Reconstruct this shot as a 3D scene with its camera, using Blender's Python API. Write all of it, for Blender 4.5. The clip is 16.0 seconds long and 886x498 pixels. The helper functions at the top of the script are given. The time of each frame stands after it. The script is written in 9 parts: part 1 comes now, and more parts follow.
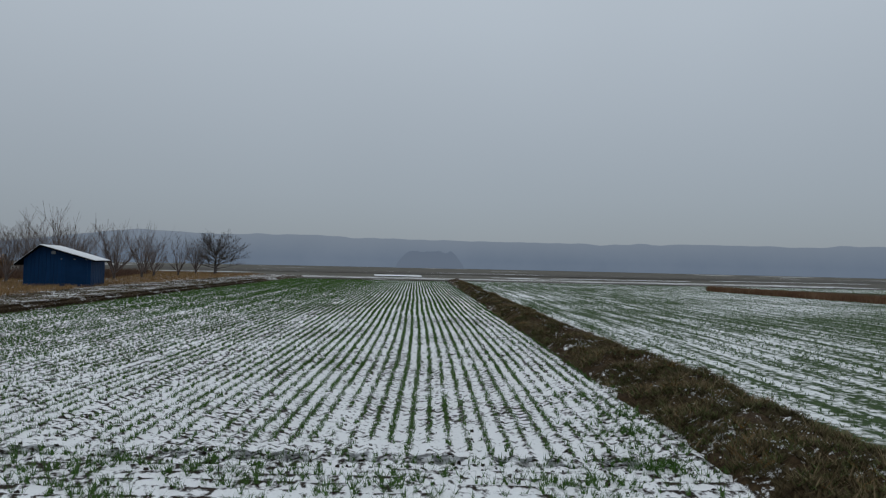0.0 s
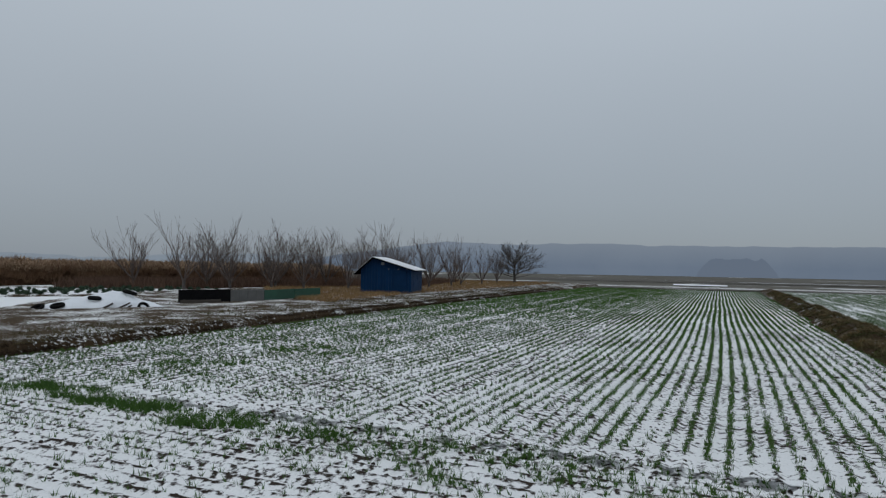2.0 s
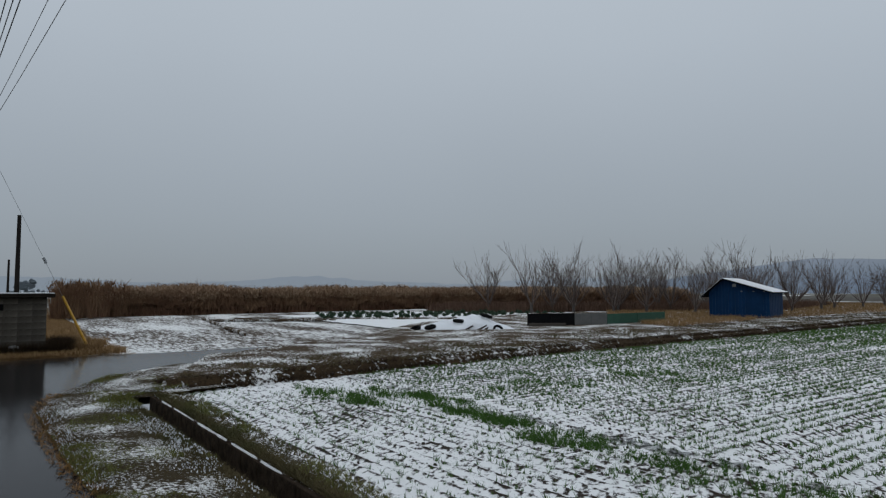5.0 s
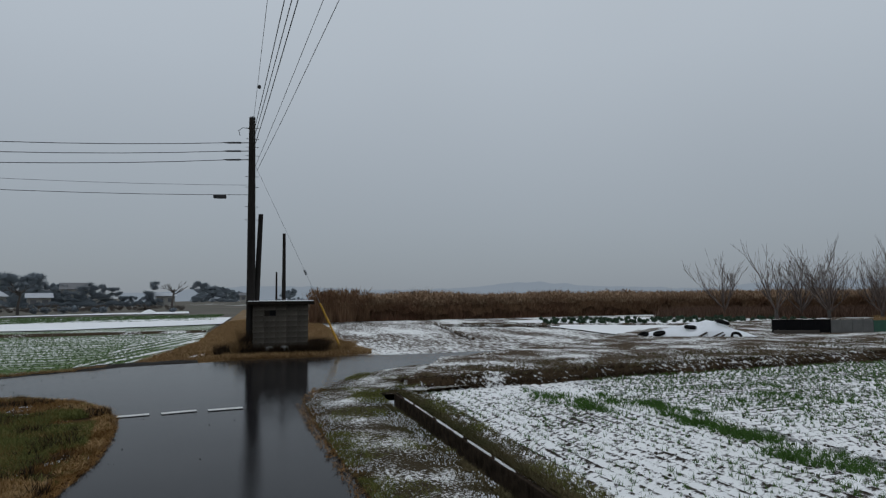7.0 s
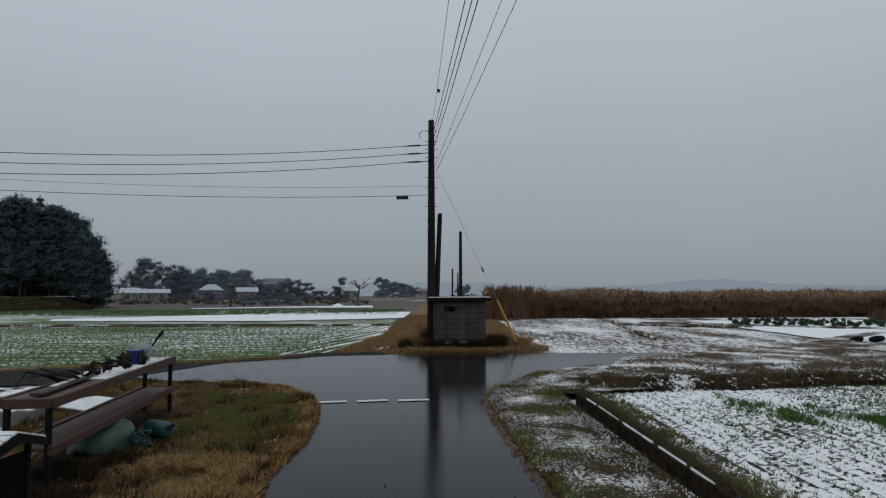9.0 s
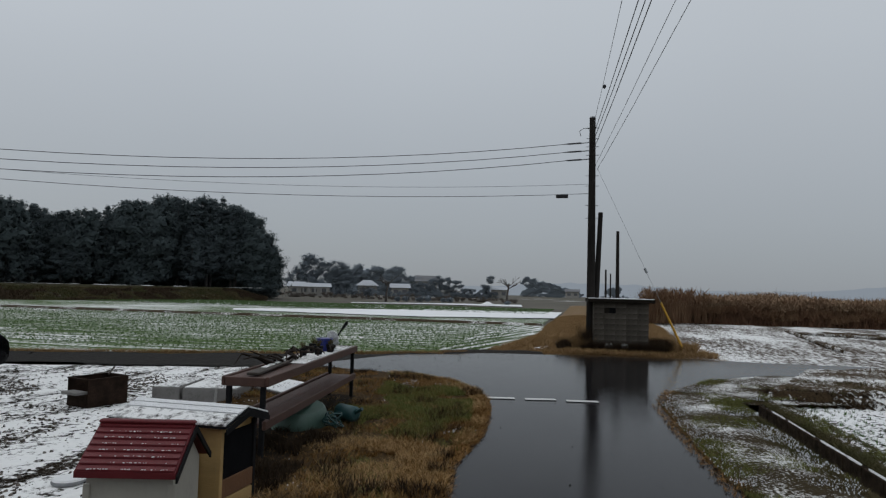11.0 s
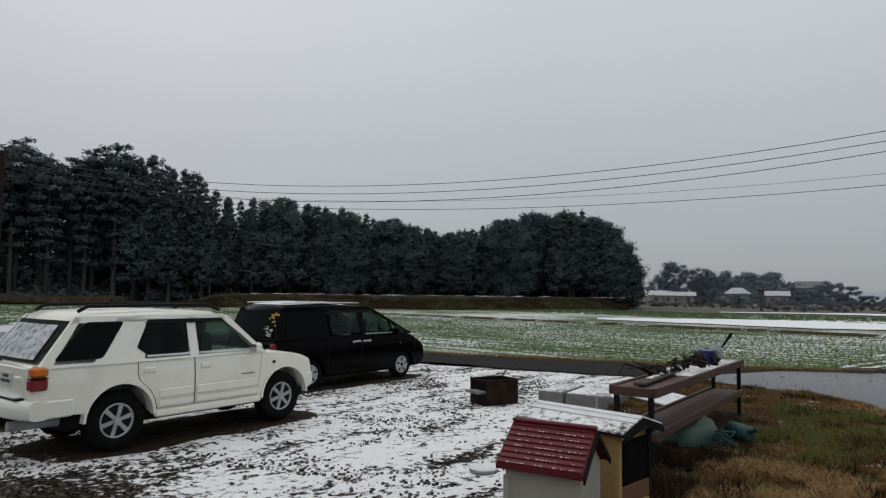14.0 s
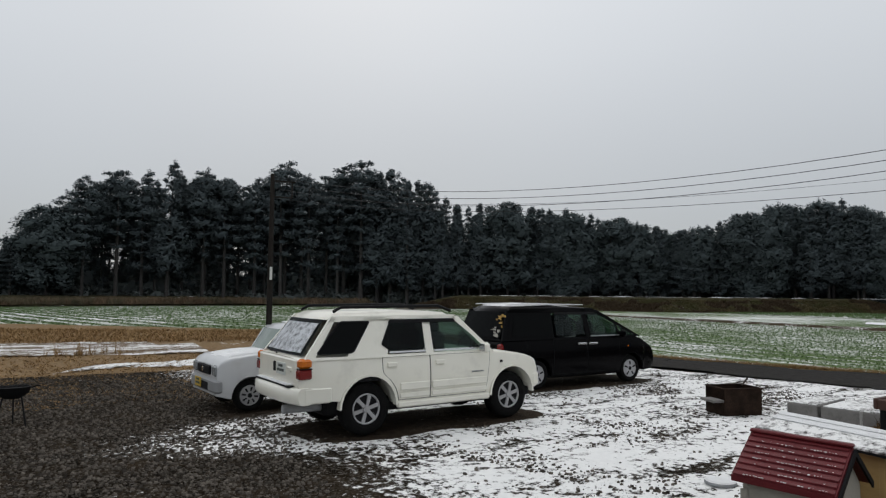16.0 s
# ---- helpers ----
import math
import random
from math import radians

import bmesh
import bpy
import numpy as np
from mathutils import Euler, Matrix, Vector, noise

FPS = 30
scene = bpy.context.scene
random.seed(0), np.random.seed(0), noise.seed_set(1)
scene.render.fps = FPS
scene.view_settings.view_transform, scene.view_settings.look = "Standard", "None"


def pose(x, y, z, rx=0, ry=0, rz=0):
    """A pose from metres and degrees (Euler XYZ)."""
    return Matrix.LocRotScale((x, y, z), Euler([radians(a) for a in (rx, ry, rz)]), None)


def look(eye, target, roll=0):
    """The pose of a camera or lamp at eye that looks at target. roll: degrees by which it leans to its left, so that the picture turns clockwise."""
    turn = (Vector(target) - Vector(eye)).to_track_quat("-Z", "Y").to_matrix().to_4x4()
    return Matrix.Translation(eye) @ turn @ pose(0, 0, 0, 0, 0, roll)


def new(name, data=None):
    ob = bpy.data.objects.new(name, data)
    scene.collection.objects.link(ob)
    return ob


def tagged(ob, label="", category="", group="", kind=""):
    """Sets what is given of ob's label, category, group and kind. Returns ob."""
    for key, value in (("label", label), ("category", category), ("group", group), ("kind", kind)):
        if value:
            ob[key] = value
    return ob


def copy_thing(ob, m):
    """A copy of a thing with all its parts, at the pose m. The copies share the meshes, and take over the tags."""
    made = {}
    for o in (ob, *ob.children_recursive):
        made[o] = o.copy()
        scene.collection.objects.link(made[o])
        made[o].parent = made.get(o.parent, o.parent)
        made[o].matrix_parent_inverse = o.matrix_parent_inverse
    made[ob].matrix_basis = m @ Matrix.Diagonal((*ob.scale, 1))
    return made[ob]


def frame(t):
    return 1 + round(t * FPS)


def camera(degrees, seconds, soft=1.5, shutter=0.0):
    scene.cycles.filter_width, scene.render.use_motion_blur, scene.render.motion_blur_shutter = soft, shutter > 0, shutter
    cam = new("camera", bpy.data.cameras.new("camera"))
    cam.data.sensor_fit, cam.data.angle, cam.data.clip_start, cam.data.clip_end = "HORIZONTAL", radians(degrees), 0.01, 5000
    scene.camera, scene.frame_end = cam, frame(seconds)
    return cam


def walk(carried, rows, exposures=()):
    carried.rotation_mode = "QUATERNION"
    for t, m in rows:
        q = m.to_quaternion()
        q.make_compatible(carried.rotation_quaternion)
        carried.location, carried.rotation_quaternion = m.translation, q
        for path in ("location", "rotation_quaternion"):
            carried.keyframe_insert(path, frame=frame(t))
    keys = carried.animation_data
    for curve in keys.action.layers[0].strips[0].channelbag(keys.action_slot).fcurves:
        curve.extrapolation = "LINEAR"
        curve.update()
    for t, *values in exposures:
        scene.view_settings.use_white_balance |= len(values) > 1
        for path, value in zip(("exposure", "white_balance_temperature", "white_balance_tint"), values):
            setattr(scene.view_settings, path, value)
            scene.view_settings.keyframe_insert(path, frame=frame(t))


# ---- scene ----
cam = camera(68.18, 16.0, soft=1.25)
PATH = [
    (0, (-0.388, -0.218, 2.101), (-0.391, 19.777, 2.557), 1.22),
    (0.5, (-0.481, -0.295, 2.064), (-2.585, 19.587, 2.608), 1.93),
    (1, (-0.507, -0.263, 2.073), (-5.075, 19.204, 2.446), 1.75),
    (1.5, (-0.526, -0.321, 2.079), (-7.243, 18.511, 2.550), 1.62),
    (2, (-0.518, -0.380, 2.081), (-9.055, 17.698, 2.648), 0.96),
    (2.5, (-0.504, -0.423, 2.091), (-10.382, 16.956, 2.726), 0.44),
    (3, (-0.490, -0.453, 2.098), (-11.640, 16.132, 2.877), -0.26),
    (3.5, (-0.484, -0.430, 2.102), (-12.664, 15.410, 2.967), -0.34),
    (4, (-0.477, -0.442, 2.094), (-14.448, 13.836, 3.069), -0.40),
    (4.5, (-0.466, -0.452, 2.086), (-15.824, 12.314, 3.162), -0.46),
    (4.7, (-0.457, -0.465, 2.094), (-16.182, 11.841, 3.234), -0.24),
    (6.8, (-0.277, -0.591, 2.097), (-19.217, 5.692, 3.441), -0.65),
    (7, (-0.267, -0.609, 2.101), (-19.412, 5.004, 3.503), -0.58),
    (7.5, (-0.283, -0.622, 2.104), (-19.799, 3.558, 3.399), -0.31),
    (8, (-0.323, -0.652, 2.106), (-20.068, 2.257, 3.402), -0.57),
    (8.5, (-0.327, -0.711, 2.109), (-20.214, 1.002, 3.351), -0.48),
    (9, (-0.292, -0.777, 2.125), (-20.243, -0.301, 3.451), -0.05),
    (9.2, (-0.275, -0.809, 2.122), (-20.228, -0.882, 3.500), 0.17),
    (11.3, (-0.203, -1.266, 2.097), (-19.544, -6.218, 3.288), 1.20),
    (11.5, (-0.219, -1.296, 2.098), (-19.351, -7.003, 3.271), 0.89),
    (12, (-0.208, -1.367, 2.087), (-18.704, -8.860, 3.416), 0.42),
    (12.5, (-0.131, -1.420, 2.094), (-17.804, -10.671, 3.536), 0.44),
    (13, (-0.094, -1.439, 2.095), (-17.072, -11.915, 3.504), 0.52),
    (13.5, (-0.066, -1.452, 2.100), (-16.052, -13.395, 3.449), 0.61),
    (14, (-0.044, -1.424, 2.102), (-14.848, -14.806, 3.426), 0.76),
    (14.5, (-0.048, -1.390, 2.109), (-13.608, -16.040, 3.333), 0.69),
    (15, (-0.039, -1.359, 2.108), (-12.440, -16.997, 3.393), 0.62),
    (15.5, (-0.025, -1.330, 2.105), (-10.871, -18.084, 3.386), 0.55),
    (16, (0.006, -1.280, 2.103), (-9.467, -18.845, 3.408), 0.51),
]
EXPOSE = [(0.0, 0.0, 6150.0, 8.0), (9.0, 0.0, 6250.0, 9.0), (11.5, 0.12, 6500.0, 10.0), (13.5, 0.22, 6650.0, 11.0), (16.0, 0.48, 6700.0, 11.0)]
walk(cam, [(t, look(eye, target, roll)) for t, eye, target, roll in PATH], EXPOSE)

# ---- world and light: an overcast winter sky, brighter overhead ----
world = bpy.data.worlds.new("overcast_sky")
scene.world = world
world.use_nodes = True
wn, wl = world.node_tree.nodes, world.node_tree.links
wn.clear()
w_out = wn.new("ShaderNodeOutputWorld")
w_bg = wn.new("ShaderNodeBackground")
w_geo = wn.new("ShaderNodeTexCoord")
w_sep = wn.new("ShaderNodeSeparateXYZ")
w_ramp = wn.new("ShaderNodeValToRGB")
w_ramp.color_ramp.elements[0].position, w_ramp.color_ramp.elements[0].color = 0.0, (0.255, 0.278, 0.303, 1)
w_ramp.color_ramp.elements[1].position, w_ramp.color_ramp.elements[1].color = 1.0, (0.71, 0.75, 0.79, 1)
w_mid = w_ramp.color_ramp.elements.new(0.10)
w_mid.color = (0.325, 0.351, 0.378, 1)
w_mid = w_ramp.color_ramp.elements.new(0.34)
w_mid.color = (0.455, 0.488, 0.522, 1)
w_sky = wn.new("ShaderNodeTexSky")
w_sky.sky_type, w_sky.sun_disc = "NISHITA", False
w_sky.sun_elevation, w_sky.sun_rotation = radians(35), radians(200)
w_scale = wn.new("ShaderNodeMix")
w_scale.data_type, w_scale.blend_type = "RGBA", "MULTIPLY"
w_scale.inputs[0].default_value = 1.0
w_scale.inputs[7].default_value = (0.08, 0.08, 0.08, 1)
w_mix = wn.new("ShaderNodeMix")
w_mix.data_type = "RGBA"
w_mix.inputs[0].default_value = 0.06
w_noise = wn.new("ShaderNodeTexNoise")
w_noise.inputs["Scale"].default_value = 1.6
w_noise.inputs["Detail"].default_value = 2.0
w_cloud = wn.new("ShaderNodeMapRange")
w_cloud.inputs[3].default_value, w_cloud.inputs[4].default_value = 0.93, 1.07
w_mul = wn.new("ShaderNodeMix")
w_mul.data_type, w_mul.blend_type = "RGBA", "MULTIPLY"
w_mul.inputs[0].default_value = 1.0
wl.new(w_geo.outputs["Generated"], w_sep.inputs[0])
wl.new(w_geo.outputs["Generated"], w_noise.inputs["Vector"])
wl.new(w_sep.outputs["Z"], w_ramp.inputs[0])
wl.new(w_sky.outputs[0], w_scale.inputs[6])
wl.new(w_ramp.outputs[0], w_mix.inputs[6])
wl.new(w_scale.outputs[2], w_mix.inputs[7])
wl.new(w_noise.outputs[0], w_cloud.inputs[0])
wl.new(w_mix.outputs[2], w_mul.inputs[6])
wl.new(w_cloud.outputs[0], w_mul.inputs[7])
wl.new(w_mul.outputs[2], w_bg.inputs[0])
w_bg.inputs[1].default_value = 1.0
wl.new(w_bg.outputs[0], w_out.inputs[0])
sun = new("sun", bpy.data.lights.new("sun", "SUN"))
sun.data.energy, sun.data.angle, sun.data.color = 0.30, radians(40), (1.0, 0.98, 0.95)
sun.matrix_world = look((0, 0, 60), (20, 34, 0))

# ---- mesh tools ----
class Shape:
    """Collects vertices and faces for one mesh."""

    def __init__(self):
        self.v, self.f, self.s = [], [], []

    def add(self, verts, faces, smooth=False):
        n = len(self.v)
        self.v += [tuple(p) for p in verts]
        self.f += [tuple(n + i for i in face) for face in faces]
        self.s += [smooth] * len(faces)
        return self

    def box(self, c, size, m=None, taper=1.0, bevel=0.0):
        sx, sy, sz = (s / 2 for s in size)
        if bevel:
            b = min(bevel, sx * 0.9, sy * 0.9, sz * 0.9)
            ring = [(sx - b, -sy), (sx, -sy + b), (sx, sy - b), (sx - b, sy), (-sx + b, sy), (-sx, sy - b), (-sx, -sy + b), (-sx + b, -sy)]
            kx, ky = 1 - b / sx, 1 - b / sy
            rings = [[(x * kx, y * ky, -sz) for x, y in ring], [(x, y, -sz + b) for x, y in ring],
                     [(x * taper, y * taper, sz - b) for x, y in ring], [(x * kx * taper, y * ky * taper, sz) for x, y in ring]]
            pts = [Vector(p) for r in rings for p in r]
            faces = [tuple(range(7, -1, -1)), tuple(range(24, 32))]
            for k in range(3):
                faces += [(k * 8 + i, k * 8 + (i + 1) % 8, k * 8 + 8 + (i + 1) % 8, k * 8 + 8 + i) for i in range(8)]
        else:
            pts = [Vector((x, y, z)) for z in (-sz, sz) for x, y in ((-sx, -sy), (sx, -sy), (sx, sy), (-sx, sy))]
            pts = pts[:4] + [Vector((p.x * taper, p.y * taper, p.z)) for p in pts[4:]]
            faces = [(3, 2, 1, 0), (4, 5, 6, 7)] + [(i, (i + 1) % 4, 4 + (i + 1) % 4, 4 + i) for i in range(4)]
        if m is not None:
            pts = [m @ p for p in pts]
        return self.add([p + Vector(c) for p in pts], faces)

    def tube(self, pts, radii, n=8, cap=True, smooth=True):
        pts = [Vector(p) for p in pts]
        if not hasattr(radii, "__len__"):
            radii = [radii] * len(pts)
        verts, faces = [], []
        side = None
        for i, p in enumerate(pts):
            d = (pts[min(i + 1, len(pts) - 1)] - pts[max(i - 1, 0)]).normalized()
            if side is None:
                side = d.orthogonal().normalized()
            side = (side - d * side.dot(d)).normalized()
            up = d.cross(side)
            verts += [p + (side * math.cos(6.28319 * k / n) + up * math.sin(6.28319 * k / n)) * radii[i] for k in range(n)]
        for i in range(len(pts) - 1):
            faces += [(i * n + k, i * n + (k + 1) % n, (i + 1) * n + (k + 1) % n, (i + 1) * n + k) for k in range(n)]
        self.add(verts, faces, smooth)
        if cap:
            self.add(verts[:n], [tuple(range(n - 1, -1, -1))])
            self.add(verts[-n:], [tuple(range(n))])
        return self

    def prism(self, outline, y0, y1, axis="y"):
        """Extrudes an outline of (x, z), or (x, y) for axis z."""
        n = len(outline)
        put = (lambda a, b, c: (a, c, b)) if axis == "y" else (lambda a, b, c: (a, b, c)) if axis == "z" else (lambda a, b, c: (c, a, b))
        verts = [put(a, b, y0) for a, b in outline] + [put(a, b, y1) for a, b in outline]
        faces = [tuple(range(n - 1, -1, -1)), tuple(range(n, 2 * n))] + [(i, (i + 1) % n, n + (i + 1) % n, n + i) for i in range(n)]
        return self.add(verts, faces)

    def loft(self, rings, cap=True, smooth=True):
        n = len(rings[0])
        verts = [p for r in rings for p in r]
        faces = [(k * n + i, k * n + (i + 1) % n, (k + 1) * n + (i + 1) % n, (k + 1) * n + i) for k in range(len(rings) - 1) for i in range(n)]
        self.add(verts, faces, smooth)
        if cap:
            self.add(rings[0], [tuple(range(n - 1, -1, -1))])
            self.add(rings[-1], [tuple(range(n))])
        return self

    def mesh(self, name):
        me = bpy.data.meshes.new(name)
        me.from_pydata(self.v, [], self.f)
        me.polygons.foreach_set("use_smooth", self.s)
        bm = bmesh.new()
        bm.from_mesh(me)
        bmesh.ops.recalc_face_normals(bm, faces=bm.faces)
        bm.to_mesh(me)
        bm.free()
        me.update()
        return me


def part(name, shape, material, parent=None, label=""):
    """One mesh object, under a thing or a part when a parent is given."""
    me = shape.mesh(name) if isinstance(shape, Shape) else shape
    if not me.materials:
        me.materials.append(material)
    ob = new(name, me)
    ob.parent = parent
    return tagged(ob, label)


def thing(name, label, category, m=None, group=""):
    ob = new(name)
    ob.empty_display_size = 0.2
    if m is not None:
        ob.matrix_basis = m
    return tagged(ob, label, category, group)


def mesh_np(name, verts, faces, material, smooth=False):
    """A mesh from arrays: verts (n, 3), faces (m, 3 or 4)."""
    me = bpy.data.meshes.new(name)
    k = faces.shape[1]
    me.vertices.add(len(verts))
    me.vertices.foreach_set("co", verts.astype(np.float32).ravel())
    me.loops.add(faces.size)
    me.loops.foreach_set("vertex_index", faces.astype(np.int32).ravel())
    me.polygons.add(len(faces))
    me.polygons.foreach_set("loop_start", np.arange(len(faces), dtype=np.int32) * k)
    me.polygons.foreach_set("use_smooth", np.full(len(faces), smooth))
    me.update(calc_edges=True)
    me.materials.append(material)
    return me


def stuff(name, me, label, category):
    return tagged(new(name, me), label, category, kind="stuff")


def hill(x, y, s=1.0, seed=0.0):
    return noise.noise(Vector((x * s + seed, y * s - seed, seed)))


def resample(pts, n):
    pts = np.array(pts, float)
    d = np.concatenate([[0], np.cumsum(np.hypot(*np.diff(pts[:, :2], axis=0).T))])
    t = np.linspace(0, d[-1], n)
    return np.stack([np.interp(t, d, pts[:, k]) for k in range(pts.shape[1])], 1)


def strip(name, a, b, nu, nv, height, material, label, category, smooth=True, even=True, skirt=0.0, ragged=0.0):
    """A sheet of ground between two edge lines, nu pieces along and nv across; height(x, y, u, v) gives z."""
    if even:
        a, b = resample(a, nu + 1), resample(b, nu + 1)
    else:
        a, b = np.array(a, float), np.array(b, float)
        k = np.linspace(0, len(a) - 1, nu + 1)
        a = np.stack([np.interp(k, np.arange(len(a)), a[:, c]) for c in (0, 1)], 1)
        b = np.stack([np.interp(k, np.arange(len(b)), b[:, c]) for c in (0, 1)], 1)
    if ragged:
        for e, k in ((a, 1.3), (b, 7.7)):
            for p in e:
                p += (ragged * (hill(p[0], p[1], 0.9, k) + 0.7 * hill(p[0], p[1], 3.1, k + 2)), ragged * (hill(p[0], p[1], 0.9, k + 4) + 0.7 * hill(p[0], p[1], 3.1, k + 6)))
    verts = []
    for i in range(nu + 1):
        for j in range(nv + 1):
            v = j / nv
            x, y = a[i] * (1 - v) + b[i] * v
            z = height(x, y, i / nu, v)
            if skirt and (i in (0, nu) or j in (0, nv)):
                z -= skirt
            verts.append((x, y, z))
    faces = [(i * (nv + 1) + j, (i + 1) * (nv + 1) + j, (i + 1) * (nv + 1) + j + 1, i * (nv + 1) + j + 1) for i in range(nu) for j in range(nv)]
    me = mesh_np(name, np.array(verts), np.array(faces), material, smooth)
    bm = bmesh.new()
    bm.from_mesh(me)
    bmesh.ops.recalc_face_normals(bm, faces=bm.faces)
    if sum(f.normal.z for f in bm.faces) < 0:
        bmesh.ops.reverse_faces(bm, faces=bm.faces)
    bm.to_mesh(me)
    bm.free()
    return tagged(new(name, me), label, category, kind="structure")


def lumps(places, rng, size, tall):
    """Low, rounded clods or stones, one for each (x, y, z) place."""
    p = np.asarray(places, float)
    n = len(p)
    turn, k = rng.uniform(0, 6.283, n), size * rng.uniform(0.35, 1.0, n) ** 1.6 * 1.5
    long = rng.uniform(0.55, 1.0, n)
    pts = []
    for shrink, lift in ((1.0, None), (0.62, 1.0)):
        for i in range(5):
            r = k * rng.uniform(0.7, 1.2, n) * shrink
            a = turn + 1.2566 * i + rng.uniform(-0.25, 0.25, n)
            z = np.full(n, -0.012) if lift is None else tall * rng.uniform(0.5, 1.1, n) * k / size
            pts.append(p + np.stack([np.cos(a) * r, np.sin(a) * r * long, z], 1))
    verts = np.stack(pts, 1).reshape(-1, 3)
    base = np.arange(n)[:, None] * 10
    tri = [(5, 6, 7), (5, 7, 8), (5, 8, 9)]
    for i in range(5):
        tri += [(i, (i + 1) % 5, 5 + (i + 1) % 5), (i, 5 + (i + 1) % 5, 5 + i)]
    return verts, np.concatenate([base + np.array([t]) for t in tri])


def blades(places, rng, tall, wide, lean, per):
    """Grass blades: for each (x, y, z) place, some thin triangles. Returns arrays of vertices and faces."""
    p = np.repeat(np.asarray(places, float), per, 0)
    n = len(p)
    turn = rng.uniform(0, 6.283, n)
    h = tall * rng.uniform(0.45, 1.15, n)
    w = wide * rng.uniform(0.6, 1.3, n)
    r = rng.uniform(0, 1, n) * wide * 2.2
    base = p + np.stack([np.cos(turn * 3.1) * r, np.sin(turn * 3.1) * r, np.zeros(n)], 1)
    side = np.stack([np.cos(turn), np.sin(turn), np.zeros(n)], 1) * w[:, None] / 2
    out = turn + rng.uniform(-1.2, 1.2, n) + 1.57
    bend = h * lean * rng.uniform(0.2, 1.2, n)
    tip = base + np.stack([np.cos(out) * bend, np.sin(out) * bend, h], 1)
    verts = np.stack([base - side, base + side, tip], 1).reshape(-1, 3)
    return verts, np.arange(n * 3).reshape(-1, 3)


# ---- materials ----
def material(name):
    m = bpy.data.materials.new(name)
    m.use_nodes = True
    m.node_tree.nodes.clear()
    return m


def node(m, kind, **values):
    n = m.node_tree.nodes.new(kind)
    for key, value in values.items():
        n.inputs[key.replace("_", " ")].default_value = value
    return n


def link(m, a, b):
    m.node_tree.links.new(a, b)


def coords(m, stretch=(1, 1, 1), turn=0.0):
    g = node(m, "ShaderNodeTexCoord")
    mp = node(m, "ShaderNodeMapping")
    mp.inputs["Scale"].default_value = stretch
    mp.inputs["Rotation"].default_value = (0, 0, turn)
    link(m, g.outputs["Object"], mp.inputs[0])
    return mp.outputs[0]


def speckle(m, vec, scale, lo, hi, detail=4.0, rough=0.6):
    """A noise turned into a mask that runs from 0 at lo to 1 at hi."""
    n = node(m, "ShaderNodeTexNoise", Scale=scale, Detail=detail, Roughness=rough)
    link(m, vec, n.inputs["Vector"])
    r = node(m, "ShaderNodeMapRange")
    r.inputs[1].default_value, r.inputs[2].default_value = lo, hi
    link(m, n.outputs[0], r.inputs[0])
    return r.outputs[0]


def blend(m, mask, a, b, mode="MIX"):
    x = m.node_tree.nodes.new("ShaderNodeMix")
    x.data_type, x.blend_type = "RGBA", mode
    for socket, value in ((x.inputs[0], mask), (x.inputs[6], a), (x.inputs[7], b)):
        if isinstance(value, (int, float)):
            socket.default_value = value
        elif isinstance(value, tuple):
            socket.default_value = (*value, 1)
        else:
            link(m, value, socket)
    return x.outputs[2]


def maths(m, op, a, b=0.0, clamp=False):
    x = m.node_tree.nodes.new("ShaderNodeMath")
    x.operation, x.use_clamp = op, clamp
    for socket, value in ((x.inputs[0], a), (x.inputs[1], b)):
        if isinstance(value, (int, float)):
            socket.default_value = value
        else:
            link(m, value, socket)
    return x.outputs[0]


def finish(m, colour, rough=0.8, bump=None, depth=0.01, metal=0.0, spec=0.5, coat=0.0):
    s = node(m, "ShaderNodeBsdfPrincipled")
    for key, value in (("Base Color", colour), ("Roughness", rough), ("Metallic", metal), ("Specular IOR Level", spec), ("Coat Weight", coat)):
        if isinstance(value, tuple):
            s.inputs[key].default_value = (*value, 1)
        elif isinstance(value, (int, float)):
            s.inputs[key].default_value = value
        else:
            link(m, value, s.inputs[key])
    if bump is not None:
        b = node(m, "ShaderNodeBump", Strength=0.8, Distance=depth)
        link(m, bump, b.inputs["Height"])
        link(m, b.outputs[0], s.inputs["Normal"])
    o = node(m, "ShaderNodeOutputMaterial")
    link(m, s.outputs[0], o.inputs[0])
    return m


def plain(name, a, b, scale=6.0, rough=0.7, metal=0.0, depth=0.004, spec=0.5, coat=0.0, vary=0.0, stretch=(1, 1, 1)):
    """Two tones at two scales, with fine relief."""
    m = material(name)
    vec = coords(m, stretch)
    c = blend(m, speckle(m, vec, scale, 0.35, 0.65), a, b)
    c = blend(m, speckle(m, vec, scale * 9, 0.3, 0.75), c, tuple(0.75 * x + 0.25 * y for x, y in zip(a, b)))
    if vary:
        info = node(m, "ShaderNodeObjectInfo")
        r = node(m, "ShaderNodeMapRange")
        r.inputs[3].default_value, r.inputs[4].default_value = 1 - vary, 1 + vary
        link(m, info.outputs["Random"], r.inputs[0])
        c = blend(m, 1.0, c, r.outputs[0], "MULTIPLY")
    return finish(m, c, rough, speckle(m, vec, scale * 12, 0.2, 0.8), depth, metal, spec, coat)


def leafy(name, a, b, c=None, rough=0.75):
    """Blades and leaves: a tone of its own for each piece."""
    m = material(name)
    g = node(m, "ShaderNodeNewGeometry")
    col = blend(m, g.outputs["Random Per Island"], a, b)
    if c:
        vec = coords(m)
        col = blend(m, speckle(m, vec, 0.35, 0.4, 0.62), col, c)
    return finish(m, col, rough, spec=0.06)


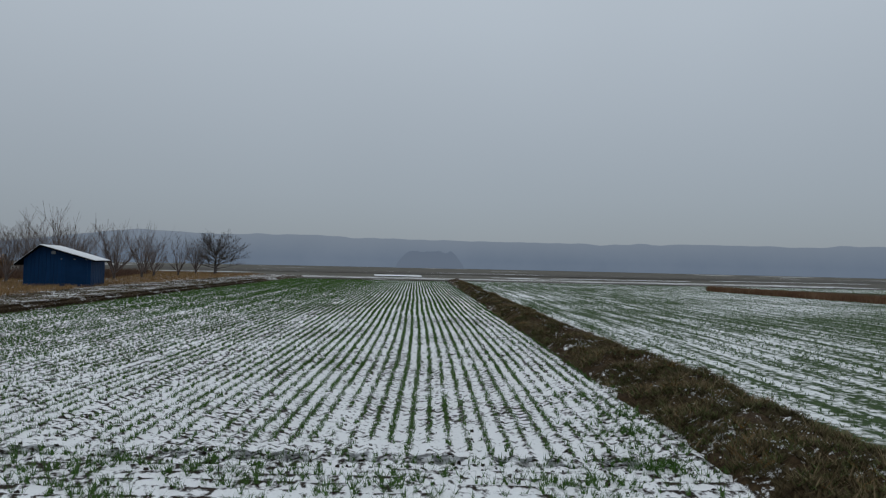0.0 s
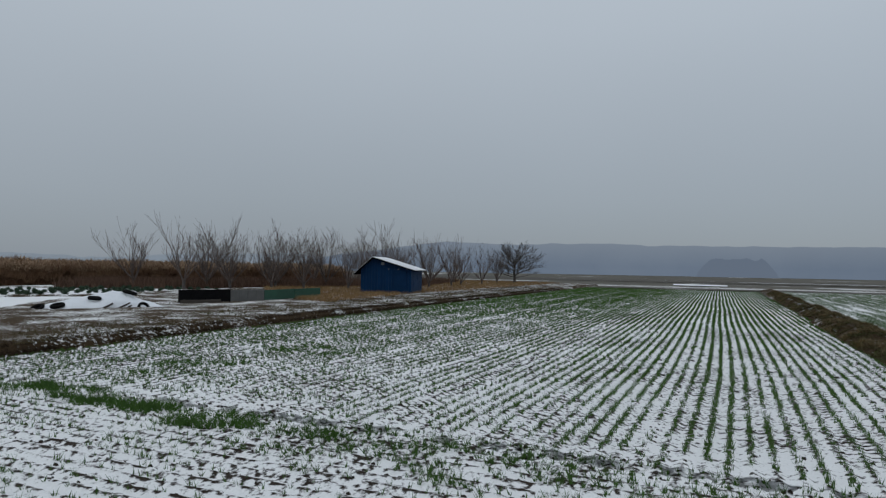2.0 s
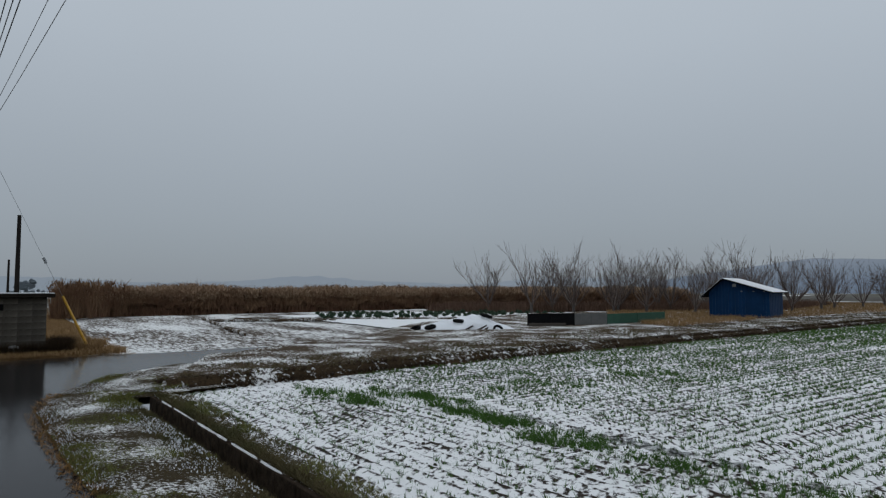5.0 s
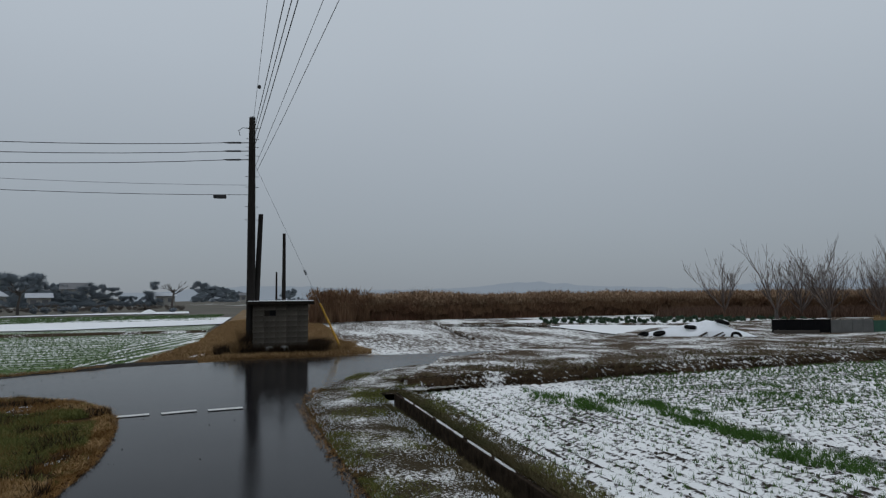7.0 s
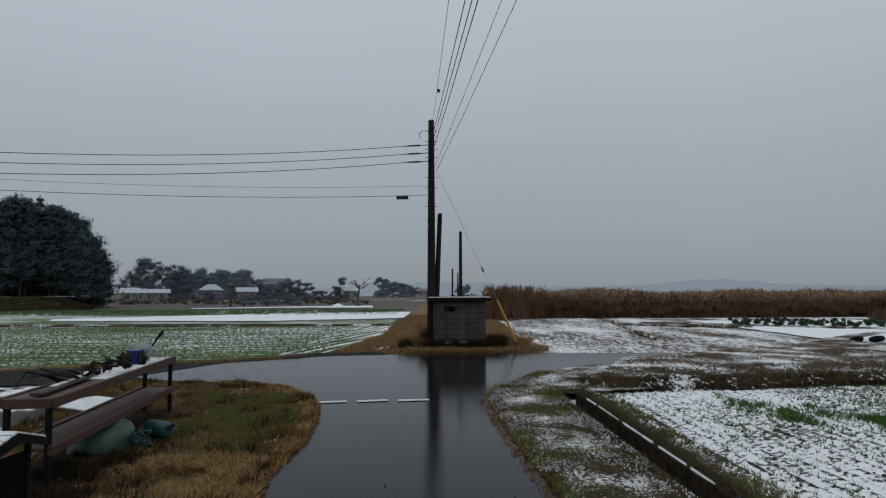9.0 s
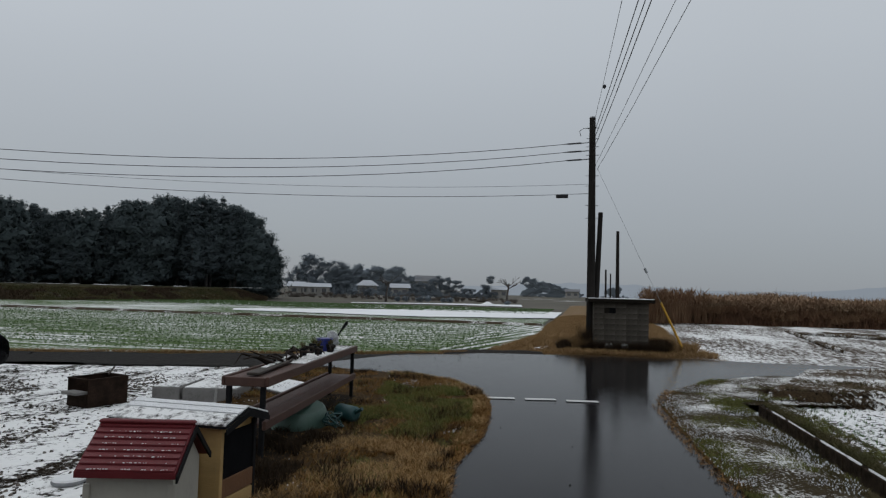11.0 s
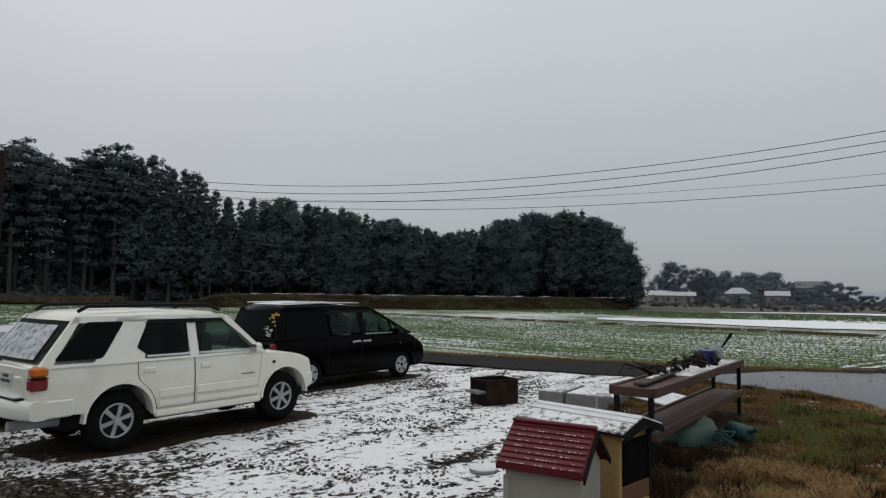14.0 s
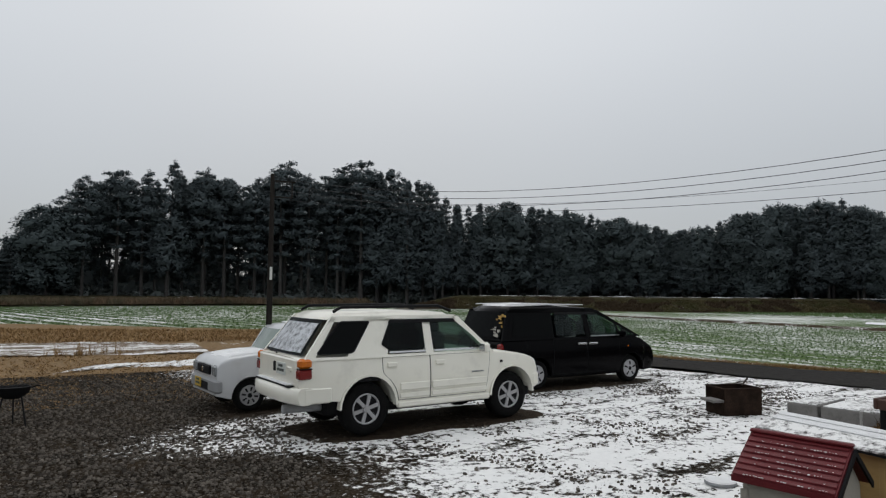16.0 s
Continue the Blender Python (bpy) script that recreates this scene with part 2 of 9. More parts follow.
def snowy(name, soil_a, soil_b, snow=(0.80, 0.80, 0.79), lo=0.45, hi=0.55, scale=3.0, big=0.25, bias=0.0, stretch=(1, 1, 1), turn=0.0, rough=0.75, depth=0.03):
    """Soil or dry grass with thin snow lying on it in patches of two sizes."""
    m = material(name)
    vec = coords(m, stretch, turn)
    fine = node(m, "ShaderNodeTexNoise", Scale=scale, Detail=7.0, Roughness=0.68)
    link(m, vec, fine.inputs["Vector"])
    wide = node(m, "ShaderNodeTexNoise", Scale=big, Detail=3.0)
    link(m, vec, wide.inputs["Vector"])
    mix = maths(m, "ADD", maths(m, "MULTIPLY", fine.outputs[0], 0.6), maths(m, "MULTIPLY", wide.outputs[0], 0.4))
    mask = node(m, "ShaderNodeMapRange")
    mask.inputs[1].default_value, mask.inputs[2].default_value = lo - bias, hi - bias
    link(m, mix, mask.inputs[0])
    soil = blend(m, speckle(m, vec, scale * 2.3, 0.3, 0.7), soil_a, soil_b)
    white = blend(m, speckle(m, vec, scale * 6, 0.3, 0.7), snow, tuple(0.9 * x for x in snow))
    return finish(m, blend(m, mask.outputs[0], soil, white), rough, fine.outputs[0], depth, spec=0.02)


SNOW = plain("snow", (0.82, 0.825, 0.83), (0.74, 0.745, 0.75), 4.0, 0.7, depth=0.02, spec=0.3)
ROW_GAP, ROW_DRIFT, ROW_BEND, HEAD_Y = 0.24, 0.014, 0.028, 3.2


def sown_field():
    """Dimpled snow between sown rows; soil shows along the rows, in small dark dents and in wheel tracks."""
    m = material("snowy_field_soil")
    vec = coords(m)
    xyz = node(m, "ShaderNodeSeparateXYZ")
    link(m, vec, xyz.inputs[0])
    sway = maths(m, "MULTIPLY", maths(m, "SINE", maths(m, "MULTIPLY", xyz.outputs["Y"], 0.35)), -0.02)
    u = maths(m, "ADD", maths(m, "ADD", xyz.outputs["X"], 16.6), maths(m, "ADD", maths(m, "ADD", maths(m, "MULTIPLY", maths(m, "SUBTRACT", xyz.outputs["Y"], 8.0), ROW_DRIFT), maths(m, "MULTIPLY", maths(m, "MAXIMUM", maths(m, "SUBTRACT", xyz.outputs["Y"], 14.5), 0.0), ROW_BEND)), sway))
    wave_ = maths(m, "COSINE", maths(m, "MULTIPLY", u, 6.283185 / ROW_GAP))
    # the headland by the ditch is sown the other way
    inner = node(m, "ShaderNodeMapRange")
    inner.inputs[1].default_value, inner.inputs[2].default_value = 6.6, 7.4
    link(m, xyz.outputs["Y"], inner.inputs[0])
    head = maths(m, "COSINE", maths(m, "MULTIPLY", maths(m, "SUBTRACT", xyz.outputs["Y"], HEAD_Y), 6.283185 / ROW_GAP))
    wave_ = maths(m, "ADD", maths(m, "MULTIPLY", wave_, inner.outputs[0]), maths(m, "MULTIPLY", head, maths(m, "SUBTRACT", 1.0, inner.outputs[0])))
    fine = node(m, "ShaderNodeTexNoise", Scale=10.0, Detail=5.0, Roughness=0.62)
    mid = node(m, "ShaderNodeTexNoise", Scale=2.6, Detail=3.0)
    wide = node(m, "ShaderNodeTexNoise", Scale=0.22, Detail=3.0)
    for q in (fine, mid, wide):
        link(m, vec, q.inputs["Vector"])
    mix = maths(m, "ADD", maths(m, "MULTIPLY", fine.outputs[0], 0.58), maths(m, "ADD", maths(m, "MULTIPLY", mid.outputs[0], 0.20), maths(m, "MULTIPLY", wide.outputs[0], 0.22)))
    crest = maths(m, "MULTIPLY", maths(m, "ADD", wave_, 1.0), 0.5)
    mix = maths(m, "SUBTRACT", mix, maths(m, "MULTIPLY", maths(m, "POWER", crest, 3.0), maths(m, "MULTIPLY", speckle(m, vec, 0.20, 0.36, 0.62, 4.0), 0.10)))
    # prints of tractor tyres: slanting lugs in narrow lanes along the rows
    lane = maths(m, "COSINE", maths(m, "MULTIPLY", maths(m, "SUBTRACT", u, 17.28), 6.283185 / 2.0))
    lane = maths(m, "MULTIPLY", maths(m, "SUBTRACT", lane, 0.66), 5.0, True)
    lug = maths(m, "COSINE", maths(m, "ADD", maths(m, "MULTIPLY", xyz.outputs["Y"], 6.283185 / 0.19), maths(m, "MULTIPLY", u, 5.0)))
    lug = maths(m, "MAXIMUM", maths(m, "SUBTRACT", lug, 0.2), 0.0)
    inside = node(m, "ShaderNodeMapRange")
    inside.inputs[1].default_value, inside.inputs[2].default_value = 7.9, 8.8
    link(m, xyz.outputs["Y"], inside.inputs[0])
    mix = maths(m, "SUBTRACT", mix, maths(m, "MULTIPLY", maths(m, "MULTIPLY", maths(m, "MULTIPLY", lane, lug), inside.outputs[0]), maths(m, "MULTIPLY", speckle(m, vec, 0.30, 0.42, 0.62), 0.17)))
    mask = node(m, "ShaderNodeMapRange")
    mask.inputs[1].default_value, mask.inputs[2].default_value = 0.415, 0.475
    link(m, mix, mask.inputs[0])
    soil = blend(m, speckle(m, vec, 16.0, 0.3, 0.7), (0.022, 0.017, 0.013), (0.05, 0.039, 0.03))
    white = blend(m, speckle(m, vec, 30.0, 0.3, 0.7), (0.86, 0.86, 0.86), (0.77, 0.77, 0.77))
    return finish(m, blend(m, mask.outputs[0], soil, white), 0.8, mix, 0.09, spec=0.03)


FIELD = sown_field()


def drilled(name, across, gap, lo, hi, amp, leaf_a, leaf_b, drift=0.0):
    """A green field seen from afar: thin snow lying in lines between drilled rows; across is the direction over the rows."""
    m = material(name)
    vec = coords(m)
    xyz = node(m, "ShaderNodeSeparateXYZ")
    link(m, vec, xyz.inputs[0])
    nx, ny = across
    u = maths(m, "ADD", maths(m, "MULTIPLY", xyz.outputs["X"], nx), maths(m, "MULTIPLY", xyz.outputs["Y"], ny))
    v = maths(m, "ADD", maths(m, "MULTIPLY", xyz.outputs["X"], -ny), maths(m, "MULTIPLY", xyz.outputs["Y"], nx))
    pos = node(m, "ShaderNodeCombineXYZ")
    link(m, maths(m, "MULTIPLY", u, 1.8), pos.inputs[0])
    link(m, maths(m, "MULTIPLY", v, 0.10), pos.inputs[1])
    fine = node(m, "ShaderNodeTexNoise", Scale=1.6, Detail=6.0, Roughness=0.62)
    link(m, pos.outputs[0], fine.inputs["Vector"])
    grain = node(m, "ShaderNodeTexNoise", Scale=7.0, Detail=3.0)
    wide = node(m, "ShaderNodeTexNoise", Scale=0.06, Detail=2.0)
    for q in (grain, wide):
        link(m, vec, q.inputs["Vector"])
    mix = maths(m, "ADD", maths(m, "MULTIPLY", fine.outputs[0], 0.43), maths(m, "ADD", maths(m, "MULTIPLY", grain.outputs[0], 0.32), maths(m, "MULTIPLY", wide.outputs[0], 0.25)))
    wave_ = maths(m, "COSINE", maths(m, "MULTIPLY", u, 6.283185 / gap))
    mix = maths(m, "ADD", mix, maths(m, "MULTIPLY", wave_, amp))
    mask = node(m, "ShaderNodeMapRange")
    mask.inputs[1].default_value, mask.inputs[2].default_value = lo, hi
    link(m, mix, mask.inputs[0])
    soil = blend(m, speckle(m, vec, 5.0, 0.3, 0.7), leaf_a, leaf_b)
    return finish(m, blend(m, mask.outputs[0], soil, (0.74, 0.745, 0.74)), 0.8, grain.outputs[0], 0.02, spec=0.03)


FIELD_FAR = drilled("green_field", (1.0, 0.0), 1.35, 0.486, 0.556, 0.020, (0.052, 0.090, 0.025), (0.085, 0.132, 0.041))
FIELD_HEAD = drilled("green_field_headland", (0.2395, 0.9709), 0.66, 0.474, 0.535, 0.04, (0.045, 0.078, 0.022), (0.075, 0.115, 0.036))
FIELD_BY_BANK = drilled("green_field_by_bank", (0.9993, 0.04), 0.96, 0.475, 0.55, 0.014, (0.035, 0.058, 0.024), (0.065, 0.095, 0.040))
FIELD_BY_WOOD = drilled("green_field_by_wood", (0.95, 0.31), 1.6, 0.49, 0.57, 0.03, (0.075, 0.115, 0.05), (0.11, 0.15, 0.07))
FIELD_BARE = snowy("bare_field_soil", (0.06, 0.046, 0.035), (0.11, 0.085, 0.066), lo=0.46, hi=0.54, scale=3.5, big=0.18, stretch=(0.6, 2.2, 1), depth=0.04)
BANK_DARK = snowy("matted_bank_grass", (0.020, 0.014, 0.009), (0.075, 0.050, 0.027), lo=0.55, hi=0.585, scale=8.0, big=0.7, depth=0.06)
BANK = snowy("grassy_bank_soil", (0.036, 0.025, 0.016), (0.100, 0.071, 0.043), lo=0.512, hi=0.552, scale=13.0, big=0.7, depth=0.05)
VERGE = snowy("verge_turf", (0.024, 0.018, 0.010), (0.070, 0.052, 0.028), lo=0.508, hi=0.556, scale=24.0, big=1.1, depth=0.04)
TURF_DRY = snowy("dry_turf", (0.12, 0.078, 0.040), (0.25, 0.17, 0.095), lo=0.61, hi=0.67, scale=4.0, big=0.5, depth=0.03)
TURF = snowy("brown_turf", (0.026, 0.016, 0.008), (0.075, 0.047, 0.021), lo=0.62, hi=0.70, scale=6.0, big=0.6, depth=0.03)
# distant fallow, with haze put into its paler brown
HAZED_FALLOW = snowy("hazy_fallow", (0.085, 0.078, 0.068), (0.12, 0.11, 0.097), lo=0.60, hi=0.66, scale=0.4, big=0.08, depth=0.0)
PATCHY = snowy("broken_snow", (0.06, 0.043, 0.028), (0.12, 0.086, 0.052), lo=0.42, hi=0.49, scale=7.0, big=0.8, depth=0.02)
SHADED_SOIL = plain("shaded_bare_soil", (0.012, 0.009, 0.006), (0.040, 0.029, 0.019), 5.0, 0.9, depth=0.03, spec=0.05)
PLAIN = snowy("winter_plain", (0.095, 0.090, 0.076), (0.14, 0.128, 0.108), lo=0.57, hi=0.63, scale=0.05, big=0.012, stretch=(1, 1, 1), depth=0.0)
def yard_ground():
    """Gravel with trodden snow; the side towards the house has thawed."""
    m = material("snowy_gravel")
    vec = coords(m)
    fine = node(m, "ShaderNodeTexNoise", Scale=9.0, Detail=6.0, Roughness=0.7)
    mid = node(m, "ShaderNodeTexNoise", Scale=1.4, Detail=4.0, Roughness=0.6)
    wide = node(m, "ShaderNodeTexNoise", Scale=0.28, Detail=2.0)
    link(m, vec, fine.inputs["Vector"])
    for q in (mid, wide):
        link(m, coords(m, (0.55, 1.5, 1.0), 0.12), q.inputs["Vector"])
    xyz = node(m, "ShaderNodeSeparateXYZ")
    link(m, vec, xyz.inputs[0])
    thaw = maths(m, "ADD", maths(m, "ADD", xyz.outputs["X"], 3.9), maths(m, "MULTIPLY", maths(m, "SUBTRACT", mid.outputs[0], 0.5), 4.0))
    tongue = maths(m, "DIVIDE", maths(m, "ADD", xyz.outputs["Y"], 11.4), 1.7)
    tongue = maths(m, "MAXIMUM", maths(m, "SUBTRACT", 1.0, maths(m, "MULTIPLY", tongue, tongue)), 0.0)
    thaw = maths(m, "SUBTRACT", thaw, maths(m, "MULTIPLY", tongue, 2.7))
    back = maths(m, "MULTIPLY", maths(m, "MAXIMUM", maths(m, "SUBTRACT", -13.0, xyz.outputs["Y"]), 0.0), 0.15)
    thaw = maths(m, "SUBTRACT", thaw, maths(m, "MINIMUM", back, 1.2))
    thaw = maths(m, "MULTIPLY", maths(m, "MAXIMUM", maths(m, "MINIMUM", thaw, 2.2), 0.0), 0.078)
    mix = maths(m, "ADD", maths(m, "MULTIPLY", fine.outputs[0], 0.50), maths(m, "ADD", maths(m, "MULTIPLY", mid.outputs[0], 0.34), maths(m, "MULTIPLY", wide.outputs[0], 0.16)))
    mask = node(m, "ShaderNodeMapRange")
    mask.inputs[1].default_value, mask.inputs[2].default_value = 0.448, 0.490
    link(m, maths(m, "SUBTRACT", mix, thaw), mask.inputs[0])
    soil = blend(m, speckle(m, vec, 10.0, 0.44, 0.60, 6.0, 0.78), (0.005, 0.004, 0.003), (0.036, 0.029, 0.022))
    soil = blend(m, speckle(m, vec, 26.0, 0.56, 0.62), soil, (0.13, 0.12, 0.108))
    soil = blend(m, maths(m, "MULTIPLY", speckle(m, vec, 0.8, 0.4, 0.7), 0.6), soil, (0.040, 0.029, 0.019))
    white = blend(m, speckle(m, vec, 12.0, 0.3, 0.7), (0.83, 0.83, 0.82), (0.75, 0.75, 0.745))
    return finish(m, blend(m, mask.outputs[0], soil, white), 0.85, fine.outputs[0], 0.035, spec=0.0)


YARD = yard_ground()
WORN_SNOW = snowy("worn_thin_snow", (0.03, 0.027, 0.026), (0.08, 0.07, 0.066), lo=0.39, hi=0.50, scale=14.0, big=1.2, depth=0.004)
STUBBLE = snowy("stubble_under_snow", (0.075, 0.050, 0.030), (0.15, 0.105, 0.062), lo=0.485, hi=0.55, scale=6.0, big=0.7, stretch=(0.6, 1.6, 1), depth=0.03)
WHITE_FIELD = plain("snow_field", (0.82, 0.825, 0.83), (0.76, 0.765, 0.77), 0.8, 0.8, depth=0.02, spec=0.3)

# ---- the ground: one sheet to the horizon, with the ditch let into it ----
def ground_sheet():
    s = Shape()
    far, x0, x1, y0, y1 = 3500, -14.4, 4.0, 2.03, 2.43
    z = -0.17
    for ax, bx, ay, by in ((-far, x0, -far, far), (x1, far, -far, far), (x0, x1, -far, y0), (x0, x1, y1, far)):
        s.add([(ax, ay, z), (bx, ay, z), (bx, by, z), (ax, by, z)], [(0, 1, 2, 3)])
    return tagged(part("ground", s, PLAIN), "flat brown winter plain with traces of snow", "ground", kind="structure")


ground_sheet()


def wave(amp, s, seed, base):
    return lambda x, y, u, v: base + amp * hill(x, y, s, seed) + amp * 0.4 * hill(x, y, s * 3.7, seed + 3)


# field with the young wheat in front; its rows run along the banks
def row_x(k, y):
    """Where row k of the front field lies at y; the rows drift a little."""
    return -16.6 + ROW_GAP * k - ROW_DRIFT * (y - 8) - ROW_BEND * max(0.0, y - 14.5) + 0.02 * math.sin(y * 0.35)


ROWS_N = 82


def field_front():
    ys = np.concatenate([HEAD_Y + ROW_GAP * np.arange(-2.5, 17.6, 0.5), np.arange(7.05, 12, 0.16), np.arange(12, 26, 0.4), np.linspace(26, 82, 50)])
    verts, nx = [], ROWS_N * 2
    for i, y in enumerate(ys):
        for j in range(nx + 1):
            x = row_x(j / 2 - 0.5, y)
            ridge = 0.016 * (1 if (j if y > 7 else i) % 2 else -1)
            verts.append((x, y, -0.105 + ridge + 0.020 * hill(x, y, 0.9, 2.0) + 0.012 * hill(x, y, 4.1, 5.0)))
    n = nx + 1
    faces = [(i * n + j, i * n + j + 1, (i + 1) * n + j + 1, (i + 1) * n + j) for i in range(len(ys) - 1) for j in range(nx)]
    me = mesh_np("wheat_field", np.array(verts), np.array(faces), FIELD, True)
    return tagged(new("ground_field", me), "ploughed field under thin snow with dark soil clods", "field", kind="structure")


field_front()
strip("ground_field_beyond_bank", [(4.9, 3), (4.9, 10), (2.3, 85)], [(75, 3), (75, 20), (70, 85)], 60, 60, wave(0.02, 0.5, 7.0, -0.10), FIELD_BY_BANK,
      "wide field under thin snow beyond the bank", "field")


def ridge(h, amp, seed):
    def z(x, y, u, v):
        k = math.sin(math.pi * v) ** 0.6
        return -0.14 + h * k + amp * k * (hill(x, y, 0.8, seed) + 0.5 * hill(x, y, 2.6, seed + 1) + 0.3 * hill(x, y, 6.0, seed + 2))
    return z


strip("ground_bank", [(2.65, 1.0), (2.72, 8.5), (2.62, 11.6), (2.1, 24.6), (0.7, 72), (0.4, 84)], [(5.0, 1.0), (5.0, 7.8), (4.9, 11.6), (4.0, 24.6), (2.4, 72), (2.1, 84)],
      420, 24, ridge(0.27, 0.28, 3.0), BANK_DARK, "low bank of brown dry grass and snow between fields", "bank", ragged=0.2)


def long_bank(x, y, u, v):
    return 0.15 + 0.06 * (hill(x, y, 0.7, 9.0) + 0.6 * hill(x, y, 2.4, 4.0)) - 0.2 * max(0.0, v - 0.9)


EDGE = [(-14.9, 2.7), (-15.2, 5.7), (-15.8, 10), (-16.4, 20), (-17.0, 32), (-17.6, 45), (-18.4, 66), (-19.5, 90)]
strip("ground_bank_face", [(x + 0.05, y) for x, y in EDGE], [(x - 0.75, y + 0.25) for x, y in EDGE], 320, 8,
      lambda x, y, u, v: -0.13 + 0.29 * min(1.0, v * 1.6) ** 0.8 + 0.05 * hill(x, y, 1.3, 6.0) + 0.04 * hill(x, y, 3.4, 8.0), BANK_DARK, "dark cut face of the bank along the field", "bank", ragged=0.22)


strip("ground_bank_by_shed", [(x - 0.5, y + 0.2) for x, y in EDGE],
      [(-20.5, 5.3), (-22.6, 9.0), (-25, 13), (-32, 20), (-38, 32), (-40, 45), (-42, 66), (-44, 92)], 260, 36, long_bank, BANK,
      "raised bank of dry brown grass streaked with snow", "bank")

# fields beyond the crossing
strip("ground_field_by_reeds", [(-24.4, 2.6), (-30, 3.2), (-46, 4.6), (-58, 5.0)], [(-24.2, 12), (-27, 18), (-40, 42), (-58, 46)], 60, 50,
      wave(0.03, 0.7, 12.0, -0.09), FIELD_BARE, "bare ploughed field under patchy snow", "field")
strip("ground_field_by_road", [(-16.9, -70), (-16.8, -18), (-19.6, -9.1), (-24.0, -4.6), (-35, -3.2), (-44.5, -3.2)],
      [(-43.5, -75), (-43.6, -45), (-43.9, -25), (-44.1, -15), (-44.3, -8), (-44.6, -3.3)], 80, 40, wave(0.02, 0.6, 15.0, -0.12), FIELD_FAR,
      "green wheat field under thin snow beside the road", "field", even=False)
strip("ground_field_headland", [(-22.9, -5.7), (-24.6, -6.3), (-34, -6.3), (-44.0, -5.6)], [(-23.6, -4.9), (-25.5, -4.3), (-35, -3.1), (-44.4, -3.1)], 70, 12, wave(0.02, 0.6, 15.0, -0.112), FIELD_HEAD, "end of a green field sown along the mound", "field", skirt=0.02, ragged=0.2)
strip("ground_snow_field", [(-52.0, -30.2), (-51.0, -14), (-56.5, -2.8)], [(-55.5, -32.0), (-70, -16), (-75, -2.8)], 60, 10, wave(0.03, 0.3, 17.0, -0.05), WHITE_FIELD,
      "untouched white snow lying on a field", "field", ragged=0.5)
strip("ground_field_beside_snow", [(-45.8, -75), (-45.8, -3.4)], [(-64, -75), (-64, -3.2)], 40, 20, wave(0.02, 0.3, 18.0, -0.12), FIELD_FAR, "green field under thin snow", "field")
strip("ground_field_edge", [(-43.6, -75), (-44.6, -3.4)], [(-46.0, -75), (-46.0, -3.4)], 60, 8, lambda x, y, u, v: -0.15 + 0.16 * math.sin(math.pi * v) + 0.05 * hill(x, y, 0.9, 44.0), BANK_DARK, "low dark grass balk between fields", "bank")
strip("ground_snow_strip", [(-90, -33), (-97, -22), (-97, -9)], [(-93, -34), (-104, -23), (-112, -10)], 30, 4, wave(0.02, 0.3, 45.0, -0.06), WHITE_FIELD, "thin strip of snow on a far field", "snow", ragged=0.6)
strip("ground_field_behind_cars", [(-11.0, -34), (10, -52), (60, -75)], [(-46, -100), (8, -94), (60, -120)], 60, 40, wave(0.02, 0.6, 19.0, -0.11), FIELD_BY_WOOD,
      "green field under thin snow below the woods", "field")
strip("ground_far_field", [(-65, -75), (-65, -4)], [(-82, -70), (-90, -4)], 20, 8, wave(0.02, 0.3, 22.0, -0.10), FIELD_FAR, "far green field with snow", "field")

# yard, verges and roads
strip("ground_yard", [(9, -3.5), (-6.5, -4.4), (-16.3, -8.8)], [(9, -20), (-3, -20), (-12.7, -20)], 120, 100,
      wave(0.022, 1.1, 25.0, -0.035), YARD, "gravel yard with patchy trodden snow", "yard")
strip("ground_grass_corner", [(7, -2.5), (-7.0, -2.42), (-7.9, -2.60), (-9.7, -2.50), (-11.2, -2.58), (-12.7, -2.76), (-14.0, -3.10), (-15.4, -3.9), (-16.1, -5.2)],
      [(7, -4.2), (-6.6, -5.6), (-9, -6.6), (-11, -7.4), (-12.6, -8.2), (-14.2, -8.8), (-16.3, -9.0)], 220, 34, lambda x, y, u, v: -0.012 + 0.075 * math.sin(math.pi * v) ** 0.7 + 0.016 * hill(x, y, 1.6, 28.0), TURF,
      "rough brown and green grass corner beside the road", "grass", skirt=0.015, ragged=0.14)
# bare soil, with the shade below bench and hutch put into its colour
strip("ground_bench_soil", [(-5.9, -4.10), (-8.0, -4.45), (-10.5, -4.95), (-12.2, -5.2)], [(-6.0, -5.5), (-8.0, -5.75), (-10.5, -6.0), (-12.4, -6.2)], 60, 8, lambda x, y, u, v: 0.075 + 0.012 * hill(x, y, 2.0, 12.0), SHADED_SOIL, "bare soil under the bench with its shade in the colour", "soil", skirt=0.06, ragged=0.22)
strip("ground_verge", [(6, 0.58), (-7, 0.56), (-10, 0.42), (-12, 0.38), (-13.3, 0.34), (-15.5, 0.85), (-18.0, 2.05), (-19.7, 3.95)],
      [(6, 2.0), (-7, 2.02), (-10, 2.02), (-12, 2.02), (-14.35, 2.02), (-14.5, 2.6), (-15.3, 4.8), (-18.2, 7.6)], 160, 22, lambda x, y, u, v: -0.012 + 0.07 * math.sin(math.pi * min(1, v * 1.1)) ** 0.7 + 0.016 * hill(x, y, 1.6, 31.0), VERGE,
      "grassy verge with thin snow between road and ditch", "verge", skirt=0.015, even=False, ragged=0.16)
strip("ground_ditch_edge", [(4, 2.44), (-14.4, 2.44)], [(4, 2.74), (-14.8, 2.90)], 100, 6, wave(0.03, 2.2, 33.0, -0.04), VERGE, "narrow grass edge of the ditch", "verge")
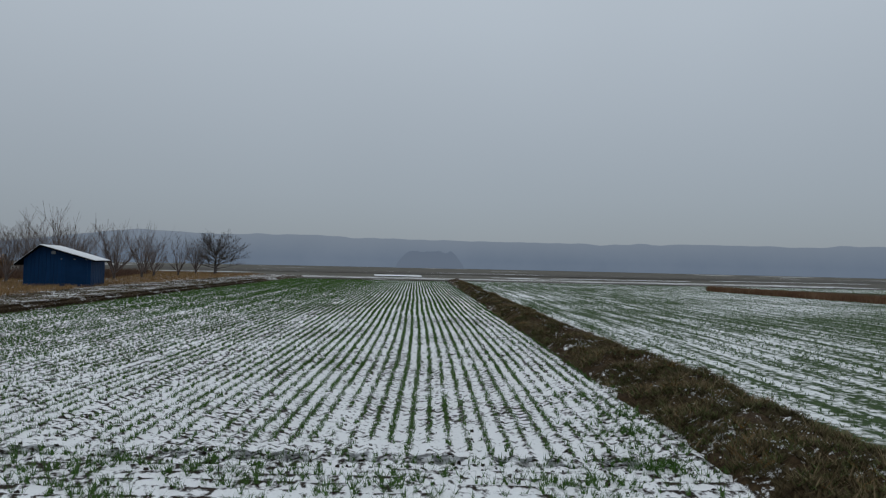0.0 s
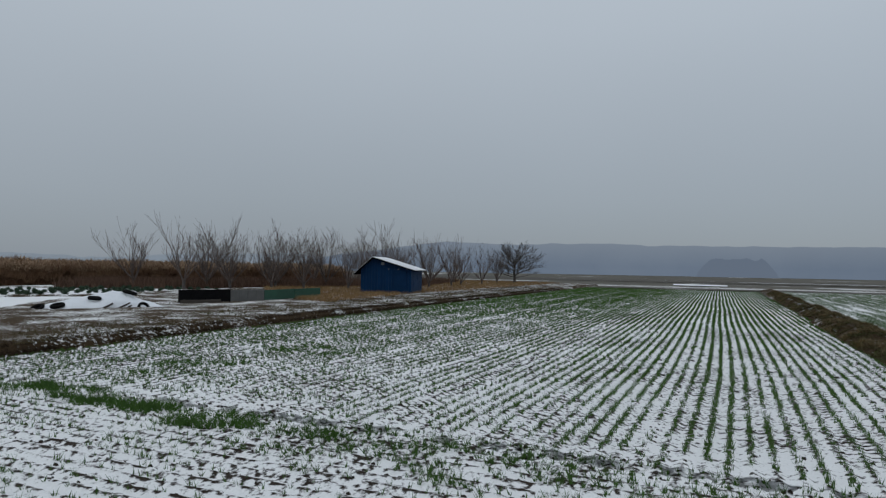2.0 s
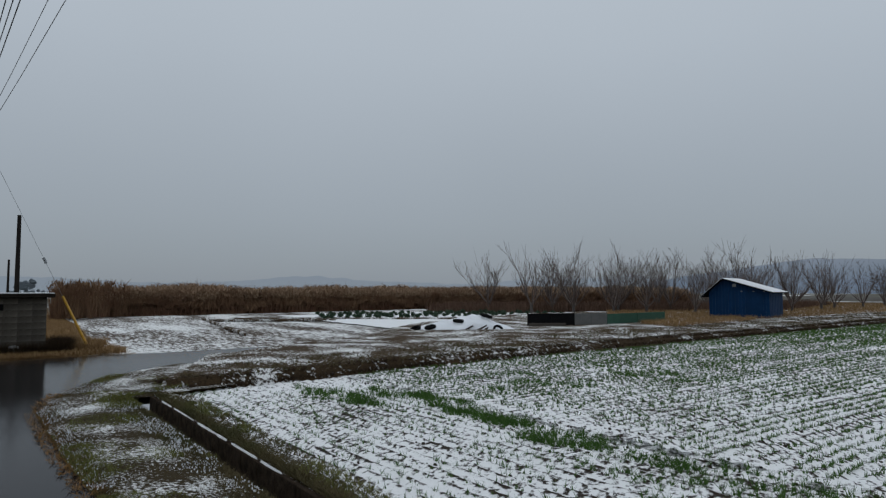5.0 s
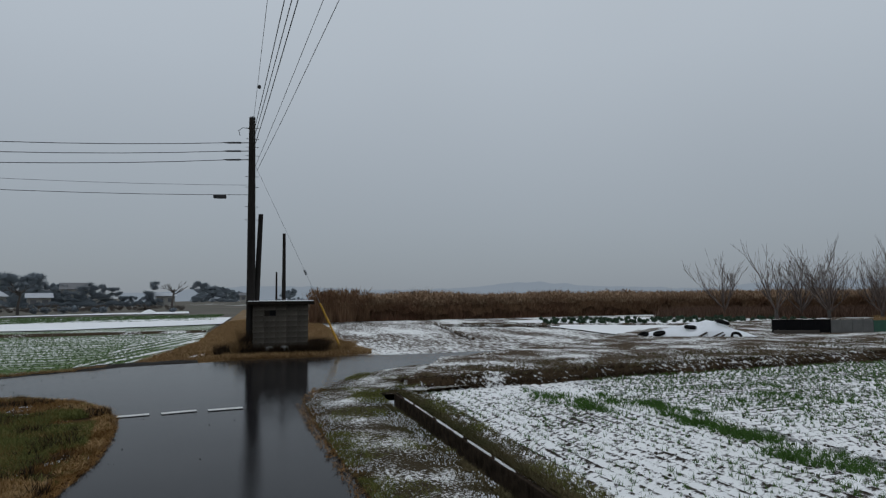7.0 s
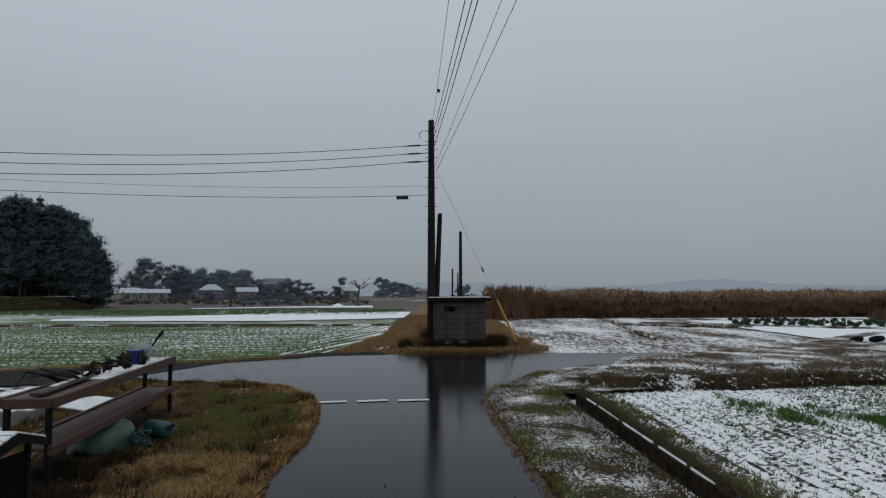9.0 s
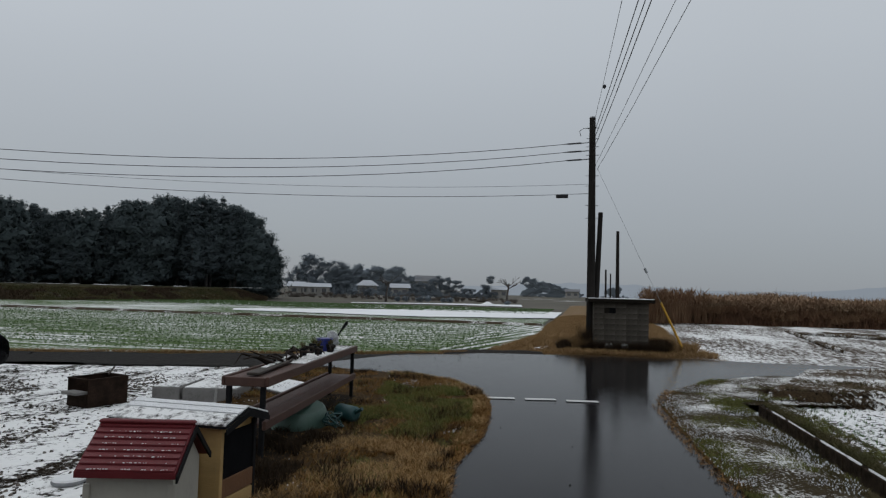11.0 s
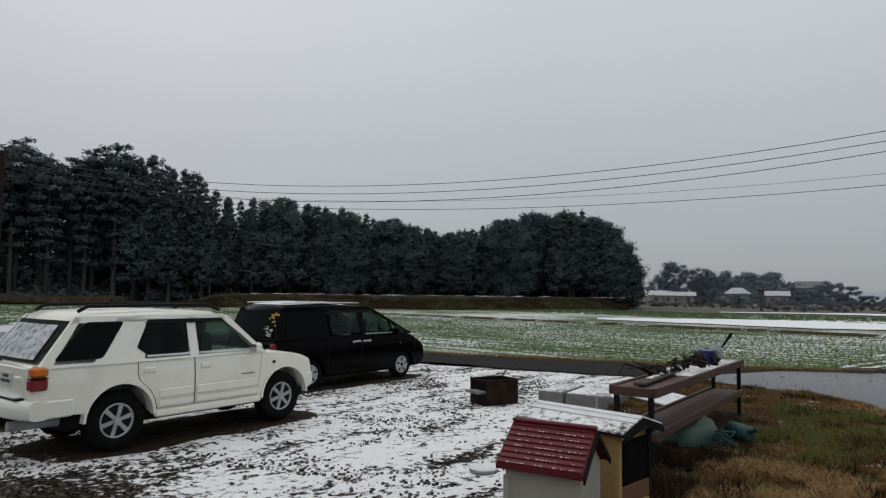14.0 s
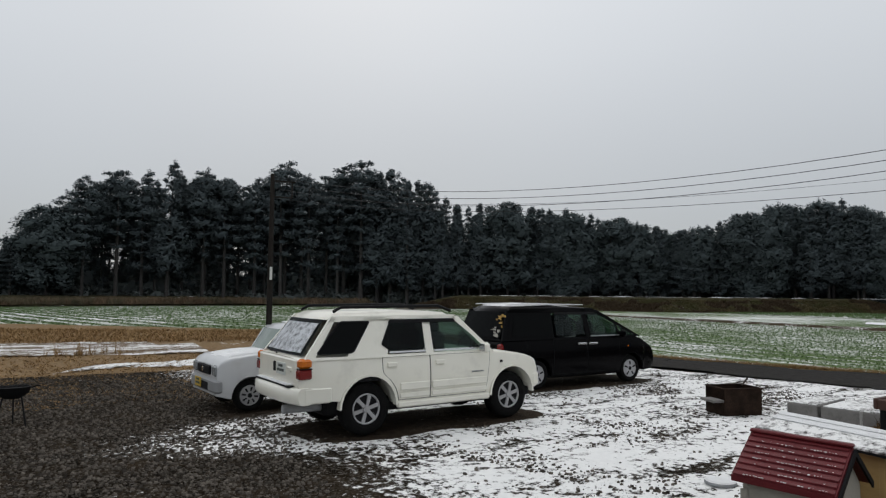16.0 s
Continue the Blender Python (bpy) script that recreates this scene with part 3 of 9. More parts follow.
strip("ground_rough_grass", [(-12.8, -19.6), (20, -19.6), (45, -24)], [(-11.0, -36), (10, -54), (60, -78)], 90, 40, wave(0.05, 0.6, 35.0, -0.06), TURF_DRY, "rough brown grass behind the yard", "grass")
strip("ground_stubble_field", [(-3.2, -25.0), (40, -32)], [(-3.6, -29.5), (40, -44)], 60, 16, wave(0.03, 0.6, 37.0, -0.02), STUBBLE, "narrow bare field under patchy snow", "field", ragged=0.9)
strip("ground_snow_patch", [(-6.4, -21.8), (0.5, -21.0)], [(-5.6, -23.4), (-0.5, -22.3)], 30, 8, wave(0.03, 0.8, 39.0, -0.015), PATCHY, "long broken patch of snow behind the yard", "snow", ragged=0.7, skirt=0.03)
def wet_asphalt():
    m = material("wet_asphalt")
    vec = coords(m)
    grain = node(m, "ShaderNodeTexNoise", Scale=130.0, Detail=3.0)
    link(m, vec, grain.inputs["Vector"])
    wet = speckle(m, vec, 0.55, 0.42, 0.56, 3.0)
    c = blend(m, speckle(m, vec, 60.0, 0.35, 0.7), (0.008, 0.0075, 0.008), (0.021, 0.020, 0.0215))
    c = blend(m, speckle(m, vec, 0.8, 0.4, 0.6), c, (0.010, 0.0095, 0.0105))
    rough = node(m, "ShaderNodeMapRange")
    rough.inputs[3].default_value, rough.inputs[4].default_value = 0.055, 0.010
    link(m, wet, rough.inputs[0])
    ripple = node(m, "ShaderNodeTexNoise", Scale=3.2, Detail=3.0, Roughness=0.6)
    link(m, vec, ripple.inputs["Vector"])
    relief = maths(m, "ADD", maths(m, "MULTIPLY", ripple.outputs[0], 1.6), grain.outputs[0])
    return finish(m, c, rough.outputs[0], relief, 0.0006, spec=0.07)


ASPHALT = wet_asphalt()
DAMP = plain("damp_asphalt", (0.018, 0.017, 0.016), (0.040, 0.037, 0.034), 5.0, 0.85, depth=0.012, spec=0.05)
strip("road_side_arm", [(-12.0, -28), (-14.3, -15.8), (-15.4, -11.8), (-16.1, -9.0), (-15.2, -5.2)], [(-14.0, -28), (-16.4, -17.4), (-18.1, -13.3), (-19.7, -9.1), (-22.0, -4.8)],
      120, 8, lambda x, y, u, v: -0.004 + 0.006 * hill(x, y, 0.4, 41.0), DAMP, "damp dark side road edged with mud", "road", even=False, ragged=0.4)
strip("road_crossing", [(-17.2, -8.2), (-16.2, -6.6), (-15.4, -5.4), (-14.6, -4.0), (-13.5, -2), (-13.0, 0.9), (-15.2, 1.4), (-17.6, 2.6), (-19.3, 4.4), (-21.2, 7.0), (-22.6, 12)],
      [(-20.4, -6.9), (-20.8, -6.4), (-21.2, -5.8), (-22.5, -4.2), (-22.8, -2.5), (-23.3, -0.9), (-23.5, 1.5), (-23.5, 3), (-23.3, 5), (-23.4, 7.4), (-23.6, 12.5)],
      140, 8, lambda x, y, u, v: 0.0 + 0.006 * hill(x, y, 0.4, 41.0), ASPHALT, "narrow wet asphalt side road at the crossing", "road", even=False, ragged=0.08)
strip("road", [(10, -2.95), (-7.6, -2.85), (-10.6, -2.96), (-12.4, -3.2), (-13.5, -3.5), (-14.9, -4.3)],
      [(10, 1.15), (-7.0, 1.1), (-10, 0.98), (-12, 0.95), (-13.2, 0.9), (-15.2, 1.35)], 90, 10, lambda x, y, u, v: 0.010 + 0.006 * hill(x, y, 0.4, 43.0), ASPHALT,
      "wet dark asphalt lane with reflections", "road", even=False)
PAINT = plain("worn_road_paint", (0.62, 0.62, 0.60), (0.42, 0.42, 0.41), 9.0, 0.45, depth=0.002)
for x0, y0, x1, y1 in ((-13.06, -2.91, -13.17, -2.34), (-13.16, -2.14, -13.30, -1.55), (-13.24, -1.35, -13.33, -0.74)):
    d = Vector((x1 - x0, y1 - y0, 0))
    s = Shape().box((0, 0, 0), (d.length, 0.17, 0.008), bevel=0.003)
    line = part("road_marking", s, PAINT)
    line.matrix_basis = Matrix.Translation(((x0 + x1) / 2 - 0.02, (y0 + y1) / 2, 0.023)) @ pose(0, 0, 0, 0, 0, math.degrees(math.atan2(d.y, d.x)))
    tagged(line, "worn white painted dash on wet asphalt", "road marking", "stop line dashes", kind="structure")
g = np.random.default_rng(41)
p = np.concatenate([np.column_stack([g.uniform(-23.0, -20.6, 200), g.uniform(-5.0, 2.0, 200)]), np.column_stack([g.uniform(-20.5, -14, 120), g.uniform(-8.8, -4.5, 120)]), np.column_stack([g.uniform(-14, -7, 40), g.uniform(-2.4, 0.5, 40)])])
stuff("road_grit", mesh_np("road_grit", *lumps(np.column_stack([p, np.full(len(p), 0.016)]), g, 0.010, 0.004), DAMP), "dark grit and crumbs of mud on the wet road", "grit")

# ---- built things ----
CONCRETE = plain("old_concrete_block", (0.042, 0.036, 0.029), (0.165, 0.147, 0.124), 1.3, 0.9, depth=0.012, vary=0.13, spec=0.05)
CONCRETE_PALE = plain("pale_concrete", (0.34, 0.33, 0.31), (0.24, 0.235, 0.225), 4.0, 0.8, depth=0.006)
CONCRETE_DARK = plain("damp_concrete", (0.012, 0.010, 0.008), (0.03, 0.024, 0.019), 4.0, 0.9, depth=0.01, spec=0.08)
BLUE = plain("blue_painted_steel", (0.003, 0.026, 0.075), (0.005, 0.034, 0.10), 2.0, 0.6, depth=0.003, vary=0.1, spec=0.12)
# black for the shade inside openings, and for dark roof sheet
DARK = plain("matt_black_and_shade", (0.008, 0.008, 0.009), (0.014, 0.014, 0.015), 3.0, 0.9, spec=0.0)
POLE = plain("weathered_pole", (0.016, 0.014, 0.013), (0.034, 0.030, 0.027), 5.0, 0.9, stretch=(1, 1, 0.2), depth=0.006, spec=0.1)
STEEL = plain("galvanised_steel", (0.30, 0.31, 0.32), (0.22, 0.23, 0.24), 8.0, 0.45, metal=0.7, depth=0.001)
WIRE = plain("black_cable", (0.012, 0.012, 0.014), (0.02, 0.02, 0.022), 5.0, 0.6)
YELLOW = plain("yellow_plastic", (0.60, 0.33, 0.03), (0.50, 0.26, 0.03), 5.0, 0.5)
WHITE_PAINT = plain("white_porcelain", (0.7, 0.7, 0.68), (0.6, 0.6, 0.58), 8.0, 0.3)


DITCH_WALL = plain("mossy_ditch_concrete", (0.014, 0.010, 0.007), (0.070, 0.050, 0.034), 7.0, 0.9, depth=0.02, spec=0.06)


def ditch():
    """Concrete channel: sunk slabs on both sides, the outer ones capped with broken snow."""
    t = tagged(new("ditch_channel"), "narrow concrete lined drainage ditch along the verge", "ditch", kind="structure")
    rnd = random.Random(4)
    for y in (2.02, 2.435):
        x = -14.4
        while x < 4.0:
            drop = 0.05 if y < 2.2 else 0.0
            s = Shape().box((x + 0.298, y + 0.014 * hill(x, y, 0.8, 5.0), -0.25 - drop + 0.012 * hill(x, y, 0.9, 7.0)), (0.59, 0.07 if y > 2.2 else 0.05, 0.46), bevel=0.008)
            part("kerb_slab", s, DITCH_WALL, t)
            x += 0.6
    x = -13.6
    while x < 3.8:
        ln = rnd.uniform(0.25, 1.1)
        if rnd.random() < 0.85:
            wide = rnd.uniform(0.010, 0.032)
            n = max(3, int(ln / 0.09))
            row = lambda e: [(x + ln * i / n, 2.435 + 0.014 * hill(x + ln * i / n, 2.4, 0.8, 5.0) + e * (wide * (1 if 0 < i < n else 0.3) + 0.014 * hill(x + i, e, 2.0, 6.0))) for i in range(n + 1)]  # noqa: E731
            lo, hi = row(-0.62), row(0.62)
            z = -0.012
            verts = [(*p, z - 0.02) for p in lo] + [(*p, z - 0.02) for p in hi] + [(p[0], p[1] + 0.006, z + 0.012) for p in lo] + [(p[0], p[1] - 0.006, z + 0.014) for p in hi]
            m = n + 1
            faces = []
            for i in range(n):
                faces += [(2 * m + i, 2 * m + i + 1, 3 * m + i + 1, 3 * m + i), (i, i + 1, 2 * m + i + 1, 2 * m + i), (m + i + 1, m + i, 3 * m + i, 3 * m + i + 1)]
            part("kerb_snow", Shape().add(verts, faces, True), SNOW, t)
        x += ln + max(0.0, rnd.uniform(-0.12, 0.25))
    part("channel_bed", Shape().box((-5.2, 2.23, -0.46), (18.4, 0.40, 0.06)), CONCRETE_DARK, t)


ditch()


def hut():
    """Block-built pump hut by the crossing, its face to the road."""
    m = pose(-25.30, 0.46, 0.0, 0, 0, -88)
    t = thing("pump_hut", "small grey concrete block hut with flat snow-dusted slab roof", "hut", m)
    w, d, h = 1.98, 1.7, 1.80
    part("inner_wall", Shape().box((0, -d / 2 + 0.02, h / 2), (w - 0.06, d - 0.08, h - 0.02)), CONCRETE_DARK, t)
    part("roof_slab", Shape().box((0, -d / 2, h + 0.065), (w + 0.42, d + 0.4, 0.13), bevel=0.012), CONCRETE_DARK, t, "thick dark concrete slab")
    part("roof_snow", Shape().box((0, -d / 2, h + 0.142), (w + 0.38, d + 0.36, 0.024), bevel=0.01), SNOW, t, "thin layer of snow")
    bw, bh = 0.396, 0.2
    hole = (0.30, 1.55)
    for side in range(4):
        length = w if side % 2 == 0 else d
        rows = 9
        for r in range(rows):
            k = -1
            while True:
                a = max(-length / 2, -length / 2 + k * bw)
                b = min(length / 2, -length / 2 + (k + 1) * bw)
                if a >= length / 2 - 0.01:
                    break
                k += 1
                if b - a < 0.03:
                    continue
                if side == 0 and r == 7 and a < hole[0] < b:
                    continue
                s = Shape().box((0, 0, 0), (b - a - 0.003, 0.1, bh - 0.003), bevel=0.003)
                o = part("block", s, CONCRETE, t)
                q = {0: (0, 0.0, 0), 1: (w / 2 - 0.05, -d / 2, 90), 2: (0, -d + 0.1, 0), 3: (-w / 2 + 0.05, -d / 2, 90)}[side]
                c = (a + b) / 2
                o.matrix_basis = pose(q[0], q[1], 0, 0, 0, q[2]) @ Matrix.Translation((c, -0.05 if side in (0, 2) else 0, 0.1 + r * bh))
    # a solid black box stands for the shade inside the hole
    part("vent_hole", Shape().box((hole[0], -0.025, hole[1] - 0.05), (0.22, 0.06, 0.19)), DARK, t, "square opening, its shade a black box")
    part("ledge", Shape().box((0.62, 0.012, 1.25), (0.05, 0.05, 0.5), bevel=0.01), CONCRETE, t)
    for x in (0.42, -0.12):
        s = Shape().tube([(x - 0.16, 0.16, 0.14), (x - 0.06, 0.2, 0.19), (x + 0.1, 0.18, 0.17), (x + 0.2, 0.16, 0.12)], [0.05, 0.12, 0.12, 0.05], 8)
        o = part("snowy_stone", s, SNOW if x < 0 else CONCRETE_PALE)
        o.matrix_basis = m
        tagged(o, "rounded pale stone against the hut wall", "stone", "stones by the hut")


hut()


def wire_line(a, b, sag, n=24):
    a, b = Vector(a), Vector(b)
    return [a.lerp(b, i / n) - Vector((0, 0, sag * 4 * (i / n) * (1 - i / n))) for i in range(n + 1)]


def utility_pole():
    t = thing("utility_pole", "tall weathered dark utility pole with crossing wires", "utility pole", pose(-25.9, -0.62, -0.1))
    part("mast", Shape().tube([(0, 0, 0), (0, 0, 4), (0, -0.01, 9.02)], [0.17, 0.15, 0.115], 14), POLE, t)
    part("cap", Shape().tube([(0, -0.01, 9.02), (0, -0.01, 9.07)], [0.125, 0.09], 14), STEEL, t)
    for z in (8.62, 8.20, 7.88, 7.55, 6.75, 6.35, 5.6, 5.1):
        part("step_bolt", Shape().tube([(0.02, -0.24, z), (0.02, 0.24, z)], 0.014, 6), STEEL, t)
    for z in (8.06, 7.74, 7.41):
        arm = part("insulator_arm", Shape().tube([(0, -0.1, z), (0.02, -0.42, z - 0.03)], 0.022, 6), STEEL, t)
        part("insulator", Shape().tube([(0.02, -0.40, z - 0.03), (0.03, -0.46, z - 0.03), (0.05, -0.9, z - 0.06), (0.05, -1.05, z - 0.06)], [0.018, 0.034, 0.030, 0.012], 10), WIRE, arm)
    part("lead_wire", Shape().tube([(0, -0.1, 8.6), (0, -0.35, 8.62), (0.02, -0.5, 8.5), (0.02, -0.45, 8.3)], 0.012, 6), WIRE, t)
    # brace pole that leans against it
    b = thing("brace_pole", "short dark pole leaning against the utility pole", "pole", pose(-26.1, -0.3, -0.1))
    part("mast", Shape().tube([(0, -0.2, 0), (0, 0.02, 5.35)], [0.13, 0.09], 12), POLE, b)
    return t


utility_pole()


def cables():
    top = Vector((-25.85, -0.62, 0))
    far = Vector((-9.9, -42.1, 0))
    # three insulated wires and two thin ones run along the side road to the next pole
    for z0, z1, sag, r in ((7.90, 9.19, 2.08, 0.013), (7.58, 8.85, 2.08, 0.013), (7.25, 8.5, 2.08, 0.013), (6.32, 8.2, 1.47, 0.006), (5.95, 7.87, 1.45, 0.010)):
        o = part("overhead_wire", Shape().tube(wire_line((top.x, top.y - (0.9 if z0 > 7 else 0.1), z0), (far.x, far.y, z1), sag), r, 5), WIRE)
        tagged(o, "thin black overhead wire sagging between poles", "wire", "overhead wires")
    o = part("cable_joint_box", Shape().box((-25.55, -1.75, 5.80), (0.11, 0.46, 0.13), bevel=0.02), WIRE)
    tagged(o, "small black joint box hung on a cable", "joint box")
    # wires that climb over the lane
    for z0, y0, ye, ze, r in ((8.5, -0.62, 0.35, 8.05, 0.006), (8.2, -0.6, 0.68, 8.05, 0.011), (7.95, -0.6, 0.82, 8.05, 0.011), (7.65, -0.58, 0.94, 8.05, 0.012), (7.05, -0.5, 1.42, 8.05, 0.007), (6.85, -0.45, 1.72, 8.05, 0.008)):
        y_mid = ye - 0.7
        a, mid = Vector((-25.75, y0, z0)), Vector((-13.31, y_mid, ze))
        b = a + (mid - a) * 3.0
        o = part("overhead_wire", Shape().tube([a, a.lerp(mid, 0.5) - Vector((0, 0, 0.05)), mid, mid.lerp(b, 0.5), b], r, 5), WIRE)
        tagged(o, "thin black wire rising over the lane", "wire", "overhead wires")
    s = Shape().tube([(-19.8, -0.44, 8.22), (-19.7, -0.44, 8.22)], 0.05, 8)
    tagged(part("wire_marker", s, WIRE), "small round marker clipped on a wire", "marker")
    g = thing("guy_wire", "pole stay wire with a yellow plastic guard", "stay wire", pose(0, 0, 0))
    foot, head = Vector((-25.6, 2.75, 0.02)), Vector((-25.9, -0.55, 7.2))
    part("stay", Shape().tube([head, foot], 0.006, 6), STEEL, g)
    d = (head - foot).normalized()
    part("guard", Shape().tube([foot + d * 0.05, foot + d * 2.0], [0.045, 0.04], 10), YELLOW, g, "yellow plastic guard tube")
    part("turnbuckle", Shape().tube([foot + d * 3.2, foot + d * 3.4], 0.045, 8), STEEL, g)


cables()


def far_pole(x, y, h, r, label):
    t = thing("utility_pole", label, "utility pole", pose(x, y, -0.15))
    part("mast", Shape().tube([(0, 0, 0), (0, 0, h)], [r, r * 0.7], 10), POLE, t)
    return t


far_pole(-41.3, 1.3, 6.1, 0.13, "thin dark pole standing beyond the hut")
far_pole(-70.3, 1.9, 4.8, 0.12, "thin dark pole far along the farm track")
far_pole(-90.2, 3.4, 5.0, 0.12, "thin dark pole far along the farm track")
p3 = far_pole(-9.85, -42.1, 9.5, 0.19, "tall dark utility pole beside the side road")
part("cross_arm", Shape().box((-0.7, 0, 9.1), (1.5, 0.1, 0.1), bevel=0.01), POLE, p3)
part("cross_arm", Shape().box((-0.7, 0, 8.1), (1.2, 0.08, 0.08), bevel=0.01), POLE, p3)
part("arm_end", Shape().box((-1.25, 0, 8.6), (0.1, 0.1, 1.0), bevel=0.01), POLE, p3)
part("sign_plate", Shape().box((0.0, 0.19, 3.3), (0.16, 0.012, 0.8), bevel=0.004), WHITE_PAINT, p3, "small white plate")


def shed():
    """Blue steel shed on the bank, its lopsided gable to the field."""
    t = thing("blue_shed", "dark blue steel shed with a snow-covered gable roof", "shed", pose(-24.9, 41.2, -0.05, 0, 0, 17))
    x0, x1, d, h, rise, apex = -1.75, 2.05, 4.2, 1.9, 0.85, -0.8
    n = 18
    top = lambda q: h + rise * (1 - abs(q - apex) / ((x1 - apex) if q > apex else (apex - x0))) * 0.98  # noqa: E731
    for i in range(n):
        a, b = x0 + (x1 - x0) * i / n, x0 + (x1 - x0) * (i + 1) / n
        s = Shape().prism([(a + 0.004, -0.1), (b - 0.004, -0.1), (b - 0.004, top(b)), (a + 0.004, top(a))], -0.012 * (i % 2), 0.05)
        part("wall_sheet", s, BLUE, t)
    for x, e in ((x1 - 0.03, 1), (x0 + 0.03, -1)):
        for i in range(16):
            part("wall_sheet", Shape().box((x + 0.008 * (i % 2) * e, 0.06 + (i + 0.5) * d / 16, h / 2 - 0.05), (0.05, d / 16 - 0.008, h + 0.1)), BLUE, t)
    part("back_wall", Shape().prism([(x0, -0.1), (x1, -0.1), (x1, h), (apex, h + rise), (x0, h)], d + 0.08, d + 0.14), BLUE, t)
    right, left = rise / (x1 - apex), rise / (apex - x0)
    for name, mat, lift, th in (("roof_sheet", DARK, 0.0, 0.07), ("roof_snow", SNOW, 0.072, 0.035)):
        for e, o, k in ((x1, 0.30, right), (x0, -0.42, left)):
            z = h - k * abs(o) + lift
            part(name, Shape().prism([(apex, h + rise + lift), (e + o, z), (e + o, z + th), (apex, h + rise + lift + th)], -0.40 + lift, d + 0.4), mat, t)
    part("vent", Shape().box((-0.1, -0.03, 2.35), (0.24, 0.05, 0.2), bevel=0.01), STEEL, t, "small pale vent plate")
    for x in (0.35, 1.1, 1.75):
        part("lamp_bracket", Shape().box((x, -0.02, 1.95), (0.1, 0.05, 0.06), bevel=0.01), STEEL, t)
    part("door", Shape().box((1.2, -0.026, 0.97), (0.95, 0.03, 1.9), bevel=0.008), BLUE, t)


shed()


def panels():
    """Low panels standing in a line at the plot's edge."""
    mats = [plain("black_sheet", (0.004, 0.004, 0.005), (0.009, 0.009, 0.009), 3.0, 0.8, spec=0.1), plain("grey_sheet", (0.10, 0.10, 0.095), (0.15, 0.145, 0.14), 3.0, 0.8),
            plain("green_sheet", (0.012, 0.06, 0.035), (0.02, 0.085, 0.05), 3.0, 0.6)]
    pts = [(-25.76, 23.05), (-24.75, 25.45), (-24.3, 27.5), (-24.6, 33.0)]
    names = (("low black sheet panel set up at the field edge", 0.62), ("low weathered grey board panel at the field edge", 0.6), ("low dark green sheet panel at the field edge", 0.55))
    for i, (label, h) in enumerate(names):
        a, b = Vector((*pts[i], 0)), Vector((*pts[i + 1], 0))
        d = b - a
        t = thing("fence_panel", label, "panel", Matrix.Translation(((a + b) / 2) + Vector((0, 0, 0.1))) @ pose(0, 0, 0, 0, 0, math.degrees(math.atan2(d.y, d.x))), "panels at the field edge")
        n = 4
        for k in range(n):
            part("sheet", Shape().box((-d.length / 2 + (k + 0.5) * d.length / n, 0.008 * (k % 2), h / 2 + 0.06), (d.length / n - 0.01, 0.03, h), bevel=0.004), mats[i], t)
        for k in range(n + 1):
            part("post", Shape().tube([(-d.length / 2 + k * d.length / n, 0.04, -0.1), (-d.length / 2 + k * d.length / n, 0.04, h + 0.1)], 0.025, 6), POLE, t)


panels()

# ---- plants ----
WHEAT = leafy("wheat_blades", (0.040, 0.088, 0.020), (0.090, 0.165, 0.040))
CLOD = leafy("soil_clods", (0.022, 0.017, 0.013), (0.05, 0.04, 0.031))
STONE = leafy("gravel_stones", (0.016, 0.013, 0.010), (0.155, 0.135, 0.115))
OLIVE = leafy("olive_grass", (0.060, 0.070, 0.020), (0.21, 0.21, 0.068))
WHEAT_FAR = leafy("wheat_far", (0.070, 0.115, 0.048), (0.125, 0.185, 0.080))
DRY = leafy("dry_grass", (0.155, 0.094, 0.042), (0.36, 0.235, 0.116))
RUST = leafy("rust_grass", (0.050, 0.025, 0.008), (0.40, 0.22, 0.075), (0.19, 0.10, 0.033))
CORNER_RUST = leafy("corner_rust_grass", (0.040, 0.020, 0.007), (0.36, 0.20, 0.068), (0.15, 0.082, 0.028))
VERGE_DEAD = leafy("dead_verge_grass", (0.040, 0.024, 0.011), (0.16, 0.095, 0.042))
DULL = leafy("dull_grass", (0.055, 0.044, 0.022), (0.145, 0.115, 0.06), (0.068, 0.066, 0.028))
REED = leafy("reed_stems", (0.13, 0.075, 0.044), (0.26, 0.165, 0.098), (0.15, 0.085, 0.052))
LITTER = leafy("reed_litter", (0.15, 0.080, 0.050), (0.22, 0.125, 0.08))
WEED = leafy("dark_dead_weeds", (0.016, 0.011, 0.008), (0.05, 0.034, 0.02))
# undergrowth lifted to a paler grey by haze put into its colour
HAZED_UNDER = leafy("hazed_undergrowth", (0.080, 0.094, 0.094), (0.105, 0.120, 0.116))
ORCHARD_BRUSH = leafy("orchard_brush", (0.075, 0.045, 0.032), (0.16, 0.10, 0.07))
PLUME = leafy("reed_plumes", (0.24, 0.16, 0.10), (0.42, 0.30, 0.20), (0.26, 0.17, 0.108))
STRAW = leafy("straw", (0.24, 0.14, 0.055), (0.40, 0.27, 0.13))
FLAKE = leafy("snow_crumbs", (0.70, 0.72, 0.76), (0.82, 0.84, 0.88))
BARK = plain("grey_bark", (0.055, 0.046, 0.04), (0.11, 0.095, 0.085), 6.0, 0.9, depth=0.01)
TWIG = plain("bare_twigs", (0.085, 0.062, 0.052), (0.15, 0.115, 0.097), 6.0, 0.9)
# foliage of the wood, lightened and blued by haze in the colour
HAZED_CEDAR = leafy("hazed_cedar_foliage", (0.066, 0.083, 0.089), (0.083, 0.102, 0.108))
HAZED_BROADLEAF = leafy("hazed_broadleaf_foliage", (0.064, 0.082, 0.086), (0.081, 0.101, 0.103))
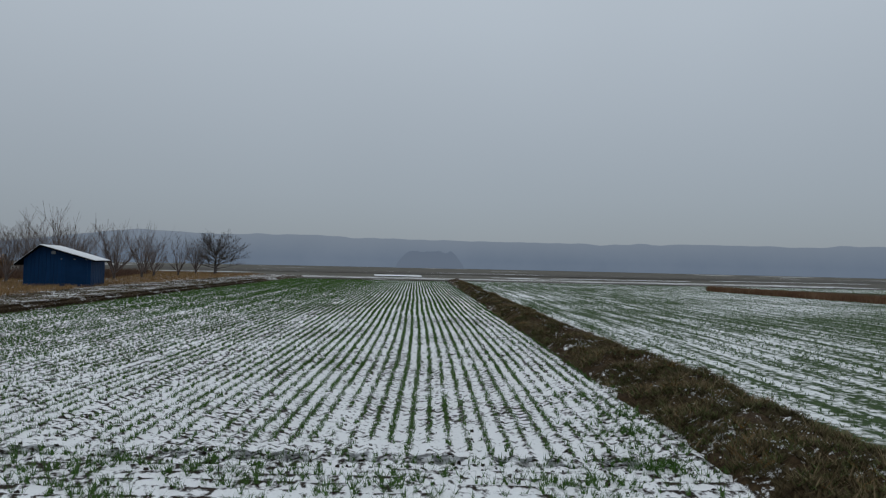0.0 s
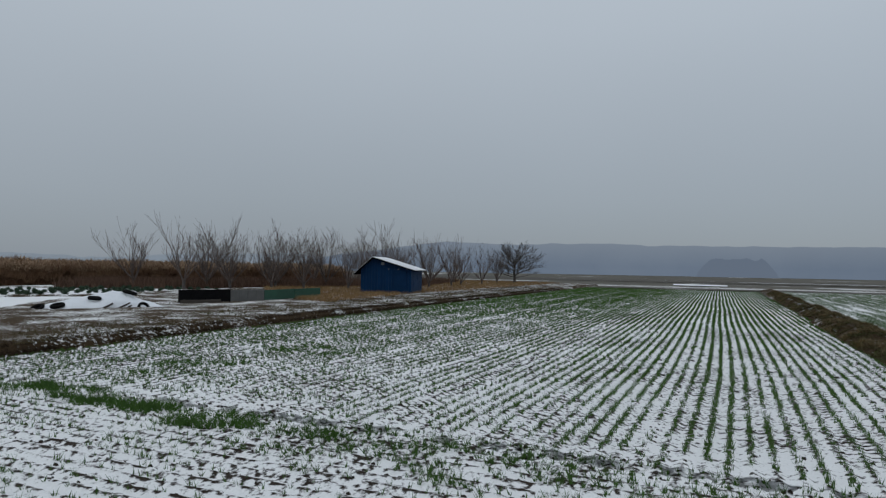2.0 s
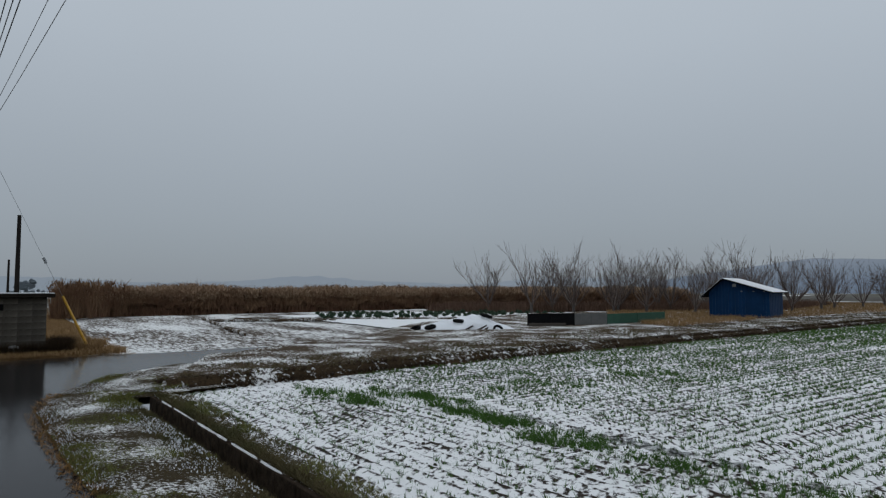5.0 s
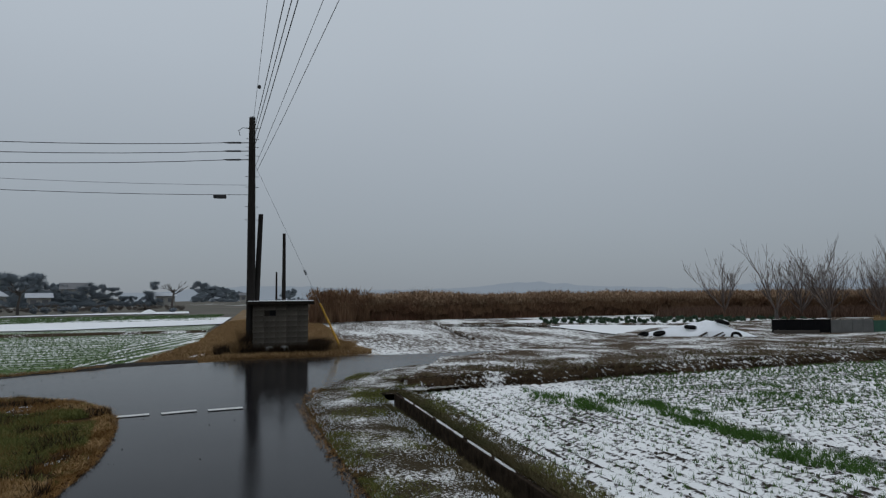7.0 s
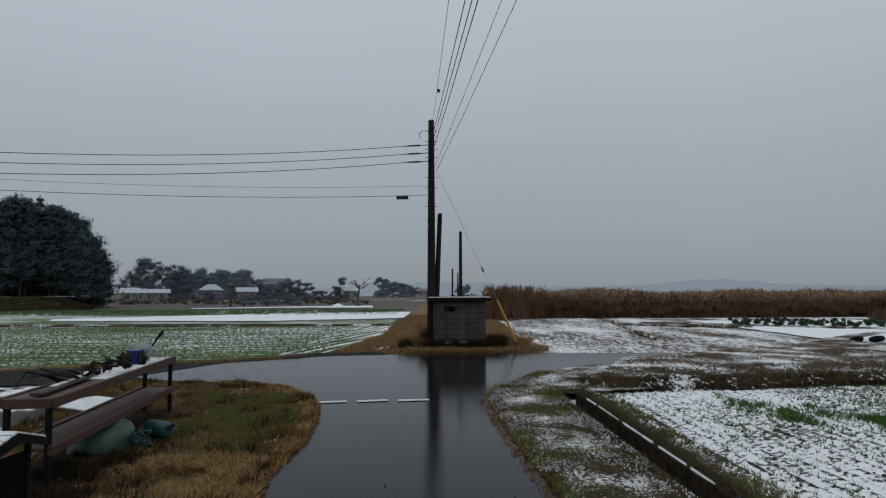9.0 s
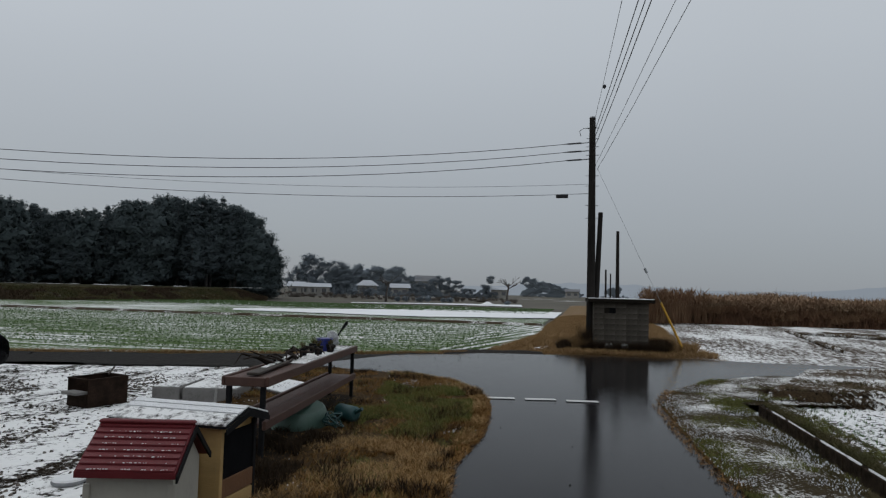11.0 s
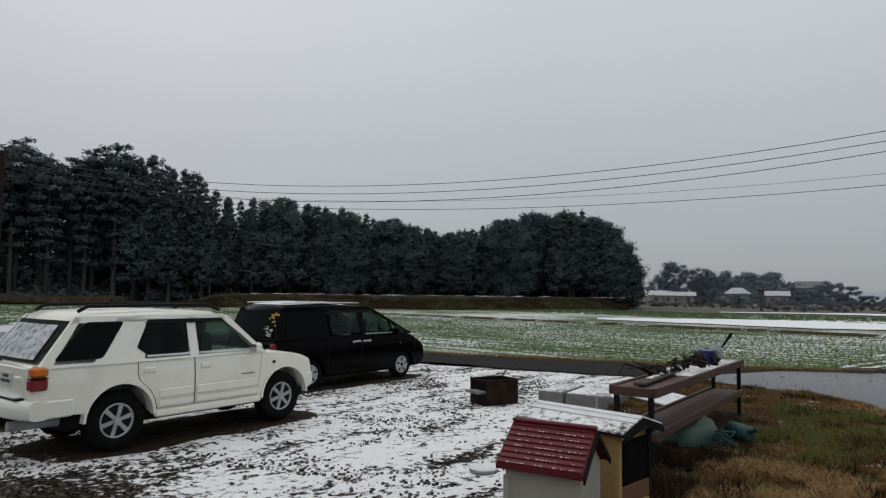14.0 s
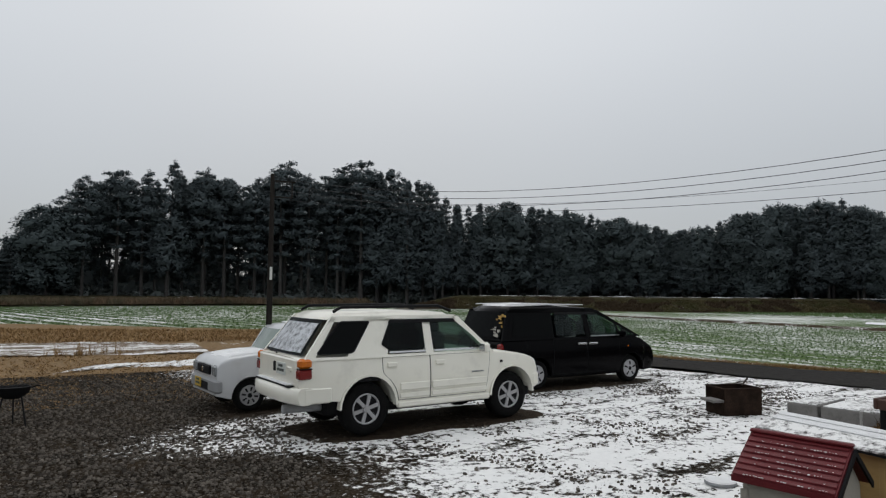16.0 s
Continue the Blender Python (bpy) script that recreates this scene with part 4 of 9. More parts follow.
TRUNK = plain("cedar_bark", (0.026, 0.024, 0.023), (0.062, 0.057, 0.054), 4.0, 0.9, depth=0.02, vary=0.5)
rng = np.random.default_rng(5)


def pick(a, b, n, r=rng):
    """n random places in the band between two lines of the plan."""
    a, b = resample(a, 200), resample(b, 200)
    i = r.integers(0, 199, n)
    f, v = r.random(n)[:, None], r.random(n)[:, None]
    return (a[i] * (1 - f) + a[i + 1] * f) * (1 - v) + (b[i] * (1 - f) + b[i + 1] * f) * v


def grow(name, sets, mat, label, category="grass"):
    vs, fs, n = [], [], 0
    for v, f in sets:
        vs.append(v)
        fs.append(f + n)
        n += len(v)
    return stuff(name, mesh_np(name, np.concatenate(vs), np.concatenate(fs), mat), label, category)


def clod_z(x, y):
    return -0.105 + 0.020 * hill(x, y, 0.9, 2.0) + 0.012 * hill(x, y, 4.1, 5.0)


def open_snow(x, y):
    """1 in the open white patches near the corner of the field, 0 elsewhere."""
    return max(math.exp(-((x - cx) / rx) ** 2 - ((y - cy) / ry) ** 2) for cx, cy, rx, ry in ((-7.6, 7.6, 1.3, 0.55), (-8.2, 4.6, 1.0, 0.35), (-14.2, 5.6, 0.8, 1.6), (-5.6, 5.2, 0.7, 0.3)))


def wheat_front():
    """Rows along the banks, and the headland's own rows along the ditch."""
    sets, clods = [], []
    lush = [rng.normal(0, 0.20) for _ in range(ROWS_N)]
    first = [7.5 + rng.normal(0, 0.22) for _ in range(ROWS_N)]
    for y0, y1, step, per, tall, wide in ((6.9, 13, 0.042, 8, 0.085, 0.012), (13, 28, 0.055, 9, 0.085, 0.014), (28, 81, 0.11, 12, 0.085, 0.024)):
        pts, soil = [], []
        ys = np.arange(y0, y1, step)
        for k in range(ROWS_N):
            gap = np.array([0.55 * hill(k * 0.45, y * 0.10, 1.0, 61.0) + 0.6 * hill(k * 1.7, y * 0.8, 1.0, 64.0) + 0.25 * math.cos(k * 0.85 + 0.6 * math.sin(k * 0.21)) for y in ys[:: max(1, len(ys) // 60)]])
            gap = np.interp(np.arange(len(ys)), np.linspace(0, len(ys) - 1, len(gap)), gap) + lush[k]
            mid = math.exp(-((k - 65) / 0.8) ** 2) + 0.5 * math.exp(-((k - 69.5) / 1.2) ** 2)
            dens = 0.60 + 0.75 * gap + 0.5 * mid + (0.0, 0.10, 0.25)[0 if y0 < 13 else 1 if y0 < 28 else 2]
            keep = (rng.random(len(ys)) < dens) & (ys > first[k])
            y = ys[keep] + rng.normal(0, step, keep.sum())
            x = np.array([row_x(k, q) for q in y]) + rng.normal(0, 0.018, len(y))
            ok = np.array([rng.random() > 1.1 * open_snow(a, b) for a, b in zip(x, y)], bool)
            pts.append(np.stack([x, y, np.full(len(y), -0.105)], 1)[ok])
            keep = rng.random(len(ys)) < (0.30 - 0.4 * mid - 0.5 * gap) * (0.8 if y0 < 13 else 0.35)
            y = ys[keep] + rng.normal(0, step, keep.sum())
            x = np.array([row_x(k, q) for q in y]) + rng.normal(0.02, 0.03, len(y))
            soil.append(np.stack([x, y, np.array([clod_z(a, b) for a, b in zip(x, y)])], 1))
        sets.append(blades(np.concatenate(pts), rng, tall, wide, 0.55, per))
        clods.append(lumps(np.concatenate(soil), rng, 0.026 if y0 < 13 else 0.05, 0.016))
    # the headland
    pts, soil = [], []
    xs = np.arange(-14.6, 2.6, 0.055)
    for k in range(18):
        yk = HEAD_Y + ROW_GAP * k
        g = np.array([0.6 * hill(x * 0.35, k * 0.5, 1.0, 111.0) + 0.6 * hill(x * 1.1, k * 1.7, 1.0, 113.0) for x in xs])
        keep = rng.random(len(xs)) < 0.40 + 0.75 * g + (0.25 if k > 14 else 0.0)
        x = xs[keep] + rng.normal(0, 0.05, keep.sum())
        y = yk + 0.05 * np.sin(x * 0.7 + k) + rng.normal(0, 0.022, len(x))
        ok = np.array([rng.random() > 1.1 * open_snow(a, b) for a, b in zip(x, y)], bool)
        pts.append(np.stack([x, y, np.full(len(x), -0.10)], 1)[ok])
        keep = rng.random(len(xs)) < 0.20 - 0.3 * g
        x = xs[keep] + rng.normal(0, 0.04, keep.sum())
        y = yk + rng.normal(0.03, 0.04, len(x))
        soil.append(np.stack([x, y, np.array([clod_z(a, b) for a, b in zip(x, y)])], 1))
    sets.append(blades(np.concatenate(pts), rng, 0.085, 0.011, 0.7, 5))
    clods.append(lumps(np.concatenate(soil), rng, 0.026, 0.014))
    grow("soil_clods", clods, CLOD, "dark soil clods showing through the snow along the rows", "soil")
    return grow("wheat_rows", sets, WHEAT, "rows of young green wheat pushing through thin snow", "wheat")


wheat_front()


def wheat_tufts():
    """Thick growth where the headland's rows meet the long rows, and along the end of the field."""
    sets = []
    for x, y, rx, ry, n in ((-13.0, 5.5, 0.8, 0.25, 150), (-12.2, 5.9, 0.7, 0.3, 190), (-11.8, 6.9, 0.5, 0.35, 220), (-10.0, 6.6, 0.9, 0.22, 200), (-8.9, 6.5, 0.5, 0.22, 200), (-7.2, 6.35, 0.7, 0.2, 220), (-5.4, 6.7, 0.5, 0.18, 110),
                           (-11.5, 10.4, 0.9, 0.7, 150), (-10.8, 13.2, 1.1, 0.8, 130), (-3.4, 6.9, 0.9, 0.3, 60), (-1.9, 6.4, 1.1, 0.25, 90), (-0.3, 6.45, 0.9, 0.25, 70), (1.1, 6.5, 0.8, 0.3, 60), (2.1, 7.4, 0.3, 0.6, 80), (2.2, 9.5, 0.25, 1.2, 80), (-4.4, 5.9, 1.2, 0.3, 110)):
        cx, cy = x + rng.normal(0, rx * 0.7, 9), y + rng.normal(0, ry, 9)
        k = rng.integers(0, 9, n)
        p = np.stack([cx[k] + rng.normal(0, 0.20, n), cy[k] + rng.normal(0, 0.10, n), np.full(n, -0.10)], 1)
        sets.append(blades(p, rng, 0.115, 0.011, 0.9, 9))
    return grow("wheat_tufts", sets, WHEAT, "thick green tufts of wheat near the field corner", "wheat")


wheat_tufts()


def wheat_far_rows():
    sets = []
    # beyond the bank
    pts = []
    for k in range(220):
        ys = np.concatenate([np.arange(6, 26, 0.07), np.arange(26, 84, 0.2)])
        keep = rng.random(len(ys)) < (0.50 + 0.25 * math.sin(6.283 * k * 0.24 / 1.9) + 0.4 * hill(k * 0.6, 0, 1.0, 75.0) - 0.5 * math.exp(-((k - 8) / 1.6) ** 2)) * np.where(ys < 26, 0.55, 1.0)
        y = ys[keep] + rng.normal(0, 0.1, keep.sum())
        x = 5.3 + 0.24 * k - 0.04 * (y - 8) + rng.normal(0, 0.03, len(y))
        pts.append(np.stack([x, y, np.full(len(y), -0.10)], 1))
    sets.append(blades(np.concatenate(pts), rng, 0.085, 0.018, 0.6, 5))
    # beside the road
    pts = []
    for k in range(96):
        x0 = -20.2 - 0.245 * k
        ys = np.arange(-72, -4.5, 0.13)
        band = 0.50 + 0.4 * math.sin(6.283 * x0 / 1.35) + 0.3 * hill(k * 0.6, 0, 1.0, 77.0)
        keep = rng.random(len(ys)) < band
        y = ys[keep] + rng.normal(0, 0.1, keep.sum())
        lim = np.where(x0 > -24, -9 - (x0 + 19.6) * -1.0, -4.4)
        ok = (y < (-4.6 if x0 < -24 else -9.3 + (-19.6 - x0) * 1.05)) & (x0 < -17.6 - 0.0 * y)
        pts.append(np.stack([np.full(ok.sum(), x0) + rng.normal(0, 0.03, ok.sum()), y[ok], np.full(ok.sum(), -0.115)], 1))
    sets.append(blades(np.concatenate(pts), rng, 0.075, 0.020, 0.8, 6))
    # below the woods
    p = pick([(-11.0, -35), (10, -53), (60, -76)], [(-44, -98), (8, -92), (60, -118)], 60000)
    u = (p[:, 0] * 0.95 + p[:, 1] * 0.31) / 1.6
    p = p[(np.abs(u - np.round(u)) > 0.2) & (rng.random(len(p)) < 0.6)]
    sets.append(blades(np.column_stack([p, np.full(len(p), -0.11)]), rng, 0.10, 0.08, 0.6, 4))
    p = pick([(-65.5, -75), (-65.5, -4)], [(-81, -70), (-88, -4)], 7000)
    sets.append(blades(np.column_stack([p, np.full(len(p), -0.10)]), rng, 0.13, 0.12, 0.5, 4))
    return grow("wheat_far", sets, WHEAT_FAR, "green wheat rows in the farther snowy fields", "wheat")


wheat_far_rows()


def grasses():
    b = lambda a, c, n, z, tall, wide, per, lean=0.8: blades(np.column_stack([(p := pick(a, c, n)), np.full(n, z)]), rng, tall, wide, lean, per)  # noqa: E731
    grow("bank_grass", [
        b([(2.8, 1.0), (2.85, 8.5), (2.75, 11.6), (2.3, 24.6), (0.9, 72)], [(4.9, 1.0), (4.9, 7.8), (4.8, 11.6), (3.8, 24.6), (2.2, 72)], 100, 0.03, 0.16, 0.02, 5),
        b([(-15.2, 3), (-15.6, 8), (-16.8, 20), (-17.6, 40), (-19, 70)], [(-17.5, 4), (-18.5, 10), (-21, 22), (-22, 40), (-24, 70)], 6000, 0.14, 0.09, 0.018, 5),
    ], DULL, "matted dull brown grass on the banks")
    grow("shed_grass", [b([(-20.6, 28), (-22.4, 40), (-25, 90)], [(-29, 33), (-40, 46), (-44, 92)], 12000, 0.12, 0.26, 0.035, 5)], DRY, "tall straw-coloured grass round the shed")
    grow("orchard_brush", [b([(-50, 33), (-42, 38), (-36, 45), (-30, 58)], [(-54, 40), (-48, 50), (-42, 62), (-36, 80)], 9000, 0.0, 0.9, 0.06, 4, 0.6)], ORCHARD_BRUSH, "reddish brown brush under the orchard trees", "brush")
    ca = [(5, -2.58), (-7.0, -2.50), (-7.9, -2.68), (-9.7, -2.58), (-11.2, -2.66), (-12.7, -2.84), (-13.9, -3.15), (-15.2, -4.0), (-15.9, -5.2)]
    cb = [(5, -4.0), (-6.6, -5.4), (-9, -6.4), (-11, -7.2), (-12.6, -8.0), (-14.0, -8.6), (-15.8, -8.8)]
    cm = [(5, -2.75), (-7.5, -2.75), (-10.6, -2.8), (-12.5, -3.05), (-13.6, -3.4), (-14.8, -4.3), (-15.4, -5.3)]

    def bank_flakes():
        q = pick([(3.2, 2.0), (3.2, 11.6), (2.6, 24.6), (1.2, 72)], [(4.7, 2.0), (4.6, 11.6), (3.6, 24.6), (2.0, 72)], 16000)
        k = np.array([hill(x, y, 1.2, 68.0) for x, y in q])
        q = q[k > 0.22]
        return np.column_stack([q, 0.15 + 0.22 * np.array([hill(x, y, 0.8, 3.0) + 0.5 * hill(x, y, 2.6, 4.0) for x, y in q])])

    def open_ground(q):
        """Thins out what grows below and beside the bench."""
        d = np.abs(q[:, 1] + 5.06 + (q[:, 0] + 7.43) * -0.123)
        return q[(d > rng.uniform(0.25, 1.2, len(q)) + 0.35 * (q[:, 0] > -9.2)) | (q[:, 0] < -12.4) | (rng.random(len(q)) < 0.12)]

    def patchy(a, c, n, s, seed, lo):
        q = pick(a, c, n)
        k = np.array([hill(x, y, s, seed) for x, y in q])
        q = q[k > lo]
        return np.column_stack([q, np.full(len(q), 0.03)])

    grow("corner_grass", [blades(open_ground(patchy(ca, cb, 30000, 1.3, 54.0, -0.12)), rng, 0.09, 0.011, 1.3, 6), blades(patchy(ca, cm, 5000, 2.0, 53.0, -0.3) - (0, 0, 0.03), rng, 0.08, 0.011, 1.6, 6)], CORNER_RUST, "rough rusty grass on the corner")
    green_a, green_b = [(-8.9, -2.75), (-10.5, -2.8), (-12.6, -3.1), (-13.8, -3.6)], [(-9.3, -4.1), (-10.8, -4.6), (-12.6, -5.0), (-14.2, -5.2)]
    q = np.concatenate([patchy(ca, cb, 9000, 0.7, 55.0, 0.12), patchy(green_a, green_b, 15000, 0.9, 56.0, -0.16), patchy([(-9.6, -4.3), (-11.0, -4.5)], [(-9.9, -5.0), (-11.2, -5.2)], 2500, 1.1, 57.0, -0.1)])
    grow("corner_green", [blades(open_ground(q), rng, 0.085, 0.010, 1.0, 6)], OLIVE, "fresh green patches in the rough grass")
    grow("corner_weeds", [blades(open_ground(patchy(ca, cb, 15000, 1.7, 60.0, 0.20)), rng, 0.15, 0.014, 0.9, 5)], WEED, "dark dead weed clumps in the rough grass")
    # dark weeds stand thick here, also to deepen the shade by the hutch
    grow("bench_weeds", [blades(patchy([(-6.3, -4.1), (-8.8, -4.35)], [(-6.3, -5.1), (-9.0, -5.3)], 1900, 1.8, 63.0, 0.0) + (0, 0, 0.03), rng, 0.12, 0.014, 1.0, 5)], WEED, "dark dead weeds beside the hutch and bench")
    q = patchy(ca, cb, 7000, 1.6, 67.0, 0.28)
    grow("corner_flecks", [lumps(q + (0, 0, 0.03), rng, 0.009, 0.005)], FLAKE, "small flecks of snow lying in the rough grass", "snow")
    q = np.concatenate([patchy([(-13.5, -4.3), (-14.7, -4.5)], [(-13.7, -5.1), (-14.9, -5.3)], 480, 3.5, 69.0, 0.15), patchy([(-9.3, -2.85), (-10.0, -2.85)], [(-9.3, -3.1), (-10.0, -3.1)], 90, 4.0, 68.0, 0.1)])
    grow("corner_snow", [lumps(q + (0, 0, 0.035), rng, 0.010, 0.005)], FLAKE, "flecks of snow caught in the weeds", "snow")
    grow("corner_straw", [blades(open_ground(patchy([(-5.5, -2.7), (-9.5, -2.8)], [(-5.6, -4.8), (-9.0, -5.0)], 5000, 0.9, 61.0, 0.0)) + (0, 0, 0.015), rng, 0.08, 0.010, 2.0, 5), blades(open_ground(patchy(ca, cb, 7000, 0.9, 58.0, 0.08)) + (0, 0, 0.015), rng, 0.08, 0.010, 2.0, 5), blades(patchy(ca, cm, 5000, 2.0, 59.0, -0.1), rng, 0.07, 0.014, 2.2, 5)], STRAW, "flattened straw in the rough grass")
    va = [(5, 0.62), (-7, 0.60), (-10, 0.46), (-13.3, 0.42), (-15.4, 0.95), (-17.9, 2.2)]
    vb = [(5, 1.98), (-7, 1.98), (-10, 1.98), (-14.2, 1.98), (-14.6, 2.6), (-16, 4.8)]
    vm = [(5, 0.85), (-7, 0.85), (-10, 0.70), (-13.2, 0.68), (-15.2, 1.2), (-17.6, 2.5)]
    grow("verge_grass", [b(va, vb, 15000, 0.012, 0.055, 0.008, 6, 1.5), b([(4, 2.5), (-14.4, 2.5)], [(4, 2.9), (-14.7, 3.1)], 1800, -0.03, 0.07, 0.012, 6, 1.3)], DULL, "short trodden verge grass")
    edge_a, edge_b = [(5, -2.48), (-7.0, -2.42), (-7.9, -2.57), (-9.7, -2.47), (-11.2, -2.56), (-12.6, -2.74), (-13.85, -3.12), (-15.2, -4.0)], [(5, -2.75), (-7.0, -2.68), (-7.9, -2.82), (-9.7, -2.72), (-11.2, -2.80), (-12.5, -3.0), (-13.7, -3.4), (-15.0, -4.25)]
    grow("road_edge_litter", [b(edge_a, edge_b, 3500, 0.018, 0.045, 0.010, 5, 2.2), b([(5, 0.46), (-7, 0.44), (-10, 0.30), (-13.3, 0.24), (-15.5, 0.75)], [(5, 0.72), (-7, 0.70), (-10, 0.56), (-13.2, 0.52), (-15.3, 1.05)], 1500, 0.018, 0.04, 0.010, 5, 2.2)], RUST, "dead grass and leaves fraying the road edges")
    grow("ditch_grass", [b([(4, 1.90), (-14.4, 1.90)], [(4, 2.0), (-14.4, 2.0)], 3200, -0.02, 0.055, 0.010, 6, 1.5), b([(4, 2.50), (-14.4, 2.50)], [(4, 2.62), (-14.4, 2.62)], 4500, -0.03, 0.09, 0.010, 6, 1.7)], DULL, "dull grass hanging over the ditch edges")
    fa = [(-14.85, 2.7), (-15.15, 5.7), (-15.75, 10), (-16.35, 20), (-16.95, 32), (-17.55, 45), (-18.35, 66)]
    grow("bank_face_weeds", [b(fa, [(x - 0.3, y) for x, y in fa], 4000, -0.06, 0.14, 0.014, 6, 1.1), b([(x - 0.3, y) for x, y in fa], [(x - 0.7, y) for x, y in fa], 4500, 0.10, 0.11, 0.014, 6, 1.3)], WEED, "dark matted weeds on the cut face of the bank")
    ra = [(-14.1, -28), (-16.5, -17.4), (-18.2, -13.3), (-19.8, -9.1), (-22.2, -4.9)]
    grow("side_road_edge", [b(ra, [(x - 0.55, y + 0.2) for x, y in ra], 3500, -0.06, 0.14, 0.016, 6, 1.2)], DRY, "dry brown grass edging the side road")
    grow("verge_rust", [b(va, vm, 3200, 0.0, 0.06, 0.010, 6, 1.5)], VERGE_DEAD, "brown dead grass at the road edge")
    grow("verge_green", [blades(patchy(va, vb, 15000, 0.8, 62.0, 0.06), rng, 0.06, 0.009, 1.1, 6), blades(patchy([(4, 2.5), (-14.4, 2.5)], [(4, 2.9), (-14.7, 3.1)], 2500, 0.5, 65.0, 0.20) - (0, 0, 0.06), rng, 0.09, 0.011, 1.1, 5)], OLIVE, "green tufts on the verge")
    grow("snow_crumbs", [lumps(patchy(va, vb, 16000, 1.1, 66.0, -0.06) + (0, 0, 0.015), rng, 0.008, 0.005), lumps(bank_flakes(), rng, 0.009, 0.005)], FLAKE, "crumbs of snow caught in the grass", "snow")


grasses()


def bank_mat():
    """Tall matted dead grass on the bank between the front fields, in tussocks."""
    a, c = [(2.7, 1.0), (2.75, 8.5), (2.68, 11.6), (2.15, 24.6), (0.8, 72)], [(4.95, 1.0), (4.95, 7.8), (4.85, 11.6), (3.9, 24.6), (2.3, 72)]
    for name, mat, n, lo, tall, lean, label in (("bank_brown_grass", BANK_BROWN, 42000, -0.22, 0.095, 1.8, "matted dark brown grass on the bank"), ("bank_tussocks", BANK_TAN, 20000, 0.10, 0.15, 1.5, "taller tan grass tussocks on the bank"), ("bank_rust_grass", RUST, 5000, 0.24, 0.11, 1.7, "rust-coloured grass tufts on the bank"),
                                                ("bank_green_grass", BANK_GREEN, 30000, -0.02, 0.085, 1.3, "fresh green weeds on the bank")):
        q = pick(a, c, n)
        k = np.array([hill(x, y, 0.8, 101.0 + tall) + 0.5 * hill(x, y, 2.3, 103.0 + tall) for x, y in q])
        q = q[k > lo]
        z = []
        for x, y in q:
            mid = np.interp(y, [1.0, 8.5, 11.6, 24.6, 72], [3.82, 3.85, 3.77, 3.03, 1.55])
            half = np.interp(y, [1.0, 11.6, 24.6, 72], [1.13, 1.09, 0.88, 0.75])
            f = max(0.0, 1 - ((x - mid) / half) ** 2) ** 0.5
            z.append(-0.15 + 0.27 * f + 0.28 * f * (hill(x, y, 0.8, 3.0) + 0.5 * hill(x, y, 2.6, 4.0) + 0.3 * hill(x, y, 6.0, 5.0)))
        grow(name, [blades(np.column_stack([q, z]), rng, tall, 0.016, lean, 5)], mat, label)


BANK_TAN = leafy("bank_tussocks", (0.075, 0.056, 0.030), (0.27, 0.205, 0.118))
BANK_GREEN = leafy("bank_green_weeds", (0.050, 0.066, 0.022), (0.145, 0.165, 0.062))
BANK_BROWN = leafy("bank_grass", (0.024, 0.018, 0.010), (0.17, 0.122, 0.066), (0.070, 0.060, 0.030))
bank_mat()


WET_SOIL = plain("wet_soil", (0.012, 0.010, 0.008), (0.035, 0.029, 0.024), 4.0, 0.8, depth=0.03, spec=0.1)


def z_track(x, y):
    """Height of the raised track at a place in the plan."""
    ya, yb = np.interp(-x, [23.6, 27, 34.9, 44.7], [-4.5, -4.2, -3.1, -3.1]), np.interp(-x, [23.6, 27, 34.9, 44.7], [3.9, 4.0, 3.7, 4.5])
    k = math.sin(math.pi * min(0.99, max(0.01, (y - ya) / (yb - ya)))) ** 0.8
    u = np.interp(-x, [23.6, 27, 34.9, 44.7], [0, 0.2, 0.4, 0.6])
    return float(-0.15 + k * min(1.0, u / 0.3) * (0.13 + 0.08 * hill(x, y, 0.3, 51.0)) + 0.08 * k * hill(x, y, 0.8, 52.0) + 0.02)


